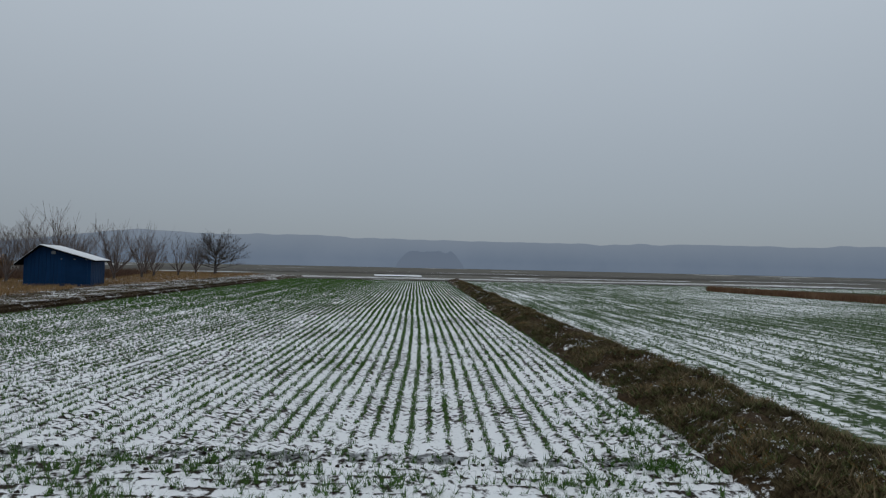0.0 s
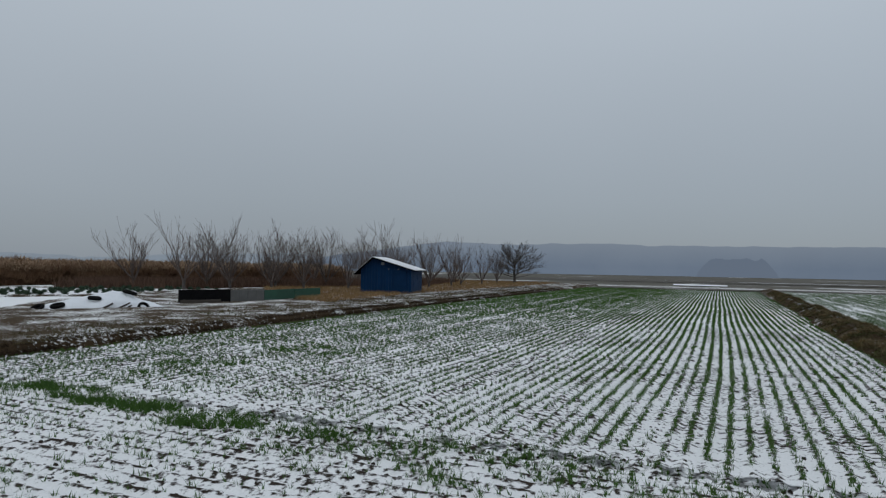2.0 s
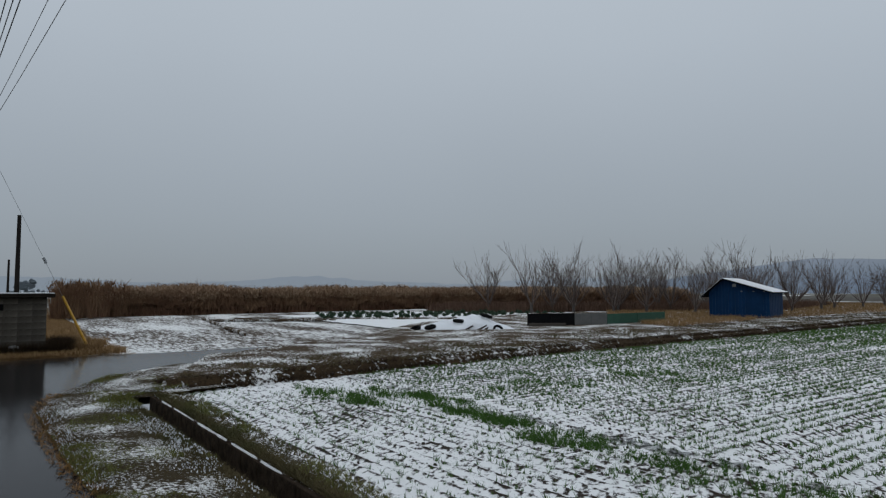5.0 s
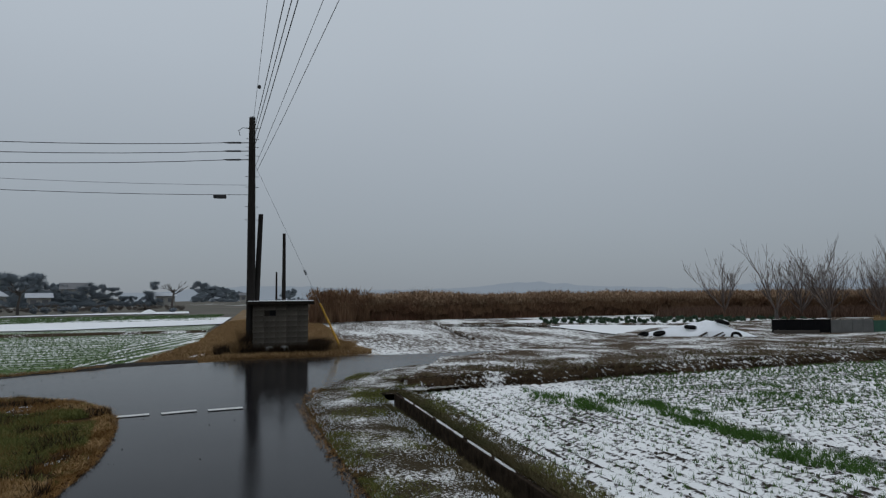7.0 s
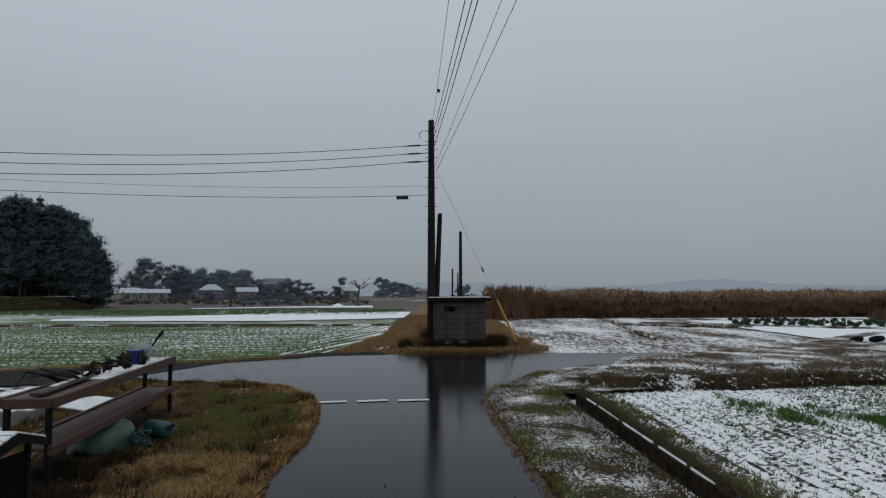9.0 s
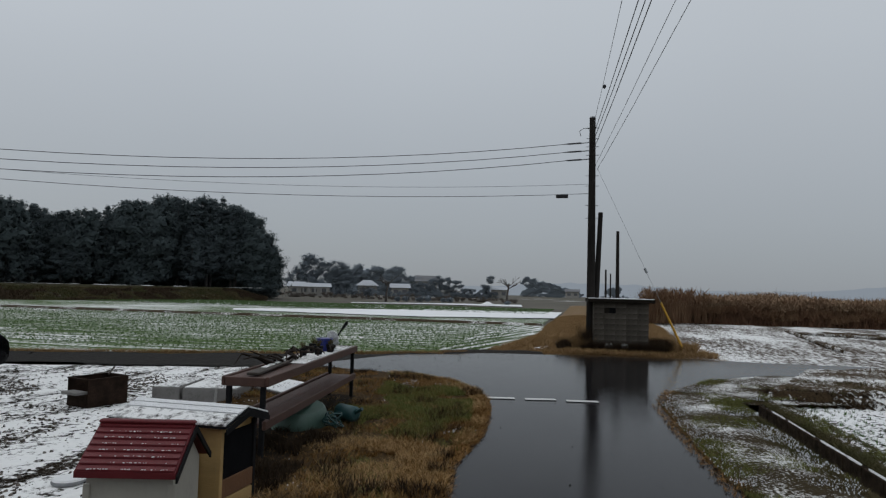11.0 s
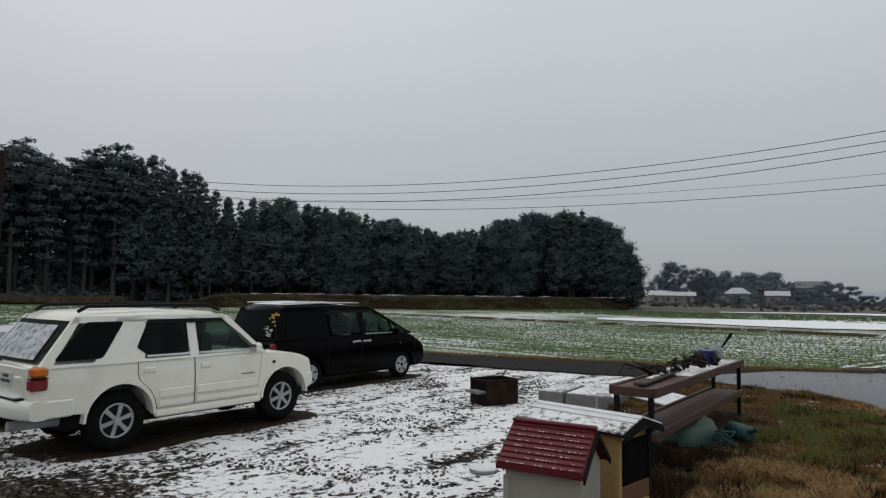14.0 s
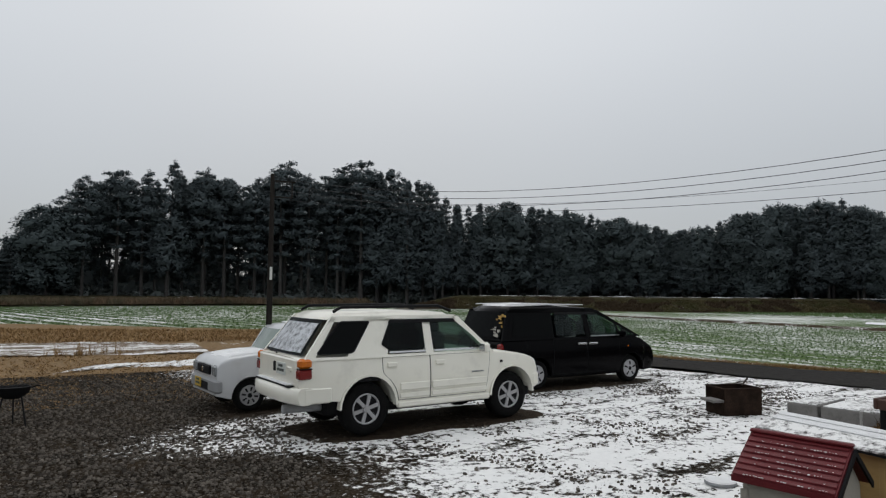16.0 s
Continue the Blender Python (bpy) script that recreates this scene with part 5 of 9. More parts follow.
def mound():
    """The farm track behind the hut and the grassy heap round it."""
    def z(x, y, u, v):
        k = math.sin(math.pi * v) ** 0.8
        return -0.15 + k * min(1.0, u / 0.3) * (0.13 + 0.08 * hill(x, y, 0.3, 51.0)) + 0.08 * k * hill(x, y, 0.8, 52.0)
    strip("ground_track", [(-23.6, -4.5), (-27, -4.2), (-34.9, -3.1), (-44.7, -3.1), (-62, -2.6), (-120, -2)], [(-23.7, 3.9), (-28.5, 4.0), (-32, 3.6), (-46, 4.6), (-62, 4.8), (-120, 8)], 120, 16, z, TURF_DRY,
          "raised farm track overgrown with brown grass", "track", even=False)
    b = lambda a, c, n, z, tall, wide, per, lean=0.7: blades(np.column_stack([(p := pick(a, c, n)), np.full(n, z)]), rng, tall, wide, lean, per)  # noqa: E731
    ea, eb = np.array([(-23.6, -4.5), (-27, -4.2), (-34.9, -3.1), (-44.7, -3.1), (-62, -2.6)]), np.array([(-23.7, 3.9), (-28.5, 4.0), (-32, 3.6), (-46, 4.6), (-62, 4.8)])
    q = pick(ea[:5], eb[:5], 26000)
    ya, yb = np.interp(-q[:, 0], -ea[:, 0], ea[:, 1]), np.interp(-q[:, 0], -eb[:, 0], eb[:, 1])
    v = np.clip((q[:, 1] - ya) / (yb - ya), 0.01, 0.99)
    k = np.sin(np.pi * v) ** 0.8
    zz = -0.17 + k * np.clip(np.interp(-q[:, 0], [23.6, 27, 34.9, 44.7, 62], [0, 0.2, 0.4, 0.6, 0.8]) / 0.3, 0, 1) * np.array([0.23 + 0.10 * hill(x, y, 0.3, 51.0) for x, y in q]) + 0.08 * k * np.array([hill(x, y, 0.8, 52.0) for x, y in q])
    out = (q[:, 0] > -25.2) | (q[:, 0] < -27.2) | (np.abs(q[:, 1] - 0.46) > 1.1)
    grow("track_grass", [
        blades(np.column_stack([q, zz])[out], rng, 0.16, 0.022, 1.3, 5),
        b([(-23.9, -1.6), (-24.0, 3.6)], [(-25.0, -1.6), (-26.0, 3.9)], 1200, 0.0, 0.16, 0.018, 6, 1.3),
        b([(-25.2, 1.6), (-27, 1.8)], [(-25.0, 3.0), (-28, 3.6)], 700, 0.05, 0.30, 0.02, 6, 1.2),
        b([(-25.32, -0.7), (-25.32, 1.6)], [(-24.9, -0.8), (-24.9, 1.7)], 700, -0.02, 0.18, 0.018, 6, 1.3),
        b([(-25.0, -1.3), (-27, -1.3)], [(-25.0, -0.7), (-27, -0.7)], 300, 0.1, 0.4, 0.02, 6, 1.1)], DRY, "straw-coloured grass on the track and round the hut")
    grow("track_straw", [blades((np.column_stack([q, zz])[out])[::4] + (0, 0, 0.01), rng, 0.13, 0.018, 1.8, 5)], STRAW, "pale flattened straw on the track")
    grow("hut_weeds", [b([(-25.22, -0.8), (-25.22, 1.7)], [(-24.75, -1.0), (-24.75, 1.9)], 800, -0.02, 0.42, 0.016, 6, 0.9), b([(-25.3, 1.5), (-26.8, 1.6)], [(-24.9, 2.2), (-26.8, 2.3)], 500, 0.0, 0.5, 0.016, 6, 0.8), b([(-25.0, -1.9), (-26.4, -1.7)], [(-25.0, -0.8), (-26.4, -0.8)], 260, 0.05, 0.36, 0.018, 6, 0.9), b([(-25.2, -0.95), (-25.8, -0.95)], [(-25.2, -0.62), (-25.8, -0.62)], 70, 0.1, 0.85, 0.018, 6, 0.5)], WEED, "dark dead weeds round the foot of the hut")
    strip("ground_track_snow", [(-24.6, -3.3), (-27.5, -2.4), (-31, -1.7)], [(-24.9, -2.95), (-27.6, -2.0), (-31, -1.45)], 30, 3, lambda x, y, u, v: z_track(x, y) + 0.03 * math.sin(math.pi * v), STUBBLE, "worn wheel track with thin snow on the mound", "track", ragged=0.12)
    strip("ground_damp_soil", [(-21.2, -5.4), (-22.3, -4.3), (-22.9, -2.2)], [(-23.2, -6.0), (-23.9, -4.4), (-24.1, -2.4)], 30, 5, lambda x, y, u, v: 0.0 + 0.035 * math.sin(math.pi * v) * min(1.0, 6 * u, 6 - 6 * u) + 0.01 * hill(x, y, 1.5, 3.0), WET_SOIL, "dark wet soil where the track meets the road", "soil", ragged=0.25, skirt=0.03)


mound()


def reeds():
    line_a = [(-56.6, 4.8), (-56.8, 20), (-57.3, 28), (-60, 40), (-62, 60), (-60, 90)]
    line_b = [(-62, 4.6), (-63, 20), (-65, 28), (-69, 40), (-71, 60), (-71, 90)]
    n = 52000
    p = pick(line_a, line_b, n)
    h = np.array([2.15 + 0.40 * hill(x, y, 0.22, 71.0) + 0.30 * hill(x, y, 0.9, 73.0) for x, y in p]) * rng.uniform(0.72, 1.06, n)
    v, f = blades(np.column_stack([p, np.full(n, -0.1)]), rng, 1.0, 0.06, 0.30, 2)
    v[:, 2] = -0.1 + (v[:, 2] + 0.1) * np.repeat(h, 6) * 1.08
    k = rng.random(n) < 0.8
    q = pick(line_a, [(x - 1.6, y) for x, y in line_a], 16000)
    grow("reed_litter", [blades(np.column_stack([q, np.full(len(q), -0.1)]), rng, 0.95, 0.09, 0.5, 3)], LITTER, "dark fallen leaves and stems at the foot of the reeds", "reeds")
    q = pick([(x + 0.4, y) for x, y in line_a], [(x - 2.2, y) for x, y in line_a], 30000)
    lift = np.array([0.6 + 0.7 * hill(x, y, 0.5, 74.0) + 0.4 * hill(x, y, 1.9, 75.0) for x, y in q])
    grow("reed_leaves", [blades(np.column_stack([q, np.clip(lift, 0.0, 1.3)]), rng, 0.62, 0.07, 0.9, 3)], REED, "bent brown reed leaves along the front of the stand", "reeds")
    grow("reeds", [(v, f)], REED, "dense tall stand of brown dry reeds", "reeds")
    t = np.column_stack([p[k], h[k] * rng.uniform(0.70, 1.0, k.sum()) - 0.1])
    grow("reed_plumes", [blades(t, rng, 0.30, 0.09, 1.3, 4)], PLUME, "feathery tan reed plumes", "reeds")
    # taller clump by the track
    p = pick([(-52, 3.6), (-57, 4.6)], [(-52, 6.0), (-57, 10)], 420)
    v, f = blades(np.column_stack([p, np.full(len(p), 0.0)]), rng, 2.5, 0.05, 0.35, 3)
    grow("reed_clump", [(v, f), blades(np.column_stack([p[:300], rng.uniform(1.5, 2.4, 300)]), rng, 0.5, 0.12, 0.7, 3)], REED, "tall reed clump with plumes behind the hut", "reeds")


reeds()


def yard_stones():
    p = pick([(6, -5.0), (-6.5, -5.6), (-14.5, -9.4)], [(6, -19.5), (-3, -19.5), (-12.7, -19.5)], 46000)
    near = p[(p[:, 1] > -15) | (rng.random(len(p)) < 0.4)]
    near = np.concatenate([near, pick([(6, -4.2), (-2.0, -4.6)], [(6, -18.0), (-3.4, -18.0)], 22000)])
    dens = np.array([hill(x, y, 0.5, 81.0) + 0.6 * hill(x, y, 1.7, 83.0) for x, y in near])
    near = near[(dens > 0.22) | (rng.random(len(near)) < 0.09) | (near[:, 0] > -2.4)]
    z = np.array([-0.035 + 0.022 * hill(x, y, 1.1, 25.0) for x, y in near])
    grow("gravel", [lumps(np.column_stack([near, z]), rng, 0.025, 0.018)], STONE, "dark loose gravel stones lying in the snow", "gravel")
    b = lambda a, c, n, z, tall, wide, per, lean=0.8: blades(np.column_stack([(q := pick(a, c, n)), np.full(n, z)]), rng, tall, wide, lean, per)  # noqa: E731
    grow("back_grass", [b([(-12, -19), (20, -20)], [(-11.5, -25), (20, -27)], 5000, -0.05, 0.06, 0.03, 5, 1.8), b([(-11.5, -28), (40, -42)], [(-11, -35), (40, -60)], 9000, -0.05, 0.16, 0.05, 5, 1.4), b([(-8, -15.5), (6, -14.5)], [(-9, -20), (8, -20)], 2600, -0.05, 0.05, 0.02, 5, 2.2), b([(-1.5, -25), (1.5, -25)], [(-1.2, -26), (1.0, -26)], 40, -0.05, 0.5, 0.02, 5, 0.6)], DRY, "straw-brown grass behind the yard")


yard_stones()


# ---- trees ----
def limb(s, p, d, length, r, depth, rnd, up, thin, kids=(3, 4), sides=5, sway=0.16, fork=0.85):
    """A tapering limb with smaller ones growing out of it."""
    pts, rad, q, v = [p], [r], Vector(p), Vector(d).normalized()
    n = 4 if depth > 0 else 3
    for i in range(n):
        v = (v + Vector((rnd.uniform(-1, 1), rnd.uniform(-1, 1), rnd.uniform(-0.6, 1))) * sway + Vector((0, 0, up))).normalized()
        q = q + v * length / n
        pts.append(tuple(q))
        rad.append(max(thin, r * (1 - 0.8 * (i + 1) / n)))
    s.tube(pts, rad, sides if depth > 0 else 3, cap=False)
    if depth == 0:
        return
    for _ in range(rnd.randint(*kids)):
        i = rnd.randint(1, n)
        a = Vector(pts[i])
        w = (v + Vector((rnd.uniform(-1, 1), rnd.uniform(-1, 1), rnd.uniform(-0.3, 0.8))) * fork).normalized()
        limb(s, tuple(a), w, length * rnd.uniform(0.45, 0.7), max(thin, rad[i] * 0.7), depth - 1, rnd, up, thin, kids, 4, sway, fork)


def orchard_tree(seed, label):
    """Pruned, leafless orchard tree: short trunk and many long, straight shoots spreading from it like a vase."""
    rnd = random.Random(seed)
    t = thing("orchard_tree", label, "tree", None, "bare orchard trees")
    part("trunk", Shape().tube([(0, 0, -0.1), (0.02, 0.02, 0.35), (0.03, 0, 0.75)], [0.17, 0.12, 0.12], 8), BARK, t)
    s = Shape()
    n = rnd.randint(6, 8)
    for i in range(n):
        a = 6.283 * i / n + rnd.uniform(-0.3, 0.3)
        o = rnd.uniform(0.3, 1.15)
        limb(s, (0.03, 0, rnd.uniform(0.4, 0.75)), (math.cos(a) * o, math.sin(a) * o, 1.0), rnd.uniform(2.3, 3.3), 0.062, 2, rnd, 0.05, 0.009, (4, 6), 5, 0.10, 0.62)
    part("crown", s, TWIG, t, "bare grey-brown twigs")
    return t


def round_tree(seed):
    """Dark bare tree with a wide, fine crown."""
    rnd = random.Random(seed)
    t = thing("bare_tree", "dark leafless tree with a rounded twiggy crown", "tree")
    part("trunk", Shape().tube([(0, 0, -0.1), (0.05, 0, 0.5), (0.1, 0.05, 1.0)], [0.24, 0.19, 0.17], 9), BARK, t)
    s = Shape()
    s.tube([(0.1, 0.05, 1.0), (0.0, 0.0, 2.0), (0.1, -0.1, 3.2), (0.1, 0, 4.4)], [0.16, 0.11, 0.07, 0.02], 7, cap=False)
    for i in range(24):
        a = 2.4 * i + rnd.uniform(-0.3, 0.3)
        f = i / 19
        limb(s, (0.05, 0.0, 1.0 + 2.3 * f), (math.cos(a), math.sin(a), 0.10 + 0.95 * f), 2.85 - 1.0 * abs(f - 0.35), 0.075, 2, rnd, 0.02, 0.011, (6, 8))
    part("crown", s, BARK, t, "bare dark twigs")
    return t


def orchard():
    rnd = random.Random(11)
    kinds = [orchard_tree(20 + i, "leafless orchard tree with long upright pruned shoots in dry grass") for i in range(5)]
    places = [(-46.5, 37.5), (-40.1, 36.8), (-38, 39.5), (-35.5, 41.5), (-33.8, 43.4), (-30.6, 45.2), (-42, 43.5), (-38.6, 46), (-35.2, 48.5), (-31.8, 51), (-28.1, 55.0), (-29.2, 62.5), (-29.8, 66.5), (-29.7, 72.5),
              (-36, 55), (-39, 52), (-43, 50), (-33.5, 60), (-34.5, 68), (-35, 76), (-31, 81), (-45, 58), (-40, 63), (-47, 46), (-50, 52), (-41, 72), (-28.6, 49.5), (-32.5, 55.5), (-37, 43.8), (-41.2, 40.2)]
    for i, (x, y) in enumerate(places):
        k = rnd.uniform(0.80, 0.96)
        m = pose(x, y, 0.08, 0, 0, rnd.uniform(0, 360))
        if i < len(kinds):
            kinds[i].matrix_basis = m
            o = kinds[i]
        else:
            o = copy_thing(kinds[i % len(kinds)], m)
        o.scale = (k * 1.1, k * 1.1, k)
    round_tree(5).matrix_basis = pose(-29.3, 83.0, 0.08, 0, 0, 40) @ Matrix.Diagonal((1.12, 1.12, 0.80, 1))


orchard()


def leaf_clumps(rnd, centre, radius, n, size, squash=1.0):
    """A filled clump of leaf sprays round a centre, with a few broad ones at its heart; rows of corner and outward direction."""
    core = max(6, n // 14)
    n += core
    u = rnd.normal(size=(n, 3))
    u /= np.linalg.norm(u, axis=1)[:, None]
    r = radius * rnd.uniform(0.0, 1.0, n) ** 0.42 * 1.04
    r[:core] = radius * rnd.uniform(0.0, 0.45, core)
    c = np.asarray(centre) + u * r[:, None] * (rnd.uniform(0.75, 1.3), rnd.uniform(0.75, 1.3), squash * rnd.uniform(0.8, 1.2))
    a = rnd.normal(size=(n, 3)) * (1, 1, 0.55)
    a /= np.linalg.norm(a, axis=1)[:, None]
    b = np.cross(a, u)
    b /= np.linalg.norm(b, axis=1)[:, None] + 1e-6
    k = size * rnd.uniform(0.5, 1.3, n)[:, None]
    k[:core] = radius * 0.5
    p, q, w = c - a * k, c + b * k * 0.75, c + a * k
    turned = np.einsum("ij,ij->i", np.cross(q - p, w - p), u) < 0
    p[turned], w[turned] = w[turned].copy(), p[turned].copy()
    out = np.repeat(u + (0, 0, 0.1), 3, 0)
    out /= np.linalg.norm(out, axis=1)[:, None]
    return np.concatenate([np.stack([p, q, w], 1).reshape(-1, 3), out], 1)


def leaf_mesh(name, rows, mat, soft=0.0):
    """One mesh of leaf sprays, softly shaded by the form of their clump; soft turns their shading evenly to the open side."""
    if soft:
        rows = rows.copy()
        tri = rows.reshape(-1, 3, 6)
        away = np.cross(tri[:, 1, :3] - tri[:, 0, :3], tri[:, 2, :3] - tri[:, 0, :3]) @ np.array((0.93, 0.08, 0.36)) < 0
        tri[away] = tri[away][:, ::-1]
        rows[:, 3:] = rows[:, 3:] * (1 - soft) + soft * np.array((0.93, 0.08, 0.36))
        rows[:, 3:] /= np.linalg.norm(rows[:, 3:], axis=1)[:, None] + 1e-6
    me = mesh_np(name, rows[:, :3], np.arange(len(rows)).reshape(-1, 3), mat, True)
    me.normals_split_custom_set_from_vertices(rows[:, 3:].astype(np.float32))
    return me


def cedar(seed, h, spread, label, bare=0.3, form="cedar"):
    """Tall evergreen of the wood: a straight trunk and a crown of dense, drooping masses; a pine's masses sit high and apart."""
    rnd = np.random.default_rng(seed)
    t = thing("wood_tree", label, "tree", None, "trees of the wood")
    bend = rnd.uniform(-0.025, 0.025, 2) * h
    at = lambda z: (bend[0] * (z / h) ** 2, bend[1] * (z / h) ** 2)  # noqa: E731
    s = Shape().tube([(0, 0, -0.3), (*at(h * 0.3), h * 0.3), (*at(h * 0.6), h * 0.6), (*at(h * 0.96), h * 0.96)], [h * 0.014, h * 0.011, h * 0.007, 0.02], 7, cap=False)
    for _ in range(7 if form == "pine" else 3):
        z, a = h * rnd.uniform(bare * 0.45, bare * 1.2), rnd.uniform(0, 6.283)
        x, y = at(z)
        d = rnd.uniform(0.6, 1.7)
        s.tube([(x, y, z), (x + d * 0.6 * math.cos(a), y + d * 0.6 * math.sin(a), z + 0.25 * d), (x + d * math.cos(a), y + d * math.sin(a), z + 0.2 * d)], [0.06, 0.04, 0.015], 4, cap=False)
    part("trunk", s, TRUNK, t)
    out = []
    z = h * bare
    while z < h * 0.985:
        f = (z / h - bare) / (1 - bare)
        if form == "cedar":
            r = spread * (1 - f) ** 0.75 * min(1.0, 0.55 + 2.2 * f) + 0.28
        elif form == "pine":
            r = spread * (1 - abs(f - 0.55) ** 1.8 * 1.5) * rnd.uniform(0.6, 1.05) * (0.75 if f > 0.9 else 1.0)
        else:
            r = spread * math.sqrt(max(0.04, 1 - (2 * f - 0.85) ** 2 / 1.4)) * rnd.uniform(0.72, 1.12)
        x, y = at(z)
        n = max(2, int(round(2.2 + r * (0.9 if form == "pine" else 1.25))))
        turn = rnd.uniform(0, 6.283)
        for i in range(n):
            a = turn + 6.283 * i / n + rnd.uniform(-0.4, 0.4)
            d = r * rnd.uniform(0.35, 0.92)
            wide = r * rnd.uniform(0.26, 0.46) + 0.22
            c = (x + math.cos(a) * d, y + math.sin(a) * d, z + rnd.uniform(-0.3, 0.3) - (0.16 * d if form == "cedar" else -0.08 * d))
            rows = leaf_clumps(rnd, c, wide, int(min(330, max(55, 150 * wide * wide))), 0.20, 0.62 if form == "pine" else 0.85)
            axis = np.array(c) - (x, y, z - 0.8)
            rows[:, 3:] = rows[:, 3:] * 0.55 + axis / (np.linalg.norm(axis) + 1e-6) * 0.75
            out.append(rows)
        z += (0.95 + 0.035 * h if form == "pine" else 0.60 + 0.02 * h) * rnd.uniform(0.75, 1.15) * (1 - 0.35 * f)
    tip = leaf_clumps(rnd, (*at(h), h * 0.985), 0.34, 60, 0.15, 1.9)
    rows = np.concatenate(out + [tip])
    rows[:, 3:] /= np.linalg.norm(rows[:, 3:], axis=1)[:, None] + 1e-6
    part("crown", leaf_mesh("crown", rows, HAZED_BROADLEAF if form == "broad" else HAZED_CEDAR), HAZED_CEDAR, t)
    return t


def woods():
    rnd = random.Random(3)
    kinds = [cedar(31, 19, 2.5, "tall dark cedar at the edge of the wood", 0.24), cedar(32, 19, 2.9, "tall dark cedar at the edge of the wood", 0.2),
             cedar(33, 19, 2.2, "tall slender dark cedar at the edge of the wood", 0.16), cedar(34, 14, 3.9, "dark evergreen broadleaf tree at the edge of the wood", 0.1, "broad"),
             cedar(35, 14, 3.3, "dark evergreen broadleaf tree at the edge of the wood", 0.16, "broad"), cedar(36, 19, 3.2, "tall pine with a ragged crown and bare trunk", 0.38, "pine"),
             cedar(37, 19, 2.9, "tall pine with a ragged crown and bare trunk", 0.30, "pine"), cedar(38, 19, 3.5, "tall pine with a ragged crown and bare trunk", 0.44, "pine"), cedar(39, 14, 3.6, "rounded evergreen broadleaf tree in the wood", 0.2, "broad")]
    used = set()
    # edge line of the wood with the height of its crown
    line = [(24, -108, 6), (16, -106, 6.5), (9.5, -105, 7.5), (7.0, -104.5, 12.5), (3, -104, 16.5), (-4, -105, 19.5), (-16, -104, 21), (-30, -101, 22.5), (-42, -97, 21.5), (-48, -93, 20), (-52.5, -91, 16), (-62, -86, 16.5), (-68, -83, 14.5), (-76, -77.5, 13),
            (-82, -72, 12.5), (-88, -65, 14.5), (-91.5, -59.5, 16), (-94.5, -54.5, 15), (-96.8, -50.4, 11.5), (-97.4, -49.4, 9.0)]
    a = resample(line, 74)
    for row, (back, low) in enumerate(((0, 0.0), (4.0, 0.2), (8.5, 0.4))):
        for i, (x, y, h) in enumerate(a):
            stand = x > -40
            if row == 2 and i % 2 or stand and row == 1 and i % 3 == 0 or stand and row == 0 and i % 2:
                continue
            d = Vector((x, y + 1.3, 0)).normalized()
            px, py = x + d.x * back + rnd.uniform(-0.9, 0.9), y + d.y * back + rnd.uniform(-1.2, 1.2)
            tall = h * rnd.uniform(0.84, 1.03) + low
            k = rnd.choice([5, 6, 7, 5, 6, 0] if stand and x < 4 else [6, 0, 4, 8, 3, 4] if stand else [0, 1, 2, 6, 1, 0] if x > -56 else [0, 2, 1, 4, 2, 8, 0, 1, 3])
            base = 14 if k in (3, 4, 8) else 19
            z = tall / base
            m = pose(px, py, 0.4 if x < -50 else -0.1, 0, 0, rnd.uniform(0, 360))
            if k in used:
                o = copy_thing(kinds[k], m)
            else:
                o, kinds[k].matrix_basis = kinds[k], m
                used.add(k)
            w = max(0.8, z) * rnd.uniform(0.95, 1.25)
            o.scale = (w, w, z)
    # a thin row of cedars stands among the pines
    for i, (x, y, h) in enumerate(a):
        if -40 < x < 5 and i % 3 != 2:
            d = Vector((x, y + 1.3, 0)).normalized()
            o = copy_thing(kinds[rnd.choice([0, 1, 2])], pose(x + d.x * 6.3 + rnd.uniform(-0.8, 0.8), y + d.y * 6.3, -0.1, 0, 0, rnd.uniform(0, 360)))
            z = h * rnd.uniform(0.72, 0.95) / 19
            o.scale = (z * 1.15, z * 1.15, z)
    # dark undergrowth closes the foot of the wood; under the pines it stays low and lets the sky through
    out = []
    g = np.random.default_rng(8)
    for x, y, h in resample(line, 150):
        d = Vector((x, y + 1.3, 0)).normalized()
        stand = x > -40
        for back in (1.5, 5, 8, 11):
            hh = g.uniform(0.8, 2.4) if back < 7 else g.uniform(2.6, 6.6) if stand else g.uniform(3.0, 5.5)
            out.append(leaf_clumps(g, (x + d.x * back + g.normal(0, 1), y + d.y * back + g.normal(0, 1), hh * 0.5), hh, int(60 + 40 * hh), 0.26, 0.75))
        if not stand:
            for back in (7, 10, 13):
                out.append(leaf_clumps(g, (x + d.x * back + g.normal(0, 1), y + d.y * back + g.normal(0, 1), h * g.uniform(0.15, 0.6)), 2.8, 240, 0.27, 0.95))
    v = np.concatenate(out)
    stuff("undergrowth", leaf_mesh("undergrowth", v, HAZED_UNDER), "dark bushes and undergrowth below the wood", "undergrowth")


woods()

# grassy embankment with a snowy road below the wood
def embankment(x, y, u, v):
    up = min(1.0, max(0.0, (v - 0.05) / 0.45))
    fade = min(1.0, (1 - abs(2 * u - 1)) * 6)
    return -0.16 + 1.75 * up * (0.25 + 0.75 * fade) + 0.12 * hill(x, y, 0.4, 88.0) * up


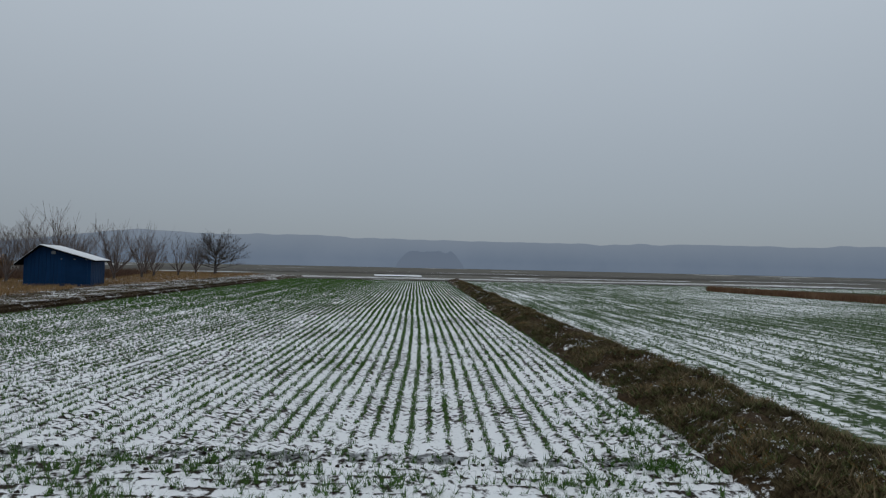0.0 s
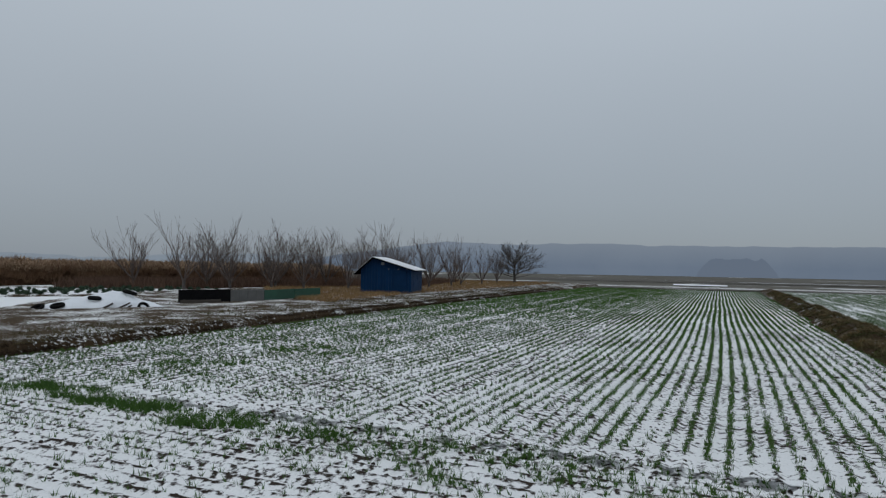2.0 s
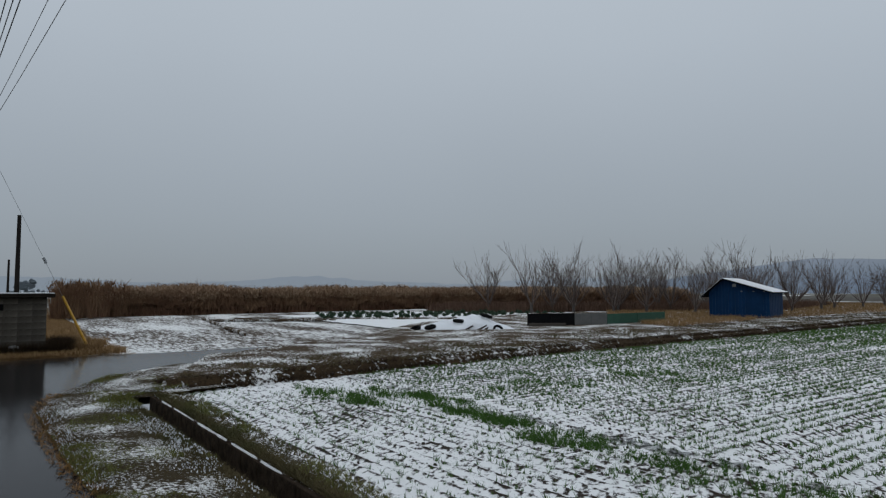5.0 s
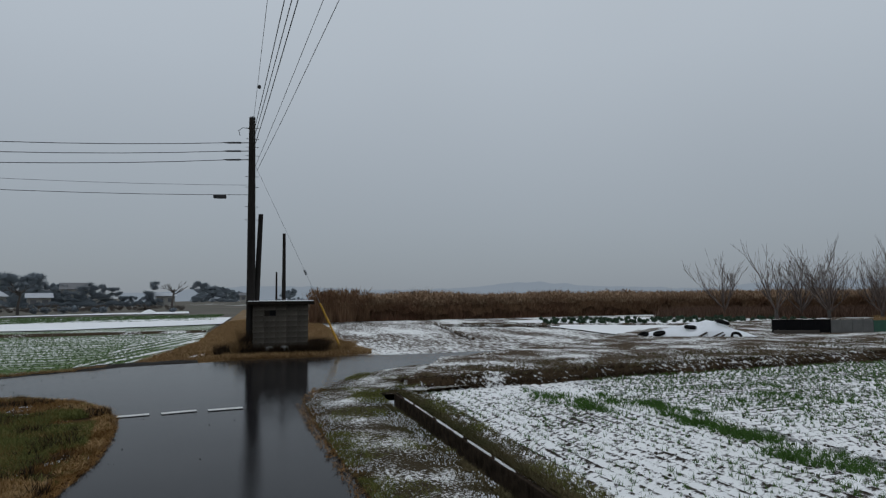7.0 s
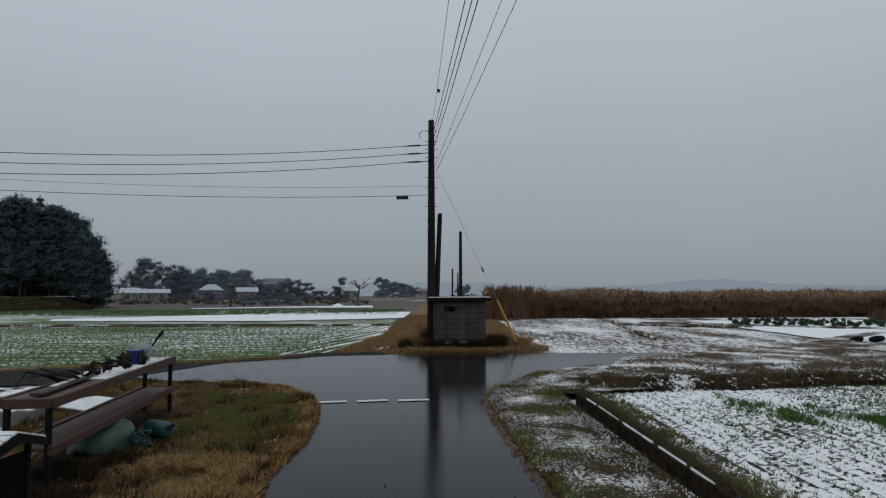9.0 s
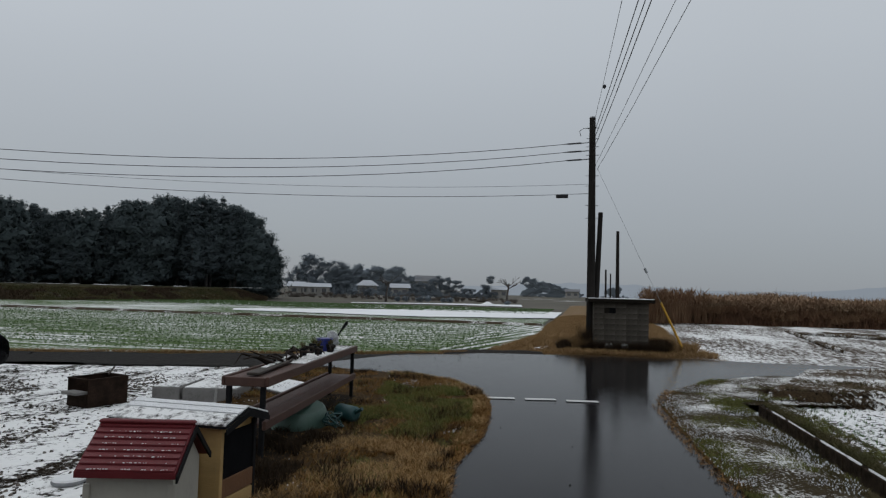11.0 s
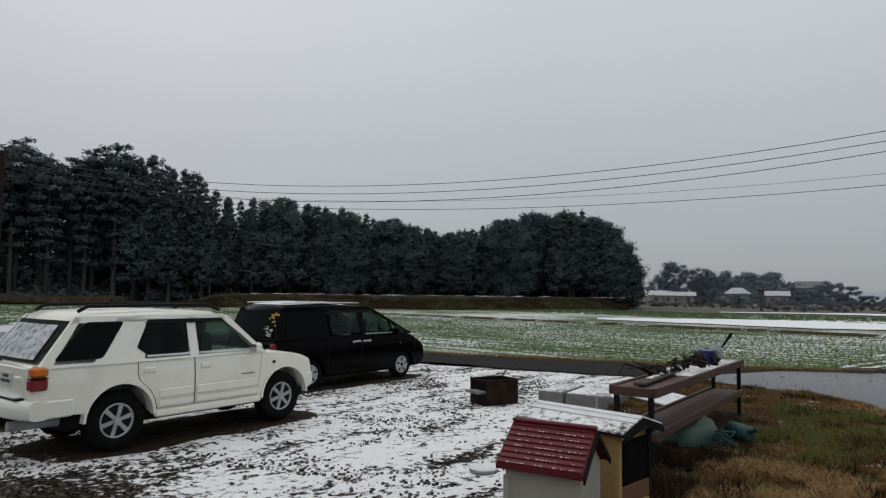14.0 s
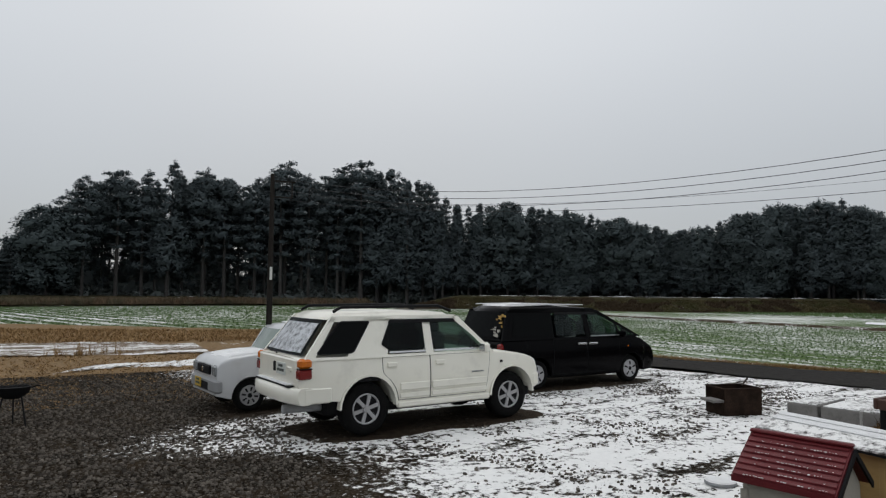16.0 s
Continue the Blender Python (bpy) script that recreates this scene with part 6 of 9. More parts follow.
EMBANK = snowy("embankment_grass", (0.018, 0.021, 0.010), (0.055, 0.046, 0.026), lo=0.61, hi=0.66, scale=1.2, big=0.2, depth=0.1)
strip("ground_embankment", [(-38, -81), (-45, -76), (-61, -57), (-76, -51.5), (-90, -46)], [(-44, -89), (-50, -84), (-69, -69), (-84, -61), (-97, -49)], 90, 14, embankment, EMBANK, "long grassy road embankment below the wood", "embankment")
strip("ground_slope_by_wood", [(60, -78), (12, -92), (-16, -98), (-40, -94)], [(60, -110), (12, -108), (-16, -112), (-40, -112)], 60, 10,
      lambda x, y, u, v: -0.15 + 1.3 * min(1, v * 2.2) + 0.1 * hill(x, y, 0.3, 90.0), EMBANK, "brown grassy slope below the wood", "slope")



def embankment_grass():
    a = resample([(-38, -81), (-45, -76), (-61, -57), (-76, -51.5), (-90, -46)], 400)
    c = resample([(-44, -89), (-50, -84), (-69, -69), (-84, -61), (-97, -49)], 400)
    i, v = rng.integers(0, 400, 16000), rng.uniform(0.03, 0.44, 16000)
    q = a[i] * (1 - v)[:, None] + c[i] * v[:, None]
    k = np.array([hill(x, y, 0.16, 95.0) + 0.5 * hill(x, y, 0.6, 96.0) for x, y in q])
    z = np.array([embankment(x, y, f / 399, g) - 0.04 for (x, y), f, g in zip(q, i, v)])
    p = np.column_stack([q, z])
    grow("embankment_brown", [blades(p[k > 0.02], rng, 0.32, 0.08, 1.0, 5)], WEEDY, "brown dead growth on the embankment")
    grow("embankment_green", [blades(p[k < -0.05], rng, 0.22, 0.08, 1.0, 5)], DULL, "dull green grass on the embankment")


WEEDY = leafy("embankment_weeds", (0.040, 0.028, 0.018), (0.085, 0.060, 0.038))
embankment_grass()


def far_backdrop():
    """Hills at the edge of the plain, their mist put into a glowing colour."""
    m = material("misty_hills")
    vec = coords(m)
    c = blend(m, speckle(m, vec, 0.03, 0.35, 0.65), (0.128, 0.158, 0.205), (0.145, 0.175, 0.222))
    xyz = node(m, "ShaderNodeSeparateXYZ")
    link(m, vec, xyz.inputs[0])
    # haze in the colour pales the hills towards their tops
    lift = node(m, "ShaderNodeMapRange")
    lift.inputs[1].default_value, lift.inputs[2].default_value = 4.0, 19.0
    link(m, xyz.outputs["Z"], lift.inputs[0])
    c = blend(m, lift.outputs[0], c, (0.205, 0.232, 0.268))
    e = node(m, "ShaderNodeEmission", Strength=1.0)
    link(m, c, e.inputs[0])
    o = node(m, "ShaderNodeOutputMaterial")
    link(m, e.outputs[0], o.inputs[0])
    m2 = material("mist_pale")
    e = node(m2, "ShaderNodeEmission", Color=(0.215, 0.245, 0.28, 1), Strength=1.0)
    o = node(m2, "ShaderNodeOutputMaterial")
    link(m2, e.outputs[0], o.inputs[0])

    def ridge_line(name, mat, az0, az1, dist, height, seed, rough):
        verts, faces, n = [], [], 160
        for i in range(n + 1):
            a = radians(az0 + (az1 - az0) * i / n)
            x, y = -math.sin(a) * dist, math.cos(a) * dist
            f = i / n
            h = height(f) + rough * hill(f * 9, 0, 1.0, seed) + rough * 0.4 * hill(f * 60, 0, 1.0, seed)
            verts += [(x, y, -2), (x, y, max(-1.0, h)), (x * 1.05, y * 1.05, -2)]
        for i in range(n):
            faces += [(i * 3, i * 3 + 3, i * 3 + 4, i * 3 + 1), (i * 3 + 1, i * 3 + 4, i * 3 + 5, i * 3 + 2)]
        me = mesh_np(name, np.array(verts, float), np.array(faces), mat)
        tagged(new(name, me), "long hazy blue-grey wooded hills on the horizon", "hills", kind="structure")

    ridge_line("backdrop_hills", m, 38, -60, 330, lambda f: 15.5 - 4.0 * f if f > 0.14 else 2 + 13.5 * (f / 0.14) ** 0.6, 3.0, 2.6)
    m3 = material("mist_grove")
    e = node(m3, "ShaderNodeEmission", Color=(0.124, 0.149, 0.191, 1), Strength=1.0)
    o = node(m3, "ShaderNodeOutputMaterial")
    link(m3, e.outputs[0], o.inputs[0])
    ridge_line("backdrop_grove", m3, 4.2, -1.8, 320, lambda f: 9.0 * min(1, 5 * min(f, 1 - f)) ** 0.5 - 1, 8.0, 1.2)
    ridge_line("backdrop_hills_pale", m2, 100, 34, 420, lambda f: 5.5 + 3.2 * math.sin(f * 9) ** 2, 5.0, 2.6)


far_backdrop()

# snow on the road along the embankment, and the reedy slope beside the wood
strip("ground_embankment_snow", [(-47.8, -80.4), (-65.2, -63.3), (-80.2, -56.4), (-92.5, -47.8)], [(-48.3, -81.2), (-66.0, -64.6), (-81.0, -57.3), (-93.2, -48.1)], 80, 3,
      lambda x, y, u, v: 1.66 + 0.06 * hill(x, y, 0.8, 93.0), SNOW, "line of snow along the embankment road", "snow", ragged=0.35)
p = pick([(60, -79), (12, -92.5), (-16, -98), (-38, -94.5)], [(60, -96), (12, -101), (-16, -103), (-38, -101)], 9000)
z = np.array([0.15 + 0.05 * hill(x, y, 0.3, 90.0) for x, y in p])
grow("slope_reeds", [blades(np.column_stack([p, z]), rng, 0.9, 0.14, 0.8, 5)], leafy("slope_reeds", (0.12, 0.080, 0.052), (0.20, 0.14, 0.094), (0.105, 0.10, 0.066)), "brown reedy growth on the slope by the wood", "reeds")

# ---- vehicles ----
def car_paint(name, a, rough=0.28, coat=0.4, dirt=(0.25, 0.23, 0.2), amount=0.25, spec=0.5):
    m = material(name)
    vec = coords(m)
    c = blend(m, speckle(m, vec, 2.5, 0.55, 0.8), a, tuple(x * (1 - amount) + y * amount for x, y in zip(a, dirt)))
    return finish(m, c, rough, None, spec=spec, coat=coat)


CREAM = car_paint("cream_white_paint", (0.81, 0.79, 0.70))
BLACK_PAINT = car_paint("black_paint", (0.0016, 0.0016, 0.002), 0.14, 0.0, (0.006, 0.006, 0.006), 0.2, 0.06)
SILVER = car_paint("silver_paint", (0.52, 0.53, 0.54), 0.32)
RUBBER = plain("tyre_rubber", (0.005, 0.005, 0.005), (0.011, 0.011, 0.011), 12.0, 0.9, depth=0.006, spec=0.1)
ALLOY = plain("alloy_rim", (0.45, 0.45, 0.46), (0.36, 0.36, 0.37), 10.0, 0.35, metal=0.6, depth=0.001)
TRIM = plain("black_trim", (0.005, 0.005, 0.006), (0.010, 0.010, 0.011), 10.0, 0.7, depth=0.001, spec=0.15)
CHROME = plain("chrome", (0.62, 0.62, 0.63), (0.55, 0.55, 0.56), 10.0, 0.18, metal=0.9, depth=0.0)
ORANGE = plain("orange_lens", (0.62, 0.16, 0.01), (0.55, 0.13, 0.01), 30.0, 0.2, depth=0.001)
RED = plain("red_lens", (0.20, 0.008, 0.007), (0.15, 0.006, 0.005), 30.0, 0.2, depth=0.001)
LENS = plain("clear_lamp", (0.55, 0.57, 0.58), (0.42, 0.44, 0.45), 30.0, 0.12, depth=0.002)
LAMP_GLASS = plain("lamp_glass", (0.16, 0.17, 0.175), (0.34, 0.35, 0.36), 14.0, 0.1, depth=0.003)
PLATE = plain("pale_plate", (0.6, 0.62, 0.58), (0.5, 0.52, 0.5), 12.0, 0.5)
PLATE_Y = plain("yellow_plate", (0.55, 0.36, 0.03), (0.48, 0.30, 0.03), 12.0, 0.5)
GREY_INK = plain("dark_print", (0.03, 0.045, 0.035), (0.05, 0.06, 0.05), 12.0, 0.6)


def tinted_glass(name, colour, shine):
    m = material(name)
    g = node(m, "ShaderNodeBsdfGlossy", Color=(0.7, 0.74, 0.75, 1), Roughness=0.03)
    t = node(m, "ShaderNodeBsdfTransparent", Color=(*colour, 1))
    lw = node(m, "ShaderNodeLayerWeight", Blend=0.5)
    edge = maths(m, "ADD", maths(m, "MULTIPLY", maths(m, "POWER", lw.outputs["Facing"], 4.0), shine), shine * 0.05)
    x = node(m, "ShaderNodeMixShader")
    link(m, edge, x.inputs[0])
    link(m, t.outputs[0], x.inputs[1])
    link(m, g.outputs[0], x.inputs[2])
    o = node(m, "ShaderNodeOutputMaterial")
    link(m, x.outputs[0], o.inputs[0])
    return m


GLASS = tinted_glass("green_tinted_glass", (0.42, 0.52, 0.48), 0.45)
PRIVACY = tinted_glass("privacy_glass", (0.03, 0.032, 0.035), 0.2)
SMOKED = tinted_glass("smoked_glass", (0.16, 0.17, 0.18), 0.25)
# opaque grey-green windscreen in place of see-through glass
PALE_SCREEN = plain("pale_windscreen", (0.17, 0.215, 0.19), (0.25, 0.30, 0.27), 3.0, 0.15, depth=0.0)
BUMPER_GREY = plain("grey_bumper", (0.28, 0.285, 0.29), (0.22, 0.225, 0.23), 6.0, 0.5, depth=0.001)
SEAT = plain("grey_seat_cloth", (0.02, 0.02, 0.022), (0.04, 0.04, 0.043), 8.0, 0.9, spec=0.1)


def wheel(car, x, y, r, width, rim_r, spokes, rim_mat, side, holes=False):
    """Tyre and rim; side is +1 for the car's left."""
    hub = part("wheel", Shape().tube([(x, y - side * (width - 0.03), r), (x, y - side * 0.03, r)], rim_r * 0.98, 20), TRIM, car)
    n, rings = 30, []
    for off, rad in ((-0.02, rim_r), (0.0, rim_r + 0.02), (0.004, (r + rim_r) / 2), (-0.015, r - 0.012), (-0.05, r), (-width + 0.05, r), (-width + 0.01, r - 0.015), (-width, rim_r)):
        rings.append([(x + rad * math.cos(6.2832 * k / n), y + side * off, r + rad * math.sin(6.2832 * k / n)) for k in range(n)])
    part("tyre", Shape().loft(rings, cap=False), RUBBER, hub)
    s = Shape()
    ring = lambda rad, off: [(x + rad * math.cos(6.2832 * k / n), y + side * off, r + rad * math.sin(6.2832 * k / n)) for k in range(n)]  # noqa: E731
    s.loft([ring(rim_r, -0.03), ring(rim_r, -0.008), ring(rim_r * 0.9, -0.012), ring(rim_r * 0.87, -0.06)], cap=False)
    if holes:
        s.loft([ring(rim_r * 0.9, -0.014), ring(rim_r * 0.5, -0.002), ring(0.03, 0.0)], cap=False)
    for i in range(spokes):
        a = 6.2832 * (i + 0.25) / spokes
        ca, sa = math.cos(a), math.sin(a)
        w0, w1 = rim_r * 0.20, rim_r * 0.26
        f, b = side * -0.008, side * -0.05
        pts = []
        for d, w in ((0.02, w0), (rim_r * 0.9, w1)):
            for e in (-1, 1):
                for q in (f if d < 0.1 else f - side * 0.006, b):
                    pts.append((x + ca * d - sa * w * e * 0.5, y + q, r + sa * d + ca * w * e * 0.5))
        if holes:
            # dark slots between the fan-like spokes
            slot = Shape().tube([(x + ca * rim_r * 0.42, y + side * 0.002, r + sa * rim_r * 0.42), (x + ca * rim_r * 0.82, y + side * -0.004, r + sa * rim_r * 0.82)], [rim_r * 0.07, rim_r * 0.10], 6)
            part("slot", slot, TRIM, hub)
        else:
            s.add(pts, [(0, 1, 3, 2), (4, 6, 7, 5), (0, 2, 6, 4), (1, 5, 7, 3), (0, 4, 5, 1), (2, 3, 7, 6)])
    part("rim", s, rim_mat, hub)
    part("hub_cap", Shape().tube([(x, y - side * 0.03, r), (x, y + side * 0.006, r)], [rim_r * 0.27, rim_r * 0.22], 14), rim_mat if not holes else TRIM, hub)
    return hub


def soft(outline, k=0.22, n=2):
    """Cuts the corners of an outline twice, so that it is rounded."""
    for _ in range(n):
        out = []
        for i, (x, z) in enumerate(outline):
            x2, z2 = outline[(i + 1) % len(outline)]
            out += [(x + (x2 - x) * k, z + (z2 - z) * k), (x2 - (x2 - x) * k, z2 - (z2 - z) * k)]
        outline = out
    return outline


class Body:
    """The lower body: bulging sides between a bottom line with wheel arches and a belt or bonnet line."""

    def __init__(self, hw, zmid, low, top, wheels, arch_r, arch_z, bulge=0.05):
        self.hw, self.zmid, self.low, self.top, self.wheels, self.arch_r, self.arch_z, self.bulge = hw, zmid, low, top, wheels, arch_r, arch_z, bulge

    def line(self, pts, x):
        return float(np.interp(x, [p[0] for p in pts], [p[1] for p in pts]))

    def bottom(self, x):
        z = self.line(self.low, x)
        for cx in self.wheels:
            d = self.arch_r ** 2 - (x - cx) ** 2
            if d > 0:
                z = max(z, self.arch_z + math.sqrt(d))
        return z

    def side(self, x, z):
        a, b = self.top[0][0], self.top[-1][0]
        end = min(1.0, min(x - a, b - x) / 0.34)
        return self.hw * (1 - self.bulge * ((z - self.zmid) / 0.42) ** 2) * (0.94 + 0.06 * math.sqrt(max(0.0, 1 - (1 - end) ** 2)))

    def shell(self):
        a, b = self.top[0][0], self.top[-1][0]
        xs = set(np.linspace(a, b, 70).tolist())
        for cx in self.wheels:
            xs |= {cx + self.arch_r * math.cos(math.pi * i / 18) for i in range(19)}
        xs = sorted(x for x in xs if a <= x <= b)
        rings = []
        for x in xs:
            z0, z1 = self.bottom(x), self.line(self.top, x)
            left = [(x, self.side(x, z0 + (z1 - z0) * s), z0 + (z1 - z0) * s) for s in (0.0, 0.02, 0.2, 0.4, 0.6, 0.8, 0.92, 0.98)]
            h = self.side(x, z1)
            crown = [(x, h * 0.965, z1 + 0.006), (x, h * 0.7, z1 + 0.022), (x, 0, z1 + 0.032)]
            half = [(x, 0, z0 + 0.01), (x, h * 0.8, z0 + 0.01)] + left + crown
            rings.append(half + [(x, -y, z) for x, y, z in half[-2:0:-1]])
        return Shape().loft(rings)

    def patch(self, e, x0, x1, z0, z1, out, n=12):
        """A panel on the side, following its bulge; x0 and x1 may depend on z."""
        f0 = x0 if callable(x0) else (lambda z: x0)
        f1 = x1 if callable(x1) else (lambda z: x1)
        v = []
        for i in range(n + 1):
            z = z0 + (z1 - z0) * i / n
            for j in range(9):
                x = f0(z) + (f1(z) - f0(z)) * j / 8
                v.append((x, e * (self.side(x, z) + out), z))
        m = len(v)
        v += [(x, y - e * 0.02, z) for x, y, z in v]
        grid = [(i * 9 + j, i * 9 + j + 1, i * 9 + j + 10, i * 9 + j + 9) for i in range(n) for j in range(8)]
        rim = [i * 9 for i in range(n + 1)] + [n * 9 + j for j in range(1, 9)] + [i * 9 + 8 for i in range(n - 1, -1, -1)] + [j for j in range(7, 0, -1)]
        s = Shape().add(v, grid, True)
        s.add(v, [(rim[k], rim[(k + 1) % len(rim)], rim[(k + 1) % len(rim)] + m, rim[k] + m) for k in range(len(rim))])
        return s

    def cover(self, x0, x1, wide, out):
        """A thin layer that lies on the bonnet."""
        xs = np.linspace(x0, x1, 12)
        def row(x, k):
            z, h = self.line(self.top, x), self.side(x, self.line(self.top, x)) * wide
            return [(float(x), h * q, z + 0.033 - 0.024 * q * q + k) for q in (-1, -0.6, 0, 0.6, 1)] + [(float(x), h * q, z - 0.01) for q in (1, -1)]
        return Shape().loft([row(x, out * min(1.0, 4 * min(i, 11 - i) / 11)) for i, x in enumerate(xs)])

    def door(self, car, e, x0, x1, z0, z1, paint):
        f0 = x0 if callable(x0) else (lambda z: x0)
        f1 = x1 if callable(x1) else (lambda z: x1)
        part("door_seam", self.patch(e, lambda z: f0(z) - 0.009, lambda z: f1(z) + 0.009, z0 - 0.008, z1 + 0.004, 0.0015), TRIM, car, "dark door gap")
        return part("door", self.patch(e, x0, x1, z0, z1, 0.006), paint, car)


class Cabin:
    """The upper body: belt and roof outlines in plan, with glass laid on its sides."""

    def __init__(self, belt, roof, zb, zr, hb, hr, droop=0.0):
        self.droop = droop
        self.belt, self.roof, self.zb, self.zr, self.hb, self.hr = belt, roof, zb, zr, hb, hr

    def ring(self, f, k=0.0, z=None):
        zz = self.zb + (self.zr - self.zb) * f if z is None else z
        a = self.belt[0] + (self.roof[0] - self.belt[0]) * f + k
        b = self.belt[1] + (self.roof[1] - self.belt[1]) * f - k
        h = self.hb + (self.hr - self.hb) * f - k
        c = 0.10
        bow = 0.07
        d = self.droop if f >= 0.88 else 0.0
        ring = [(a + c, -h, zz), ((a + b) / 2, -h - 0.012, zz), (b - c * 1.4, -h + 0.01, zz), (b - 0.02, -h + c, zz), (b + bow, 0, zz), (b - 0.02, h - c, zz), (b - c * 1.4, h - 0.01, zz), ((a + b) / 2, h + 0.012, zz),
                (a + c, h, zz), (a + 0.01, h - c, zz), (a - 0.03, 0, zz), (a + 0.01, -h + c, zz)]
        return [(x, y, z - d * (1.0 if i in (2, 3, 4, 5, 6) else 0.5 if i in (0, 8, 9, 10, 11) else 0.0)) for i, (x, y, z) in enumerate(ring)]

    def pillar_bars(self, s, xs, r=0.03):
        for x0, x1 in xs:
            for e in (-1, 1):
                s.tube([(x0, e * self.side(self.zb) * 0.985, self.zb), (x1, e * self.side(self.zr) * 0.985, self.zr - 0.05)], r, 6)

    def side(self, z):
        f = (z - self.zb) / (self.zr - self.zb)
        return self.hb + (self.hr - self.hb) * f

    def pane(self, outline, e, out=0.010, thick=0.006):
        """A flat pane on the car's side; e is +1 for its left."""
        s = Shape()
        a = [(x, e * (self.side(z) + out), z) for x, z in outline]
        b = [(x, e * (self.side(z) + out - thick), z) for x, z in outline]
        return s.loft([a, b], smooth=False)

    def end_pane(self, front, f0, f1, w=0.9, out=0.012):
        s = Shape()
        def row(f, k):
            z = self.zb + (self.zr - self.zb) * f
            i = 1 if front else 0
            x = self.belt[i] + (self.roof[i] - self.belt[i]) * f
            h = (self.hb + (self.hr - self.hb) * f) * w
            bow, e = (0.07, 1) if front else (0.03, -1)
            return [(x + e * (k + bow * (1 - q * q)), q * h, z) for q in (-1, -0.5, 0, 0.5, 1)]
        for k in (0,):
            a, b = row(f0, out + 0.01), row(f1, out + 0.01)
            c, d = row(f0, out), row(f1, out)
            s.add(a + b, [(i, i + 1, i + 6, i + 5) for i in range(4)])
        return s


def suv():
    """Cream estate car, nose away along the yard."""
    car = thing("off_road_car", "cream-white off-road car with roof rails parked on bare ground", "car", pose(-3.63, -10.32, 0.0, 0, 0, 186) @ Matrix.Translation((1.35, 0.80, 0)))
    hw = 0.87
    body = Body(hw, 0.72, [(-2.420, 0.58), (-1.8, 0.52), (-0.9, 0.42), (0.9, 0.42), (1.8, 0.50), (2.0, 0.56)],
                [(-2.420, 1.10), (-2.350, 1.115), (0.8, 1.11), (1.1, 1.085), (1.7, 1.0), (1.84, 0.95), (1.92, 0.87), (1.96, 0.76)], (-1.35, 1.35), 0.46, 0.40)
    part("body", body.shell(), CREAM, car)
    c = Cabin((-2.370, 0.98), (-1.90, 0.26), 1.09, 1.70, 0.855, 0.70, 0.025)
    s = Shape()
    s.loft([c.ring(0), c.ring(0.06)], cap=False, smooth=False)
    s.loft([c.ring(0.90), c.ring(0.97, 0.01), c.ring(1.0, 0.08, 1.735), c.ring(1.0, 0.3, 1.755)], cap=True)
    for e in (-1, 1):
        for p in (((-2.370, 1.09), (-2.220, 1.09), (-1.82, 1.66), (-1.91, 1.66)), ((-1.72, 1.09), (-1.05, 1.09), (-0.93, 1.66), (-1.36, 1.66)), ((-0.36, 1.09), (-0.22, 1.09), (-0.24, 1.66), (-0.38, 1.66)),
                  ((0.82, 1.09), (0.97, 1.09), (0.32, 1.66), (0.17, 1.66)), ((-1.96, 1.60), (0.26, 1.60), (0.26, 1.68), (-1.90, 1.68))):
            q = c.pane(p, e, 0.006, 0.05)
            s.add(q.v, q.f)
    part("cabin", s, CREAM, car)
    for e in (-1, 1):
        part("window_surround", c.pane(soft([(-2.19, 1.165), (-1.63, 1.165), (-1.58, 1.19), (-1.28, 1.61), (-1.78, 1.61)], 0.06), e, 0.009), TRIM, car, "black window rubber")
        part("quarter_window", c.pane(soft([(-2.16, 1.18), (-1.64, 1.18), (-1.60, 1.205), (-1.31, 1.595), (-1.765, 1.595)], 0.06), e, 0.014), PRIVACY, car, "dark privacy glass")
        part("door_window", c.pane(soft([(-1.14, 1.27), (-1.0, 1.175), (-0.38, 1.175), (-0.38, 1.60), (-0.96, 1.60)], 0.07), e, 0.014), SMOKED, car, "dark privacy glass")
        part("door_window", c.pane(soft([(-0.22, 1.175), (0.76, 1.175), (0.55, 1.36), (0.22, 1.61), (-0.22, 1.61)], 0.06), e, 0.014), GLASS, car, "green tinted glass")
        part("window_visor", c.pane([(-1.0, 1.57), (0.26, 1.57), (0.20, 1.625), (-0.95, 1.625)], e, 0.03, 0.012), TRIM, car, "black plastic wind visor")
        for a, b in ((-1.02, -0.37), (-0.22, 0.80)):
            part("window_strip", c.pane([(a, 1.145), (b, 1.145), (b, 1.168), (a + 0.02, 1.168)], e, 0.018, 0.012), CHROME, car, "bright window strip")
        # doors: skins a little proud of the body, with gaps between
        for a, b, hx in ((lambda z: -1.35 + math.sqrt(max(0.03, 0.51 ** 2 - (z - 0.40) ** 2)) if z < 0.84 else -1.12 + 0.30 * max(0.0, 0.92 - z), -0.30, -0.98), (-0.277, lambda z: 0.80 + 0.16 * max(0.0, z - 0.5), -0.12)):
            door = body.door(car, e, a, b, 0.47, 1.085, CREAM)
            part("handle", Shape().box((hx, e * (hw + 0.015), 0.98), (0.17, 0.035, 0.07), bevel=0.012), CREAM, door)
            x0, x1 = (-0.84, -0.31) if hx < -0.5 else (-0.265, 0.80)
            part("side_moulding", Shape().box(((x0 + x1) / 2, e * (hw + 0.02), 0.66), (x1 - x0, 0.03, 0.11), bevel=0.012), CREAM, door)
            part("side_moulding", Shape().box(((x0 + x1) / 2, e * (hw + 0.016), 0.53), (x1 - x0, 0.02, 0.07), bevel=0.008), CREAM, door)
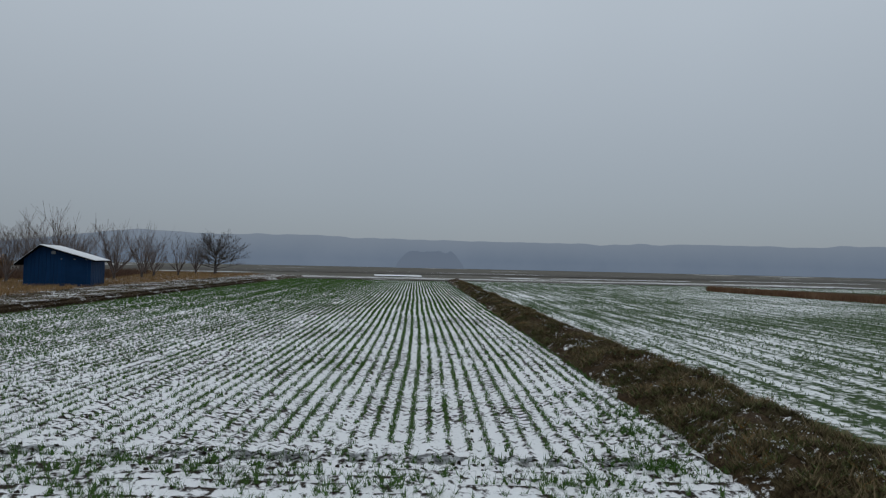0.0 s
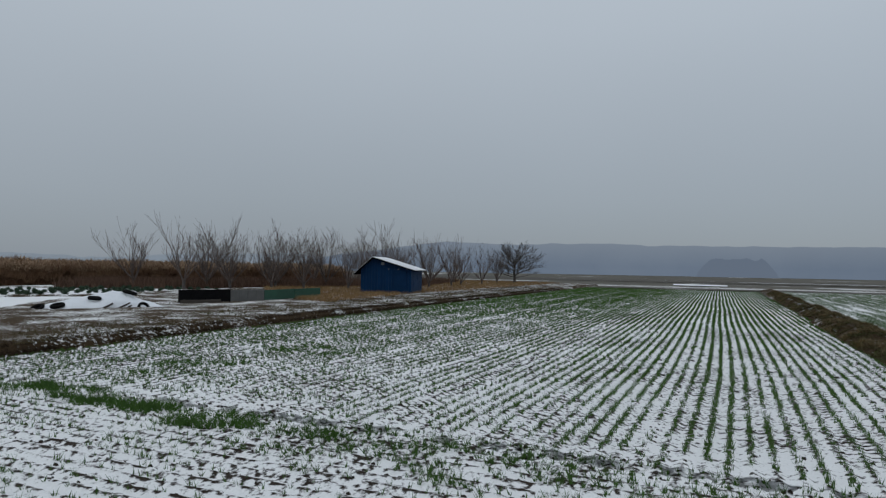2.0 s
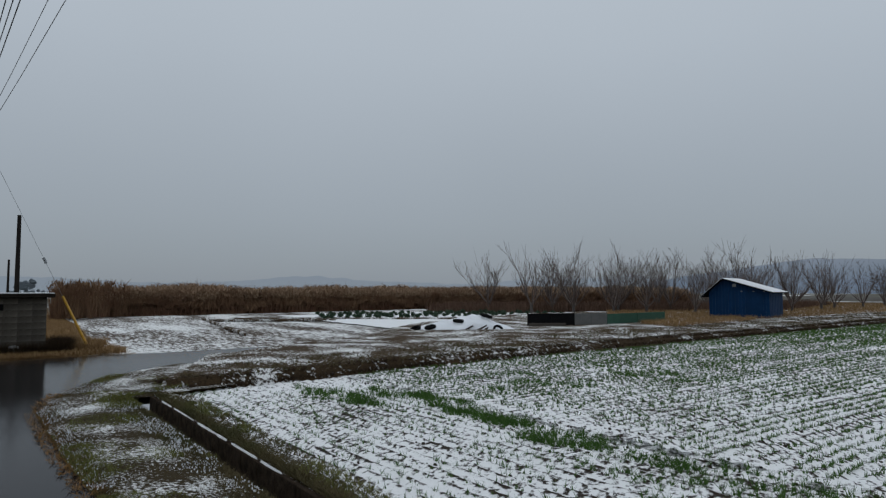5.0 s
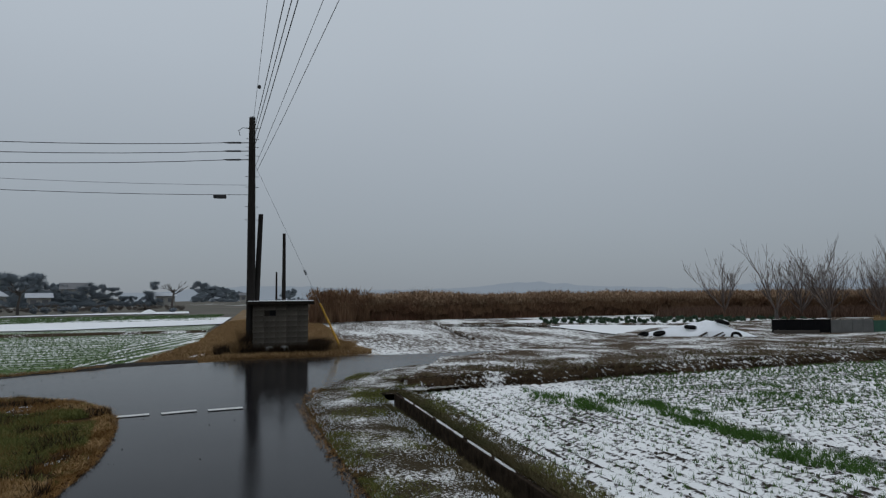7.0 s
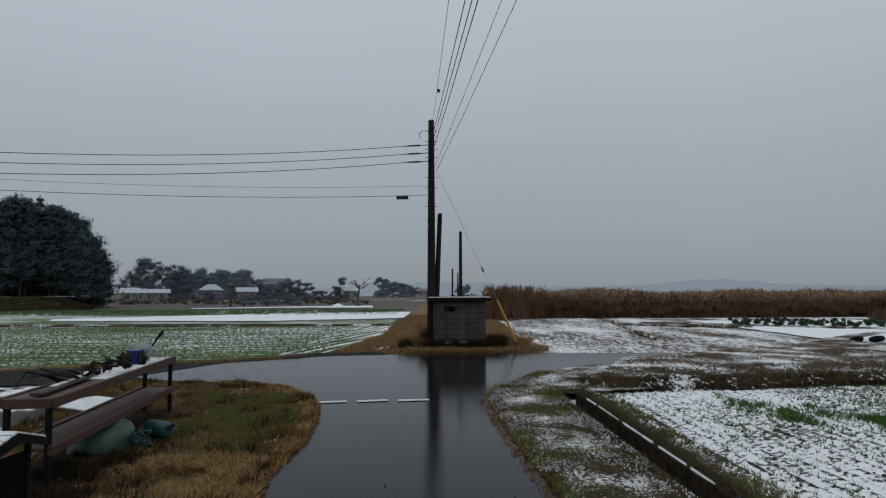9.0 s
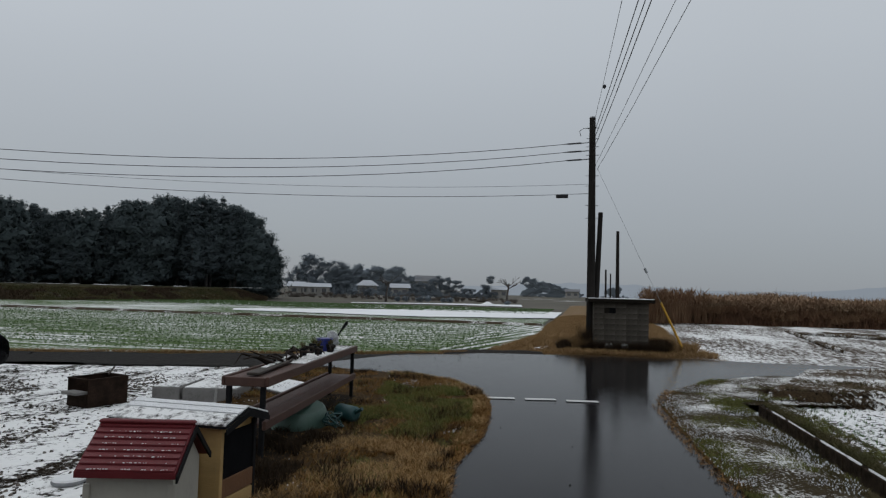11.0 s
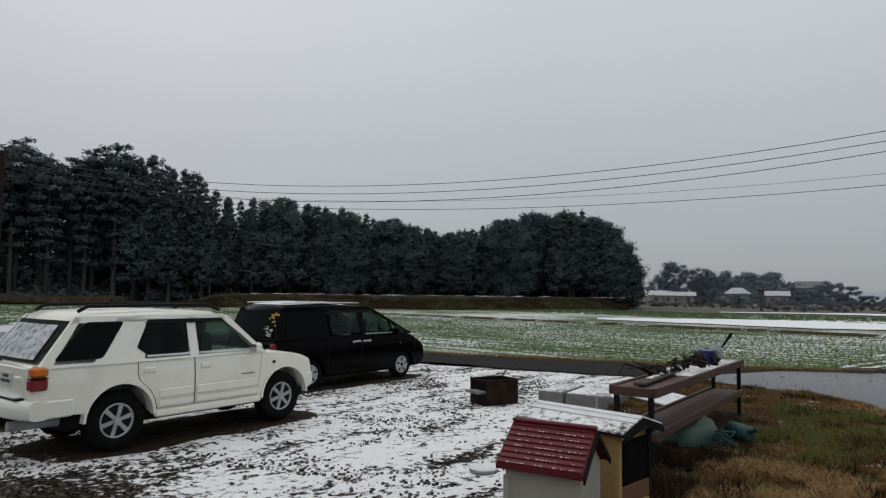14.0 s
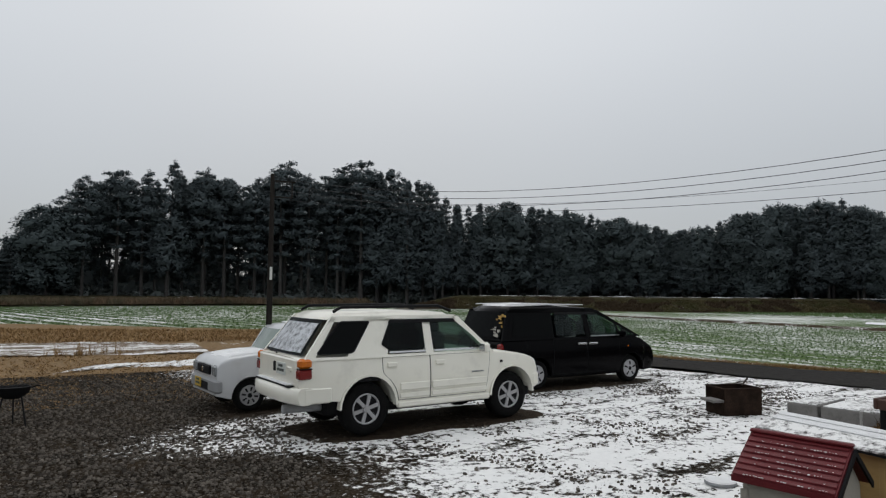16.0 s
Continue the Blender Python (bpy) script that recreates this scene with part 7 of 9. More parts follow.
        part("sill", Shape().box((0, e * (hw - 0.02), 0.40), (1.75, 0.08, 0.09), bevel=0.02), CREAM, car)
        part("roof_rail", Shape().tube([(-1.82, e * 0.60, 1.735), (-1.70, e * 0.60, 1.80), (0.02, e * 0.58, 1.815), (0.28, e * 0.57, 1.735)], 0.024, 8), TRIM, car, "black roof rail")
        part("rear_lamp", Shape().box((-2.340, e * (hw - 0.055), 0.915), (0.19, 0.13, 0.13), bevel=0.015), RED, car, "red rear lamp lens")
        part("turn_lamp", Shape().box((-2.335, e * (hw - 0.056), 1.057), (0.19, 0.13, 0.13), bevel=0.03), ORANGE, car, "orange rear lamp lens")
        part("reverse_lamp", Shape().box((-2.335, e * (hw - 0.053), 0.987), (0.186, 0.132, 0.016), bevel=0.004), TRIM, car)
        m = part("mirror", Shape().box((0.70, e * (hw + 0.10), 1.17), (0.12, 0.17, 0.16), bevel=0.035), CREAM, car)
        part("mirror_glass", Shape().box((0.635, e * (hw + 0.10), 1.17), (0.012, 0.13, 0.12), bevel=0.004), CHROME, m)
        part("headlamp", Shape().box((1.87, e * 0.68, 0.86), (0.12, 0.30, 0.16), bevel=0.03), LENS, car, "clear headlamp")
        part("side_marker", Shape().box((1.12, e * (hw + 0.004), 0.93), (0.05, 0.02, 0.04), bevel=0.006), TRIM, car)
        for cx in (-1.35, 1.35):
            r1, r0 = [], []
            for i in range(15):
                a = math.pi * i / 14
                r0.append((cx - 0.445 * math.cos(a), 0.42 + 0.445 * math.sin(a)))
                r1.append((cx - 0.474 * math.cos(a), 0.42 + 0.474 * math.sin(a)))
            s2 = Shape()
            for i in range(14):
                q = [r0[i], r0[i + 1], r1[i + 1], r1[i]]
                s2.loft([[(x, e * (hw + 0.022), z) for x, z in q], [(x, e * (hw - 0.08), z) for x, z in q]], smooth=False)
            part("wheel_arch", s2, CREAM, car)
            wheel(car, cx, e * 0.80, 0.385, 0.25, 0.225, 6, ALLOY, e)
    part("rear_window", c.end_pane(False, 0.10, 0.88, 0.86), PRIVACY, car, "rear window covered with snow")
    snow_shape = c.end_pane(False, 0.16, 0.80, 0.78, 0.03)
    stuck = material("snow_on_glass")
    vec = coords(stuck)
    veil = blend(stuck, speckle(stuck, vec, 9.0, 0.34, 0.56, 8.0, 0.72), (0.09, 0.094, 0.10), (0.60, 0.62, 0.65))
    finish(stuck, veil, 0.5, speckle(stuck, vec, 20.0, 0.3, 0.7), 0.01, spec=0.2)
    part("window_snow", snow_shape, stuck, car, "patchy snow stuck to the rear window")
    part("windscreen", c.end_pane(True, 0.06, 0.92, 0.9), GLASS, car)
    rings = []
    for i in range(17):
        y = -0.88 + 0.11 * i
        x = -2.450 + 0.12 * (abs(y) / 0.88) ** 4
        rings.append([(x + 0.11 * math.copysign(abs(math.cos(a)) ** 0.6, math.cos(a)), y, 0.625 + 0.115 * math.copysign(abs(math.sin(a)) ** 0.6, math.sin(a))) for a in [6.2832 * k / 14 for k in range(14)]])
    part("rear_bumper", Shape().loft(rings), CREAM, car)
    for e in (-1, 1):
        part("bumper_side", Shape().box((-2.150, e * (hw - 0.012), 0.625), (0.42, 0.05, 0.21), bevel=0.02), CREAM, car)
    part("bumper_step", Shape().box((-2.450, 0, 0.745), (0.14, 1.36, 0.02), bevel=0.008), TRIM, car)
    part("bumper_snow", Shape().box((-2.460, 0, 0.765), (0.11, 1.25, 0.02), bevel=0.008), SNOW, car)
    part("front_bumper", Shape().box((1.89, 0, 0.60), (0.22, 1.74, 0.28), bevel=0.06), CREAM, car)
    part("tailgate", Shape().box((-2.415, 0, 0.93), (0.05, 1.44, 0.36), bevel=0.02), CREAM, car)
    pl = part("number_plate", Shape().box((-2.445, -0.22, 0.95), (0.02, 0.33, 0.165), bevel=0.004), PLATE, car, "pale number plate with unreadable bars")
    for z, w in ((0.99, 0.16), (0.93, 0.26)):
        part("plate_bar", Shape().box((-2.457, -0.22, z), (0.004, w, 0.035)), GREY_INK, pl)
    part("plate_recess", Shape().box((-2.443, 0.05, 0.96), (0.02, 0.09, 0.14), bevel=0.01), TRIM, car)
    part("gate_handle", Shape().box((-2.450, -0.55, 0.97), (0.03, 0.16, 0.06), bevel=0.01), CREAM, car)
    part("rear_wiper", Shape().tube([(-2.410, 0.05, 1.12), (-2.360, 0.22, 1.155), (-2.350, 0.52, 1.15)], 0.014, 6), TRIM, car)
    part("exhaust", Shape().tube([(-2.500, -0.45, 0.42), (-1.9, -0.5, 0.42)], 0.06, 12), BUMPER_GREY, car, "dull steel silencer")
    part("underbody", Shape().box((0, 0, 0.40), (3.9, 1.3, 0.22), bevel=0.04), TRIM, car)
    part("cabin_floor", Shape().box((-0.5, 0, 0.9), (3.2, 1.5, 0.3)), SEAT, car)
    for x in (-0.95, 0.1):
        for y in (-0.38, 0.38):
            st = part("seat", Shape().box((x, y, 1.10), (0.16, 0.48, 0.62), bevel=0.06), SEAT, car)
            part("headrest", Shape().box((x - 0.02, y, 1.48), (0.1, 0.26, 0.17), bevel=0.04), SEAT, st)
    part("steering_wheel", Shape().tube([(0.72 + 0.04 * math.sin(a), -0.38 + 0.18 * math.cos(a), 1.16 + 0.17 * math.sin(a)) for a in [6.2832 * i / 16 for i in range(17)]], 0.018, 6), TRIM, car)
    part("dashboard", Shape().box((0.98, 0, 1.06), (0.34, 1.4, 0.16), bevel=0.05), TRIM, car)
    part("badge", Shape().box((0.62, -(hw + 0.012), 0.80), (0.24, 0.006, 0.018)), STEEL, car)
    # the body sits a little higher over its wheels
    for o in car.children:
        if not o.name.startswith("wheel"):
            o.scale.z = 1.035
    return car


suv()


def van():
    """Black people carrier with a sloping nose."""
    car = thing("black_van", "glossy black people carrier with snow on its roof edge", "van", pose(-11.48, -13.09, 0.0, 0, 0, 183) @ Matrix.Translation((-1.43, 0.78, 0)))
    hw = 0.86
    body = Body(hw, 0.66, [(-2.42, 0.42), (-1.84, 0.28), (1.86, 0.26), (2.1, 0.30), (2.22, 0.42)],
                [(-2.44, 0.98), (-2.38, 1.09), (1.5, 1.10), (1.75, 1.03), (1.98, 0.90), (2.14, 0.78), (2.22, 0.62)], (-1.43, 1.43), 0.385, 0.31)
    part("body", body.shell(), BLACK_PAINT, car)
    c = Cabin((-2.42, 1.72), (-2.18, 0.30), 1.08, 1.78, 0.85, 0.68, 0.06)
    s = Shape()
    s.loft([c.ring(0), c.ring(0.05)], cap=False, smooth=False)
    s.loft([c.ring(0.88), c.ring(0.95, 0.01), c.ring(1.0, 0.07, 1.82), c.ring(1.0, 0.3, 1.845)], cap=True)
    for e in (-1, 1):
        for p in (((-2.42, 1.08), (-2.30, 1.08), (-2.08, 1.72), (-2.2, 1.72)), ((-2.3, 1.08), (-0.98, 1.08), (-0.98, 1.74), (-2.1, 1.74)), ((-0.02, 1.08), (0.12, 1.08), (0.04, 1.74), (-0.08, 1.74)), ((1.60, 1.08), (1.72, 1.08), (0.42, 1.72), (0.24, 1.72)),
                  ((1.02, 1.08), (1.10, 1.08), (0.98, 1.36), (0.92, 1.40)), ((-2.2, 1.66), (0.34, 1.66), (0.30, 1.76), (-2.1, 1.76))):
            q = c.pane(p, e, 0.006, 0.05)
            s.add(q.v, q.f)
    part("cabin", s, BLACK_PAINT, car)
    for e in (-1, 1):
        part("quarter_window", c.pane(soft([(-2.16, 1.16), (-1.0, 1.16), (-1.0, 1.64), (-2.02, 1.64)], 0.08), e, 0.016), PRIVACY, car, "black privacy glass")
        part("door_window", c.pane(soft([(-0.92, 1.16), (-0.06, 1.16), (-0.08, 1.65), (-0.92, 1.65)], 0.08), e, 0.016), PRIVACY if e > 0 else GLASS, car)
        part("door_window", c.pane(soft([(0.12, 1.14), (1.02, 1.14), (0.92, 1.34), (0.38, 1.64), (0.08, 1.66)], 0.08), e, 0.016), GLASS, car)
        part("corner_window", c.pane([(1.12, 1.12), (1.50, 1.12), (1.02, 1.34)], e, 0.016), GLASS, car)
        part("window_visor", c.pane([(-0.9, 1.62), (0.36, 1.62), (0.30, 1.67), (-0.9, 1.67)], e, 0.03, 0.012), TRIM, car)
        part("window_strip", c.pane([(0.10, 1.115), (1.0, 1.115), (1.0, 1.14), (0.10, 1.14)], e, 0.02, 0.012), STEEL, car, "bright window strip")
        for x0, x1, hx in ((-1.0, -0.02, -0.18), (0.0, 1.02, 0.15)):
            door = body.door(car, e, x0 + 0.01, x1 - 0.01, 0.32, 1.07, BLACK_PAINT)
            part("handle", Shape().box((hx, e * (hw + 0.02), 0.96), (0.26, 0.035, 0.05), bevel=0.014), CHROME, door, "bright chrome handle")
        part("mirror", Shape().box((1.02, e * (hw + 0.10), 1.17), (0.13, 0.19, 0.17), bevel=0.05), BLACK_PAINT, car)
        part("headlamp", Shape().box((1.98, e * 0.66, 0.82), (0.42, 0.30, 0.14), m=pose(0, 0, 0, 0, 24, 0).to_3x3(), bevel=0.04), LENS, car, "clear headlamp dusted with snow")
        part("rear_lamp", Shape().box((-2.41, e * 0.78, 0.92), (0.12, 0.13, 0.2), bevel=0.03), RED, car, "dark red rear lamp")
        part("side_marker", Shape().box((1.3, e * (hw - 0.002), 0.86), (0.04, 0.012, 0.02), bevel=0.004), ORANGE, car)
        for cx in (-1.43, 1.43):
            wheel(car, cx, e * 0.79, 0.32, 0.2, 0.205, 5, ALLOY, e, holes=True)
    part("rear_window", c.end_pane(False, 0.08, 0.86, 0.9), PRIVACY, car, "black rear window with pale stickers")
    part("windscreen", c.end_pane(True, 0.03, 0.92, 0.92), GLASS, car)
    rnd = random.Random(4)
    gold = plain("gold_sticker", (0.45, 0.26, 0.06), (0.55, 0.36, 0.10), 40.0, 0.5)
    pale = plain("pale_sticker", (0.5, 0.48, 0.44), (0.4, 0.36, 0.3), 40.0, 0.5)
    for i in range(26):
        f = rnd.uniform(0.10, 0.80)
        y = -0.70 + rnd.gauss(0.05, 0.05) if f > 0.4 else -0.70 + rnd.uniform(0.0, 0.28)
        z = c.zb + (c.zr - c.zb) * f
        x = -2.42 + 0.24 * f - 0.035
        part("sticker", Shape().box((x, y, z), (0.006, rnd.uniform(0.03, 0.10), rnd.uniform(0.02, 0.06))), gold if f > 0.4 else pale, car)
    c2 = Cabin((-2.42, 1.72), (-2.14, -0.1), 1.08, 1.78, 0.85, 0.68, 0.04)
    part("roof_snow", Shape().loft([c2.ring(1.0, 0.10, 1.822), c2.ring(1.0, 0.14, 1.838), c2.ring(1.0, 0.30, 1.852)]), SNOW, car, "thin snow on the roof")
    for e in (-1, 1):
        part("roof_edge_snow", Shape().tube([(-2.1, e * 0.60, 1.835), (-1, e * 0.62, 1.842), (0.1, e * 0.6, 1.83)], [0.012, 0.02, 0.01], 6), SNOW, car)
    part("bonnet_snow", body.cover(1.72, 2.08, 0.6, 0.008), SNOW, car)
    part("underbody", Shape().box((0, 0, 0.30), (3.9, 1.3, 0.2), bevel=0.04), TRIM, car)
    part("cabin_floor", Shape().box((-0.4, 0, 0.92), (3.6, 1.5, 0.26)), SEAT, car)
    for x in (-1.5, -0.55, 0.35):
        for y in (-0.38, 0.38):
            st = part("seat", Shape().box((x, y, 1.15), (0.18, 0.5, 0.62), bevel=0.06), SEAT, car)
            part("headrest", Shape().box((x - 0.02, y, 1.53), (0.1, 0.26, 0.17), bevel=0.04), SEAT, st)
    part("steering_wheel", Shape().tube([(0.85 + 0.05 * math.sin(a), -0.38 + 0.18 * math.cos(a), 1.18 + 0.16 * math.sin(a)) for a in [6.2832 * i / 16 for i in range(17)]], 0.018, 6), TRIM, car)
    part("dashboard", Shape().box((1.3, 0, 1.06), (0.6, 1.4, 0.14), bevel=0.05), TRIM, car)
    return car


van()


def kei():
    """Small silver-white car that faces the other way."""
    car = thing("small_car", "small silver-white car with snow on its bonnet", "car", pose(-2.53, -13.02, 0.0, 0, 0, 8) @ Matrix.Translation((-1.12, -0.66, 0)))
    hw = 0.735
    body = Body(hw, 0.58, [(-1.64, 0.36), (-1.48, 0.26), (1.48, 0.24), (1.66, 0.30)],
                [(-1.66, 0.92), (-1.60, 0.99), (0.62, 0.995), (1.1, 0.965), (1.52, 0.92), (1.64, 0.87), (1.70, 0.78)], (-1.12, 1.12), 0.335, 0.27)
    part("body", body.shell(), SILVER, car)
    c = Cabin((-1.64, 0.62), (-1.50, 0.36), 0.98, 1.43, 0.72, 0.61)
    s = Shape()
    s.loft([c.ring(0), c.ring(0.06)], cap=False, smooth=False)
    s.loft([c.ring(0.88), c.ring(0.95, 0.01), c.ring(1.0, 0.06, 1.46), c.ring(1.0, 0.25, 1.475)], cap=True)
    for e in (-1, 1):
        for p in (((-1.64, 0.98), (-1.35, 0.98), (-1.28, 1.38), (-1.5, 1.38)), ((-0.42, 0.98), (-0.32, 0.98), (-0.34, 1.38), (-0.44, 1.38)), ((0.52, 0.98), (0.62, 0.98), (0.41, 1.38), (0.33, 1.38)), ((-1.5, 1.34), (0.37, 1.34), (0.35, 1.42), (-1.5, 1.42))):
            q = c.pane(p, e, 0.006, 0.05)
            s.add(q.v, q.f)
    part("cabin", s, SILVER, car)
    for e in (-1, 1):
        part("door_window", c.pane([(-1.34, 1.02), (-0.44, 1.02), (-0.44, 1.34), (-1.28, 1.34)], e, 0.014), PRIVACY, car)
        part("door_window", c.pane([(-0.31, 1.02), (0.51, 1.02), (0.35, 1.34), (-0.31, 1.34)], e, 0.014), GLASS, car)
        part("headlamp", Shape().box((1.645, e * 0.555, 0.72), (0.17, 0.22, 0.19), bevel=0.03), LAMP_GLASS, car, "clear square headlamp")
        part("mirror", Shape().box((0.45, e * 0.82, 1.05), (0.1, 0.15, 0.13), bevel=0.03), SILVER, car)
        door = body.door(car, e, -0.34, 0.58, 0.30, 0.97, SILVER)
        part("handle", Shape().box((-0.2, e * (hw + 0.022), 0.84), (0.15, 0.03, 0.05), bevel=0.01), SILVER, door)
        for cx in (-1.12, 1.12):
            w = wheel(car, cx, e * 0.67, 0.275, 0.16, 0.175, 8, ALLOY, e, holes=True)
    part("windscreen", c.end_pane(True, 0.04, 0.9, 0.9), PALE_SCREEN, car, "pale grey-green windscreen")
    part("rear_window", c.end_pane(False, 0.1, 0.85, 0.86), PRIVACY, car)
    g = part("grille", Shape().box((1.705, 0, 0.715), (0.07, 0.70, 0.16), bevel=0.02), TRIM, car, "black front grille")
    part("emblem", Shape().tube([(1.735, 0, 0.715), (1.75, 0, 0.715)], 0.045, 12), CHROME, g)
    b = part("front_bumper", Shape().box((1.66, 0, 0.46), (0.16, 1.46, 0.26), bevel=0.05), BUMPER_GREY, car, "grey plastic bumper")
    part("air_intake", Shape().box((1.735, 0, 0.44), (0.02, 0.62, 0.14), bevel=0.01), TRIM, b)
    pl = part("number_plate", Shape().box((1.752, -0.22, 0.47), (0.014, 0.33, 0.165), bevel=0.004), PLATE_Y, car, "yellow number plate with unreadable bars")
    for z, w in ((0.51, 0.16), (0.45, 0.24)):
        part("plate_bar", Shape().box((1.761, -0.22, z), (0.003, w, 0.035)), GREY_INK, pl)
    part("bonnet_snow", body.cover(0.72, 1.56, 0.84, 0.012), SNOW, car, "thin snow on the bonnet")
    part("roof_snow", Shape().box((-0.6, 0, 1.485), (1.4, 0.95, 0.02), bevel=0.008), SNOW, car)
    part("underbody", Shape().box((0, 0, 0.28), (2.7, 1.1, 0.16), bevel=0.03), TRIM, car)
    part("wiper", Shape().tube([(0.70, 0.1, 1.02), (0.62, 0.5, 1.06)], 0.012, 6), TRIM, car)
    for y in (-0.34, 0.34):
        st = part("seat", Shape().box((-0.35, y, 0.95), (0.16, 0.44, 0.55), bevel=0.06), SEAT, car)
        part("headrest", Shape().box((-0.37, y, 1.29), (0.1, 0.24, 0.15), bevel=0.04), SEAT, st)
    return car


kei()

# ---- things in the yard ----
ROOF_RED = plain("red_plastic_roof", (0.125, 0.014, 0.018), (0.09, 0.011, 0.014), 6.0, 0.5, depth=0.003, spec=0.25)
KENNEL_WALL = plain("cream_plastic", (0.38, 0.36, 0.31), (0.30, 0.285, 0.245), 3.0, 0.55, depth=0.003)
TAN = plain("tan_board", (0.42, 0.27, 0.10), (0.33, 0.21, 0.08), 3.0, 0.7, depth=0.004, stretch=(1, 1, 4))
BROWN_BOARD = plain("brown_board", (0.16, 0.07, 0.028), (0.11, 0.05, 0.022), 3.0, 0.7, stretch=(6, 1, 1))
BENCH = plain("brown_painted_timber", (0.050, 0.020, 0.013), (0.082, 0.034, 0.021), 3.0, 0.6, stretch=(0.5, 4, 4), depth=0.004)
GREEN = plain("faded_green_plastic", (0.030, 0.066, 0.050), (0.062, 0.110, 0.086), 4.0, 0.5, depth=0.004)
TEAL = plain("teal_hose", (0.006, 0.040, 0.042), (0.012, 0.062, 0.064), 6.0, 0.5)
BLUE_PLASTIC = plain("blue_plastic", (0.015, 0.025, 0.20), (0.02, 0.035, 0.26), 5.0, 0.4)
RUST_STEEL = plain("rusty_steel", (0.010, 0.007, 0.005), (0.040, 0.024, 0.017), 5.0, 0.9, depth=0.006, spec=0.08)
BAG = plain("clear_bag", (0.45, 0.46, 0.47), (0.36, 0.37, 0.38), 12.0, 0.3, depth=0.02)
DARK_WOOD = plain("wet_branch", (0.014, 0.010, 0.008), (0.036, 0.027, 0.021), 6.0, 0.8, spec=0.1)
LOG = plain("weathered_plank", (0.035, 0.027, 0.021), (0.07, 0.056, 0.045), 5.0, 0.8, stretch=(0.5, 3, 3))


def kennel():
    """Plastic kennel: ridge along local x, near slope to -y."""
    mid, ang = Vector((-4.985, -4.565, 0)), 102.9
    t = thing("dog_kennel", "cream plastic dog kennel with a red tiled roof dusted with snow", "kennel", Matrix.Translation(mid) @ pose(0, 0, -0.06, 0, 0, ang - 180))
    # after the turn local +y looks at the camera's side
    L, zr, ze, run = 0.75, 0.985, 0.695, 0.385
    dust = Shape()
    for e in (1, -1):
        part("roof_side", Shape().prism([(0, zr), (e * run, ze), (e * run, ze + 0.045), (0, zr + 0.045)], -L / 2, L / 2, axis="x"), ROOF_RED, t)
        n = 8
        for i in range(n):
            f0, f1 = (i + 0.08) / n, (i + 0.98) / n
            y0, y1 = e * run * f0, e * run * f1
            z0, z1 = zr + (ze - zr) * f0 + 0.046, zr + (ze - zr) * f1 + 0.062
            part("roof_tile", Shape().prism([(y0, z0), (y1, z1 - 0.012), (y1, z1), (y0, z0 + 0.004)], -L / 2 + 0.012, L / 2 - 0.012, axis="x"), ROOF_RED, t)
            if e > 0 and 0 < i < 8:
                rnd = random.Random(i)
                x = -L / 2 + 0.06
                while x < L / 2 - 0.1:
                    w = rnd.uniform(0.007, 0.022)
                    if rnd.random() < 0.55:
                        dust.box((x + w / 2, y1 - e * rnd.uniform(0.004, 0.014), z1 + 0.002), (w, rnd.uniform(0.006, 0.013), 0.007))
                    x += w + rnd.uniform(0.004, 0.016)
    tagged(part("snow_dust", dust, SNOW, t), "snow caught on the tile edges", kind="stuff")
    part("ridge_cap", Shape().box((0, 0, zr + 0.055), (L + 0.01, 0.07, 0.03), bevel=0.01), ROOF_RED, t)
    for e in (1, -1):
        part("barge_board", Shape().prism([(0, zr - 0.02), (e * run, ze - 0.03), (e * run, ze + 0.02), (0, zr + 0.03)], -e * 0 - L / 2 - 0.02, -L / 2 - 0.003, axis="x"), TRIM, t)
    hw = 0.29
    part("wall", Shape().prism([(-hw, 0), (hw, 0), (hw, 0.70), (0, zr - 0.01), (-hw, 0.70)], -L / 2 + 0.05, L / 2 - 0.05, axis="x"), KENNEL_WALL, t)
    for e in (1, -1):
        part("corner_post", Shape().box((e * (L / 2 - 0.06), hw + 0.004, 0.32), (0.06, 0.02, 0.62), bevel=0.008), KENNEL_WALL, t)
    for z in (0.2, 0.4):
        part("wall_rib", Shape().box((0, hw + 0.004, z), (L - 0.2, 0.012, 0.02), bevel=0.004), KENNEL_WALL, t)


kennel()


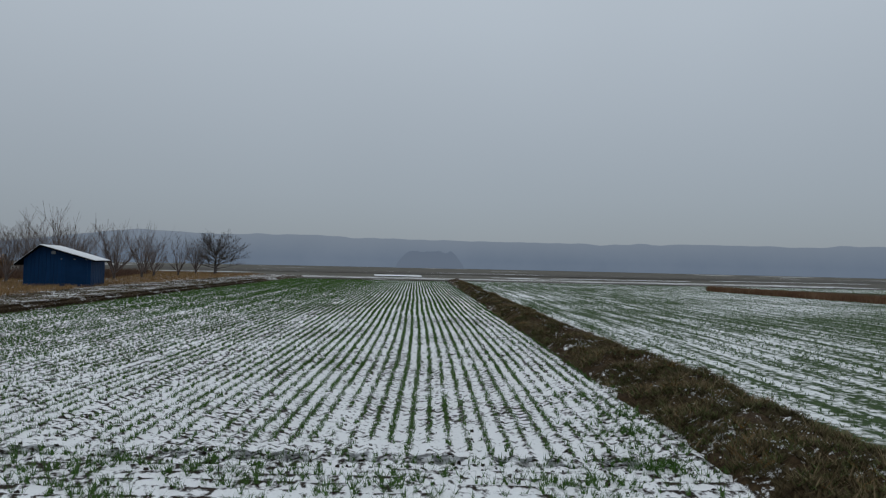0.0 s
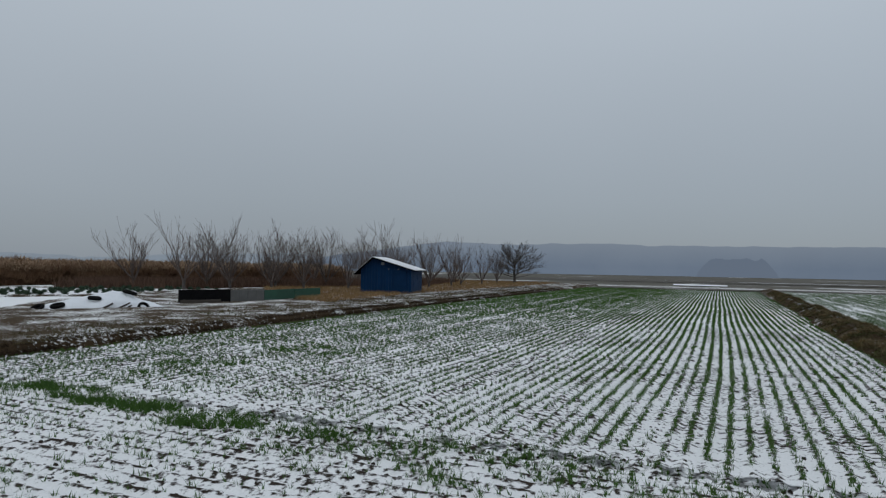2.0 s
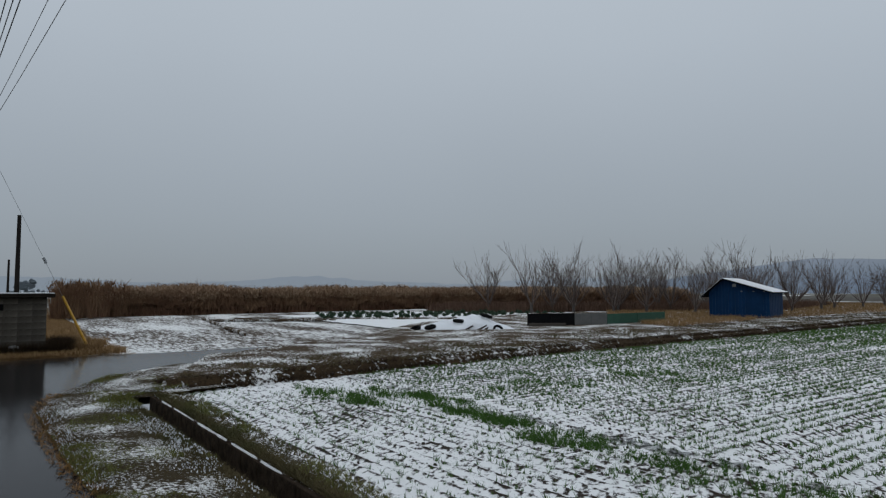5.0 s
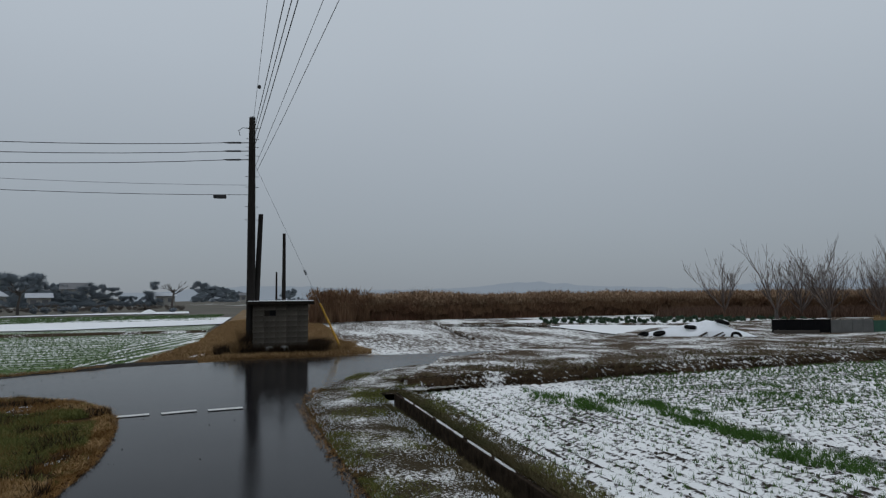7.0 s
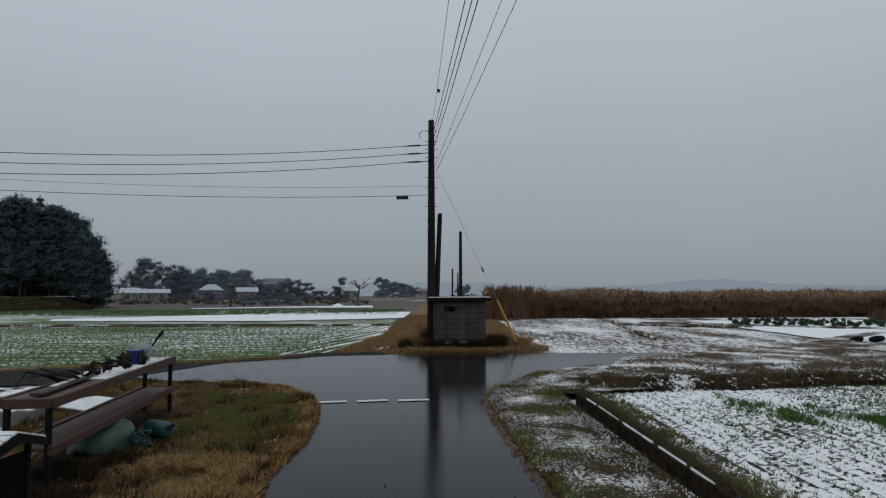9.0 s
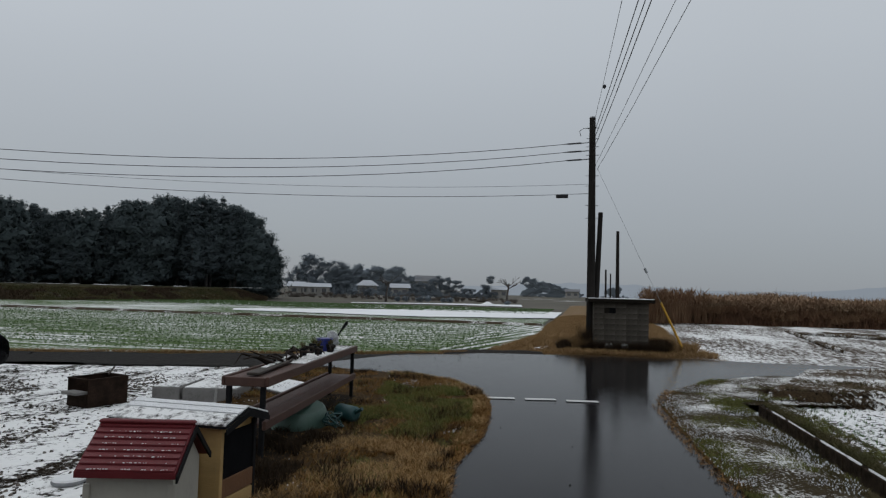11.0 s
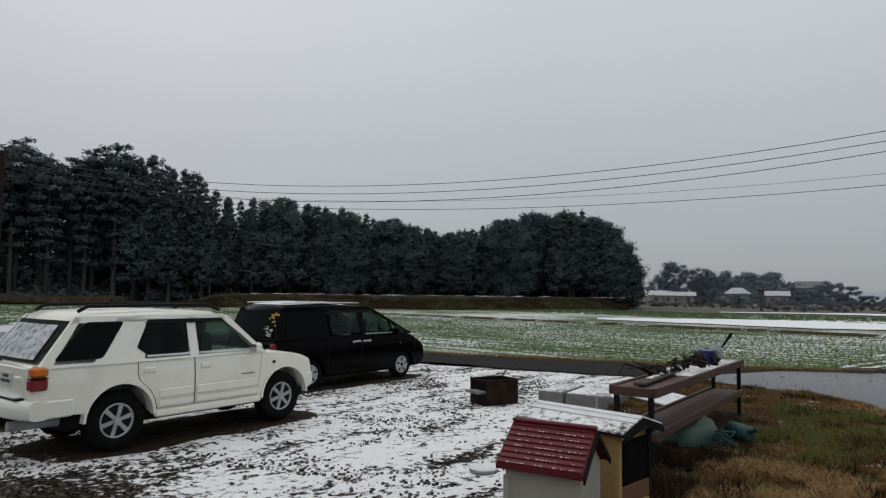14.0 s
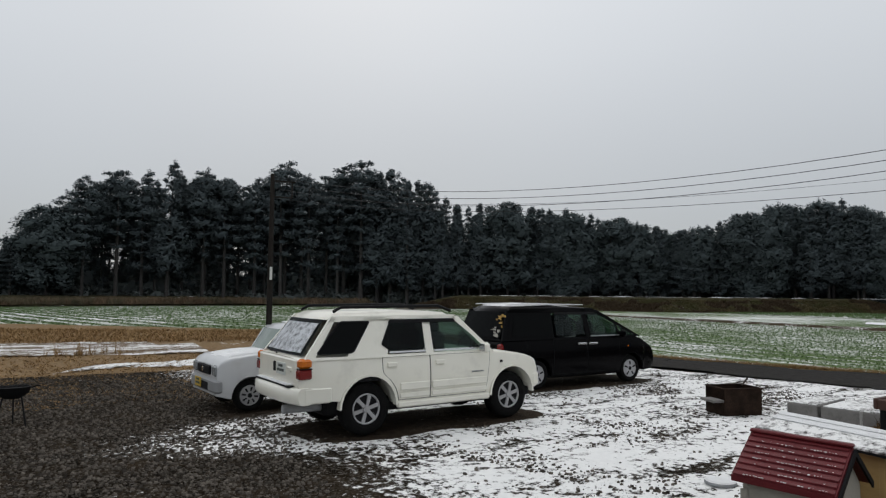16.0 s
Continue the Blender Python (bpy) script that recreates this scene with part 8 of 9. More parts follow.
def hutch():
    """Wooden hutch with a snowy gable roof, beside the kennel."""
    mid, ang = Vector((-5.93, -4.775, 0)), 87.3
    t = thing("wooden_hutch", "tan wooden animal hutch with open dark front and snowy roof", "hutch", Matrix.Translation(mid) @ pose(0, 0, -0.03, 0, 0, ang - 180))
    L, zr, ze, run = 1.22, 0.97, 0.86, 0.375
    for e in (1, -1):
        part("roof_board", Shape().prism([(0, zr), (e * run, ze), (e * run, ze + 0.022), (0, zr + 0.022)], -L / 2, L / 2, axis="x"), TRIM, t)
        for f0, f1, cover in ((0.0, 0.15, SNOW), (0.21, 0.40, SNOW), (0.47, 1.0, WORN_SNOW)):
            z = lambda f: zr + (ze - zr) * f + 0.023  # noqa: E731
            part("roof_snow", Shape().prism([(e * run * f0, z(f0)), (e * run * f1, z(f1)), (e * run * f1, z(f1) + 0.014), (e * run * f0, z(f0) + 0.016)], -L / 2 + 0.01, L / 2 - 0.01, axis="x"), cover, t)
    hw = 0.29
    part("wall", Shape().prism([(-hw, 0), (hw, 0), (hw, ze), (0, zr - 0.02), (-hw, ze)], -L / 2 + 0.12, L / 2 - 0.06, axis="x"), TAN, t)
    x = -L / 2 + 0.115
    # the hutch is solid; a black sheet stands for its shaded inside
    part("dark_opening", Shape().box((x, 0, 0.58), (0.02, 2 * hw - 0.04, 0.42)), DARK, t, "open front, its shade a black sheet")
    part("front_board", Shape().box((x - 0.012, 0, 0.30), (0.03, 2 * hw, 0.16), bevel=0.005), BROWN_BOARD, t)
    part("front_board", Shape().box((x - 0.012, 0, 0.11), (0.03, 2 * hw, 0.2), bevel=0.005), TAN, t)
    for e in (1, -1):
        part("post", Shape().box((x - 0.005, e * (hw - 0.01), 0.42), (0.05, 0.05, 0.84), bevel=0.006), TAN if e > 0 else TRIM, t)
        part("barge_board", Shape().prism([(0, zr - 0.06), (e * run, ze - 0.05), (e * run, ze), (0, zr)], -L / 2 - 0.012, -L / 2 - 0.001, axis="x"), TRIM, t)
    for e in (-0.28, 0.28):
        part("side_batten", Shape().box((e, hw + 0.008, 0.4), (0.05, 0.02, 0.78), bevel=0.004), TAN, t)


hutch()


def bench():
    """Long two-tier timber bench."""
    a, b = Vector((-7.43, -5.03, 0)), Vector((-12.06, -5.51, 0))
    ang = math.degrees(math.atan2(b.y - a.y, b.x - a.x))
    L = (b - a).length
    m = Matrix.Translation((a + b) / 2) @ pose(0, 0, 0.0, 0, 0, ang)
    t = thing("work_bench", "long brown timber bench with a lower shelf and snowy top", "bench", m)
    # local x runs away from the kennel, local -y is the side towards the lane
    hw = 0.27
    for y in (-0.17, 0.0, 0.17):
        part("top_board", Shape().box((0, y, 0.97), (L, 0.16, 0.04), bevel=0.006), BENCH, t)
    for e in (1, -1):
        part("top_rail", Shape().box((0, e * hw, 0.955), (L, 0.045, 0.115), bevel=0.008), BENCH, t)
        part("end_rail", Shape().box((e * (L / 2 - 0.02), 0, 0.95), (0.045, 2 * hw - 0.05, 0.11), bevel=0.008), BENCH, t)
        part("shelf_rail", Shape().box((0, e * (hw - 0.02), 0.445), (L, 0.045, 0.11), bevel=0.008), BENCH, t)
        for x in (-L / 2 + 0.05, 0.0, L / 2 - 0.05):
            if x == 0.0:
                continue
            part("leg", Shape().box((x, e * (hw - 0.06), 0.47), (0.06, 0.06, 0.95), bevel=0.008), TRIM, t, "dark post")
    for y in (-0.12, 0.10):
        part("shelf_board", Shape().box((0, y, 0.455), (L - 0.06, 0.2, 0.03), m=pose(0, 0, 0, 4, 0, 0).to_3x3(), bevel=0.005), BENCH, t)
    g = np.random.default_rng(6)
    part("top_snow", Shape().box((L * 0.17, 0.0, 0.996), (L * 0.64, 2 * hw - 0.06, 0.014), bevel=0.006), WORN_SNOW, t, "thin worn snow on the top")
    w = lambda x, y, z=1.005: m @ Vector((x, y, z))  # noqa: E731
    place = lambda x, y, z=1.005, r=0: m @ pose(x, y, z, 0, 0, r)  # noqa: E731
    # planks and rubbish on the top
    for x, y, r, ln in ((-1.45, 0.0, 3, 1.5), (-0.7, 0.10, 7, 1.3)):
        o = thing("plank", "short weathered plank lying on the bench", "plank", place(x, y, 1.03, r), "planks on the bench")
        part("board", Shape().box((0, 0, 0), (ln, 0.15, 0.036), bevel=0.010), LOG, o)
        part("snow", Shape().box((ln * 0.12, 0.02, 0.021), (ln * 0.6, 0.07, 0.010), bevel=0.004), WORN_SNOW, o)
    for i in range(18):
        x, y = -1.3 + i * 0.14 * g.uniform(0.8, 1.2), g.uniform(-0.14, 0.20)
        p = [(0, 0, 0.03), (0.16, 0.06 * g.normal(), 0.12), (0.34, 0.1 * g.normal(), 0.08 + 0.12 * g.random()), (0.52, 0.12 * g.normal(), 0.05 + 0.15 * g.random())]
        o = part("branch", Shape().tube(p, [0.022, 0.018, 0.014, 0.007], 7), DARK_WOOD)
        o.matrix_basis = place(x, y, 1.0, g.uniform(120, 220))
        tagged(o, "crooked dead branch lying on the bench", "branch", "branches on the bench")
    for x, y, s in ((0.85, 0.12, 0.15), (1.02, -0.12, 0.13), (0.55, -0.05, 0.14), (0.30, 0.12, 0.12)):
        pot = thing("flower_pot", "black plastic plant pot on the bench", "pot", place(x, y, 1.0, 0), "pots on the bench")
        part("pot", Shape().tube([(0, 0, 0), (0, 0, s * 0.9), (0, 0, s), (0, 0, s)], [s * 0.4, s * 0.55, s * 0.6, s * 0.5], 12), TRIM, pot)
        v, f = blades(np.array([[0, 0, s * 0.9]] * 14), g, 0.14, 0.016, 0.9, 3)
        part("plant", mesh_np("plant", v, f, DULL), DULL, pot)
    o = thing("blue_bucket", "small deep blue plastic bucket on the bench", "bucket", place(1.15, 0.02, 1.0, 0))
    part("tub", Shape().tube([(0, 0, 0), (0, 0, 0.2), (0, 0, 0.215)], [0.10, 0.13, 0.135], 16), BLUE_PLASTIC, o)
    part("rim", Shape().tube([(0, 0, 0.2), (0, 0, 0.222)], 0.142, 16), BLUE_PLASTIC, o)
    o = thing("plastic_bag", "crumpled pale clear plastic bag on the bench", "bag", place(1.55, 0.0, 1.0, 0))
    s = Shape()
    rings = []
    for k in range(7):
        f = k / 6
        r = 0.105 * math.sin(math.pi * (0.18 + 0.75 * f)) ** 0.8
        rings.append([((r * (1 + 0.28 * g.normal())) * math.cos(6.283 * i / 14), (r * (1 + 0.28 * g.normal())) * math.sin(6.283 * i / 14), 0.31 * f + 0.012 * g.normal()) for i in range(14)])
    part("sack", s.loft(rings), BAG, o)
    o = part("tool_handle", Shape().tube([(0, 0.1, 0), (0.02, 0.0, 0.2), (0.03, -0.08, 0.33), (0.03, -0.16, 0.44), (0.03, -0.19, 0.50)], [0.014, 0.014, 0.016, 0.034, 0.012], 7), TRIM)
    o.matrix_basis = place(1.62, -0.06, 1.0, 0)
    tagged(o, "dark tool handle sticking up from the bench", "tool")
    # wheelbarrow tray and hose below the bench
    o = thing("wheelbarrow_tray", "faded green plastic wheelbarrow tray leaning under the bench", "tray", Matrix.Translation((-9.30, -5.10, 0.06)) @ pose(0, 0, 0, 16, -8, 166))
    rings = []
    for f, z in ((1.0, 0.30), (0.98, 0.27), (0.90, 0.14), (0.74, 0.02), (0.66, 0.0)):
        rings.append([(0.46 * f * math.copysign(abs(math.cos(a)) ** 0.85, math.cos(a)), 0.34 * f * math.copysign(abs(math.sin(a)) ** 0.85, math.sin(a)), 0.32 - z) for a in [6.283 * i / 24 for i in range(24)]])
    part("tray", Shape().loft(rings, cap=False), GREEN, o)
    part("tray_floor", Shape().add(rings[-1], [tuple(range(24))]), GREEN, o)
    part("rim", Shape().tube([Vector(p) for p in rings[0]] + [Vector(rings[0][0])], 0.018, 6), GREEN, o)
    o = part("hose_coil", Shape().tube([((0.13 + 0.07 * math.sin(a * 0.37)) * math.cos(a) + 0.12 * math.sin(a * 0.21), (0.10 + 0.05 * math.cos(a * 0.53)) * math.sin(a * 1.07), 0.14 + 0.11 * math.sin(a * 0.91) * math.cos(a * 0.23)) for a in [0.3 * i for i in range(150)]], 0.009, 5), TEAL)
    o.matrix_basis = pose(-9.25, -4.62, 0.06, 0, 0, 30)
    tagged(o, "tangled teal garden hose on the grass", "hose")
    o = thing("teal_canister", "teal plastic watering canister lying on the grass", "canister", pose(-9.80, -4.58, 0.06, 0, 0, 60))
    part("body", Shape().tube([(-0.2, 0, 0.14), (-0.17, 0, 0.14), (0.17, 0, 0.14), (0.2, 0, 0.14)], [0.07, 0.12, 0.12, 0.08], 14), TEAL, o)
    part("spout", Shape().tube([(0.18, 0, 0.16), (0.32, 0.02, 0.24)], [0.03, 0.025], 8), TEAL, o)


bench()


CONCRETE_OLD = plain("old_grey_concrete", (0.22, 0.21, 0.20), (0.13, 0.125, 0.118), 4.0, 0.85, depth=0.008, spec=0.1)


def firebox():
    t = thing("fire_box", "rusty dark steel open fire box standing in the snow", "fire box", pose(-10.32, -9.32, -0.03, 0, 0, 163))
    w, d, h = 0.74, 0.55, 0.46
    part("side_plate", Shape().box((0, d / 2, h / 2), (w, 0.02, h), bevel=0.004), RUST_STEEL, t)
    part("side_plate", Shape().box((0, -d / 2, h / 2), (w, 0.02, h), bevel=0.004), RUST_STEEL, t)
    part("end_plate", Shape().box((w / 2, 0, h / 2), (0.02, d - 0.03, h), bevel=0.004), RUST_STEEL, t)
    part("end_plate", Shape().box((-w / 2, 0, 0.11), (0.02, d - 0.03, 0.22), bevel=0.004), RUST_STEEL, t)
    for y in (-d / 2, d / 2):
        part("rim_bar", Shape().box((0, y, h + 0.008), (w + 0.03, 0.04, 0.022), bevel=0.005), RUST_STEEL, t)
    for x in (-w / 2, w / 2):
        part("rim_bar", Shape().box((x, 0, h + 0.008), (0.04, d - 0.05, 0.022), bevel=0.005), RUST_STEEL, t)
    # black filling stands for the darkness inside the open box
    part("ash_bed", Shape().box((0, 0, 0.06), (w - 0.03, d - 0.03, 0.12), bevel=0.01), DARK, t, "black filling for the dark hollow inside")
    part("stick", Shape().tube([(w / 2 - 0.05, 0.2, h + 0.0), (w / 2 + 0.10, 0.25, h + 0.12)], 0.015, 6), LOG, t)
    part("ledge", Shape().box((-w / 2 - 0.07, -0.02, 0.245), (0.22, d * 0.72, 0.045), bevel=0.006), CONCRETE_OLD, t, "pale ledge")


firebox()




def slabs():
    for x, y, w, d in ((-11.60, -8.58, 1.25, 0.50), (-11.72, -7.78, 1.25, 0.98)):
        t = thing("concrete_block", "low pale concrete block under thin snow in the yard", "concrete block", pose(x, y, -0.04, 0, 0, 11), "concrete blocks in the yard")
        part("block", Shape().box((0, 0, 0.125), (w, d, 0.25), bevel=0.012), CONCRETE_OLD, t)
        part("snow", Shape().box((0, 0, 0.258), (w - 0.05, d - 0.05, 0.018), bevel=0.008), WORN_SNOW, t)
        if d > 0.6:
            part("edge_band", Shape().box((0.0, 0.12, 0.13), (w + 0.02, 0.05, 0.262), bevel=0.01), CONCRETE_PALE, t)
    o = thing("flat_board", "flat board under even snow beside the bench", "board", pose(-12.4, -6.75, 0.04, 0, 0, 60))
    part("board", Shape().box((0, 0, 0.05), (1.6, 1.1, 0.05), bevel=0.01), LOG, o)
    part("snow", Shape().box((0, 0, 0.09), (1.55, 1.05, 0.03), bevel=0.012), SNOW, o)
    part("leg", Shape().box((0, 0, 0.0), (1.2, 0.8, 0.08)), LOG, o)


slabs()


def grill():
    t = thing("barbecue_grill", "black three-legged barbecue grill standing on gravel", "barbecue", pose(0.98, -13.45, -0.02, 0, 0, 10) @ Matrix.Diagonal((0.68, 0.68, 0.95, 1)))
    for a in (20, 140, 260):
        x, y = 0.26 * math.cos(radians(a)), 0.26 * math.sin(radians(a))
        part("leg", Shape().tube([(x * 1.3, y * 1.3, 0), (x * 0.8, y * 0.8, 0.48)], 0.018, 6), TRIM, t)
    n = 18
    rings = [[(r * math.cos(6.283 * i / n), r * 0.8 * math.sin(6.283 * i / n), z) for i in range(n)] for r, z in ((0.16, 0.44), (0.32, 0.52), (0.36, 0.62), (0.37, 0.63), (0.33, 0.61))]
    part("bowl", Shape().loft(rings), TRIM, t)
    part("handle", Shape().tube([(-0.36, 0, 0.6), (-0.5, 0, 0.63), (-0.52, 0.1, 0.63)], 0.014, 6), TRIM, t)
    part("side_bar", Shape().tube([(0.3, -0.2, 0.66), (0.5, 0.2, 0.64)], 0.012, 6), TRIM, t)
    for k in range(5):
        part("grate_bar", Shape().tube([(-0.3, -0.16 + 0.08 * k, 0.64), (0.3, -0.16 + 0.08 * k, 0.64)], 0.006, 5), TRIM, t)


grill()
o = thing("round_lid", "flat round lid covered with snow on the gravel", "lid", pose(-6.35, -6.42, -0.03))
part("disc", Shape().tube([(0, 0, 0), (0, 0, 0.02), (0, 0, 0.035)], [0.17, 0.175, 0.16], 22), STEEL, o)
part("snow", Shape().tube([(0, 0, 0.034), (0, 0, 0.05)], [0.165, 0.145], 22), SNOW, o)

# bare damp ground that the cars kept free of snow
BARE = plain("bare_damp_gravel", (0.022, 0.016, 0.011), (0.075, 0.054, 0.036), 9.0, 0.9, depth=0.03, spec=0.1)


def bare_patch(x, y, l, w, ang):
    m = pose(x, y, 0, 0, 0, ang)
    ground = wave(0.022, 1.1, 25.0, -0.035)
    n, rows = 56, 7
    verts = []
    for k in range(rows):
        f = k / (rows - 1)
        for i in range(n):
            a = 6.2832 * i / n
            q = (abs(math.cos(a)) ** 6 + abs(math.sin(a)) ** 6) ** (-1 / 6) * max(f, 0.01)
            p = m @ Vector((l / 2 * math.cos(a) * q, w / 2 * math.sin(a) * q, 0))
            j = 1 + f * (0.10 * hill(p.x, p.y, 1.1, 3.0) + 0.08 * hill(p.x, p.y, 4.5, 6.0))
            px, py = x + (p.x - x) * j, y + (p.y - y) * j
            verts.append((px, py, ground(px, py, 0, 0) + (0.016 if k < rows - 1 else -0.006)))
    faces = [(k * n + i, k * n + (i + 1) % n, (k + 1) * n + (i + 1) % n, (k + 1) * n + i) for k in range(rows - 1) for i in range(n)]
    s = Shape().add(verts, faces, True)
    tagged(part("ground_bare_patch", s, BARE), "bare damp gravel kept free of snow below a car", "bare ground", kind="structure")


bare_patch(-4.95, -11.15, 4.6, 1.8, 186)
bare_patch(-10.0, -13.8, 4.9, 2.0, 183)
bare_patch(-3.6, -13.6, 3.5, 1.6, 8)

# ---- vegetable plot, tarp heap and the far side of the fields ----
TARP = plain("snowy_white_sheet", (0.82, 0.84, 0.87), (0.72, 0.74, 0.77), 2.0, 0.6, depth=0.03)
CABBAGE = leafy("cabbage_leaves", (0.035, 0.060, 0.036), (0.10, 0.14, 0.095))
# wall, leaf and snow colours below hold the haze of distance
HAZED_WALL = plain("hazed_house_wall", (0.36, 0.345, 0.31), (0.29, 0.28, 0.255), 0.6, 0.8)
HAZED_HOUSE_DARK = plain("hazed_dark_wall", (0.12, 0.122, 0.13), (0.16, 0.162, 0.17), 0.6, 0.8)
HAZED_LEAF = leafy("hazed_tree_leaves", (0.150, 0.174, 0.196), (0.166, 0.192, 0.215))
HAZED_SNOW = plain("hazed_roof_snow", (0.42, 0.44, 0.47), (0.36, 0.38, 0.41), 0.6, 0.8)
HAZIER_LEAF = leafy("hazier_tree_leaves", (0.215, 0.246, 0.275), (0.235, 0.268, 0.298))
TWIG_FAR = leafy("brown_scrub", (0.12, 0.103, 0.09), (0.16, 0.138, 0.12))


def tarp_heap():
    """A sheet-covered heap weighted with old tyres."""
    g = np.random.default_rng(21)
    t = thing("sheet_covered_heap", "heap covered with a white snowy sheet weighted by tyres", "covered heap", pose(-25.9, 18.9, 0.04, 0, 0, 62))
    n, m = 46, 18
    verts = []
    for i in range(n + 1):
        for j in range(m + 1):
            u, v = i / n, j / m
            x, y = (u - 0.5) * 5.4, (v - 0.5) * 2.3
            k = max(0.0, math.sin(math.pi * u)) ** 0.7 * max(0.0, math.sin(math.pi * v)) ** 0.5
            verts.append((x, y, -0.04 + k * (0.58 + 0.28 * noise.noise(Vector((x * 0.8, y * 0.9, 3.0))) + 0.10 * noise.noise(Vector((x * 2.5, y * 2.5, 7.0))) + 0.18 * math.exp(-((x - 0.9) / 1.0) ** 2))))
    faces = [(i * (m + 1) + j, (i + 1) * (m + 1) + j, (i + 1) * (m + 1) + j + 1, i * (m + 1) + j + 1) for i in range(n) for j in range(m)]
    part("sheet", mesh_np("sheet", np.array(verts), np.array(faces), TARP, True), TARP, t)
    for x, y, z, rx, ry, r in ((-2.4, -0.75, 0.16, 14, -22, 0.22), (-1.7, -0.8, 0.24, 8, -12, 0.22), (-0.3, -0.4, 0.50, 4, 4, 0.21), (1.1, -0.3, 0.72, 4, 14, 0.24), (1.5, -1.05, 0.12, 52, 5, 0.19)):
        o = thing("old_tyre", "worn black tyre weighing down a white sheet", "tyre", t.matrix_basis @ pose(x, y, z, rx, ry, 0), "tyres on the sheet")
        rings = []
        for k in range(25):
            a = 6.2832 * k / 24
            rings.append([((r + 0.062 * math.cos(b)) * math.cos(a), (r + 0.062 * math.cos(b)) * math.sin(a), 0.075 * math.sin(b)) for b in [6.2832 * q / 8 for q in range(8)]])
        part("ring", Shape().loft(rings, cap=False), RUBBER, o)
    for i, (x, y) in enumerate(((0.2, -1.1), (0.9, -1.15), (1.3, -1.1), (1.0, -0.75), (0.5, -0.7))):
        o = part("weight_stick", Shape().tube([(0, 0, 0), (0.5, 0.05, 0.25 - 0.05 * i)], 0.04, 6), LOG)
        o.matrix_basis = t.matrix_basis @ pose(x - 0.4, y, 0.05 + 0.05 * i, 0, 0, 15 * i)
        tagged(o, "dark stick lying on the snowy sheet", "stick", "sticks on the sheet")
    o = thing("low_board", "low weathered board propped before the black panel", "board", pose(-24.9, 23.6, 0.1, 0, 0, 67))
    part("plank", Shape().box((0, 0, 0.1), (2.0, 0.05, 0.22), bevel=0.01), LOG, o)
    part("stake", Shape().box((-0.8, 0.04, 0.08), (0.05, 0.05, 0.34), bevel=0.006), LOG, o)


tarp_heap()


def cabbages():
    """Rows of winter greens in the snowy plot."""
    g = np.random.default_rng(17)
    strip("ground_vegetable_plot", [(-27.5, 17.5), (-24.9, 24.5), (-29, 33)], [(-50, 19), (-50, 30), (-48, 40)], 50, 40, wave(0.03, 0.7, 48.0, -0.02), WHITE_FIELD, "vegetable plot under even snow", "field", ragged=0.25)
    kinds = []
    for s in range(3):
        n = 46
        el = g.uniform(0.1, 1.3, n)
        az = g.uniform(0, 6.283, n)
        base = np.zeros((n, 3))
        d = np.stack([np.cos(az) * np.cos(el), np.sin(az) * np.cos(el), np.sin(el)], 1)
        side = np.stack([-np.sin(az), np.cos(az), np.zeros(n)], 1) * 0.10
        mid = d * 0.22
        tip = d * 0.36 + (0, 0, -0.02)
        v = np.stack([base, mid - side, tip, mid + side], 1).reshape(-1, 3)
        kinds.append(mesh_np("greens", v, np.arange(n * 4).reshape(-1, 4), CABBAGE))
    a, b = Vector((-41.5, 19.0, 0)), Vector((-37.5, 37.5, 0))
    for r in range(6):
        for i in range(26):
            if g.random() < 0.12:
                continue
            f = i / 25
            p = a.lerp(b, f) + Vector((-1.5 * r + g.normal(0, 0.12), 0.6 * r + g.normal(0, 0.15), 0))
            o = new("cabbage", kinds[i % 3])
            k = g.uniform(0.6, 1.0)
            o.matrix_basis = pose(p.x, p.y, -0.02, 0, 0, g.uniform(0, 360)) @ Matrix.Diagonal((k, k, k * 1.15, 1))
            tagged(o, "dark green winter cabbage in the snowy plot", "cabbage", "cabbages in the plot")
    for i, (x0, y0, x1, y1) in enumerate(((-47.5, 12.5, -30.0, 9.6), (-46.0, 14.0, -36.0, 27.5), (-44.4, 12.0, -40.0, 19.0))):
        s = Shape()
        pts = [(x0 + (x1 - x0) * k / 20 + 0.2 * hill(k, i, 0.7, 2.0), y0 + (y1 - y0) * k / 20 + 0.2 * hill(k, i, 0.9, 5.0), 0.0) for k in range(21)]
        s.tube(pts, [0.10 + 0.05 * hill(k, i, 1.3, 8.0) for k in range(21)], 6)
        tagged(part("ground_plot_ridge", s, BANK), "dark soil ridge crossing the snowy plot", "soil ridge", kind="structure")


cabbages()


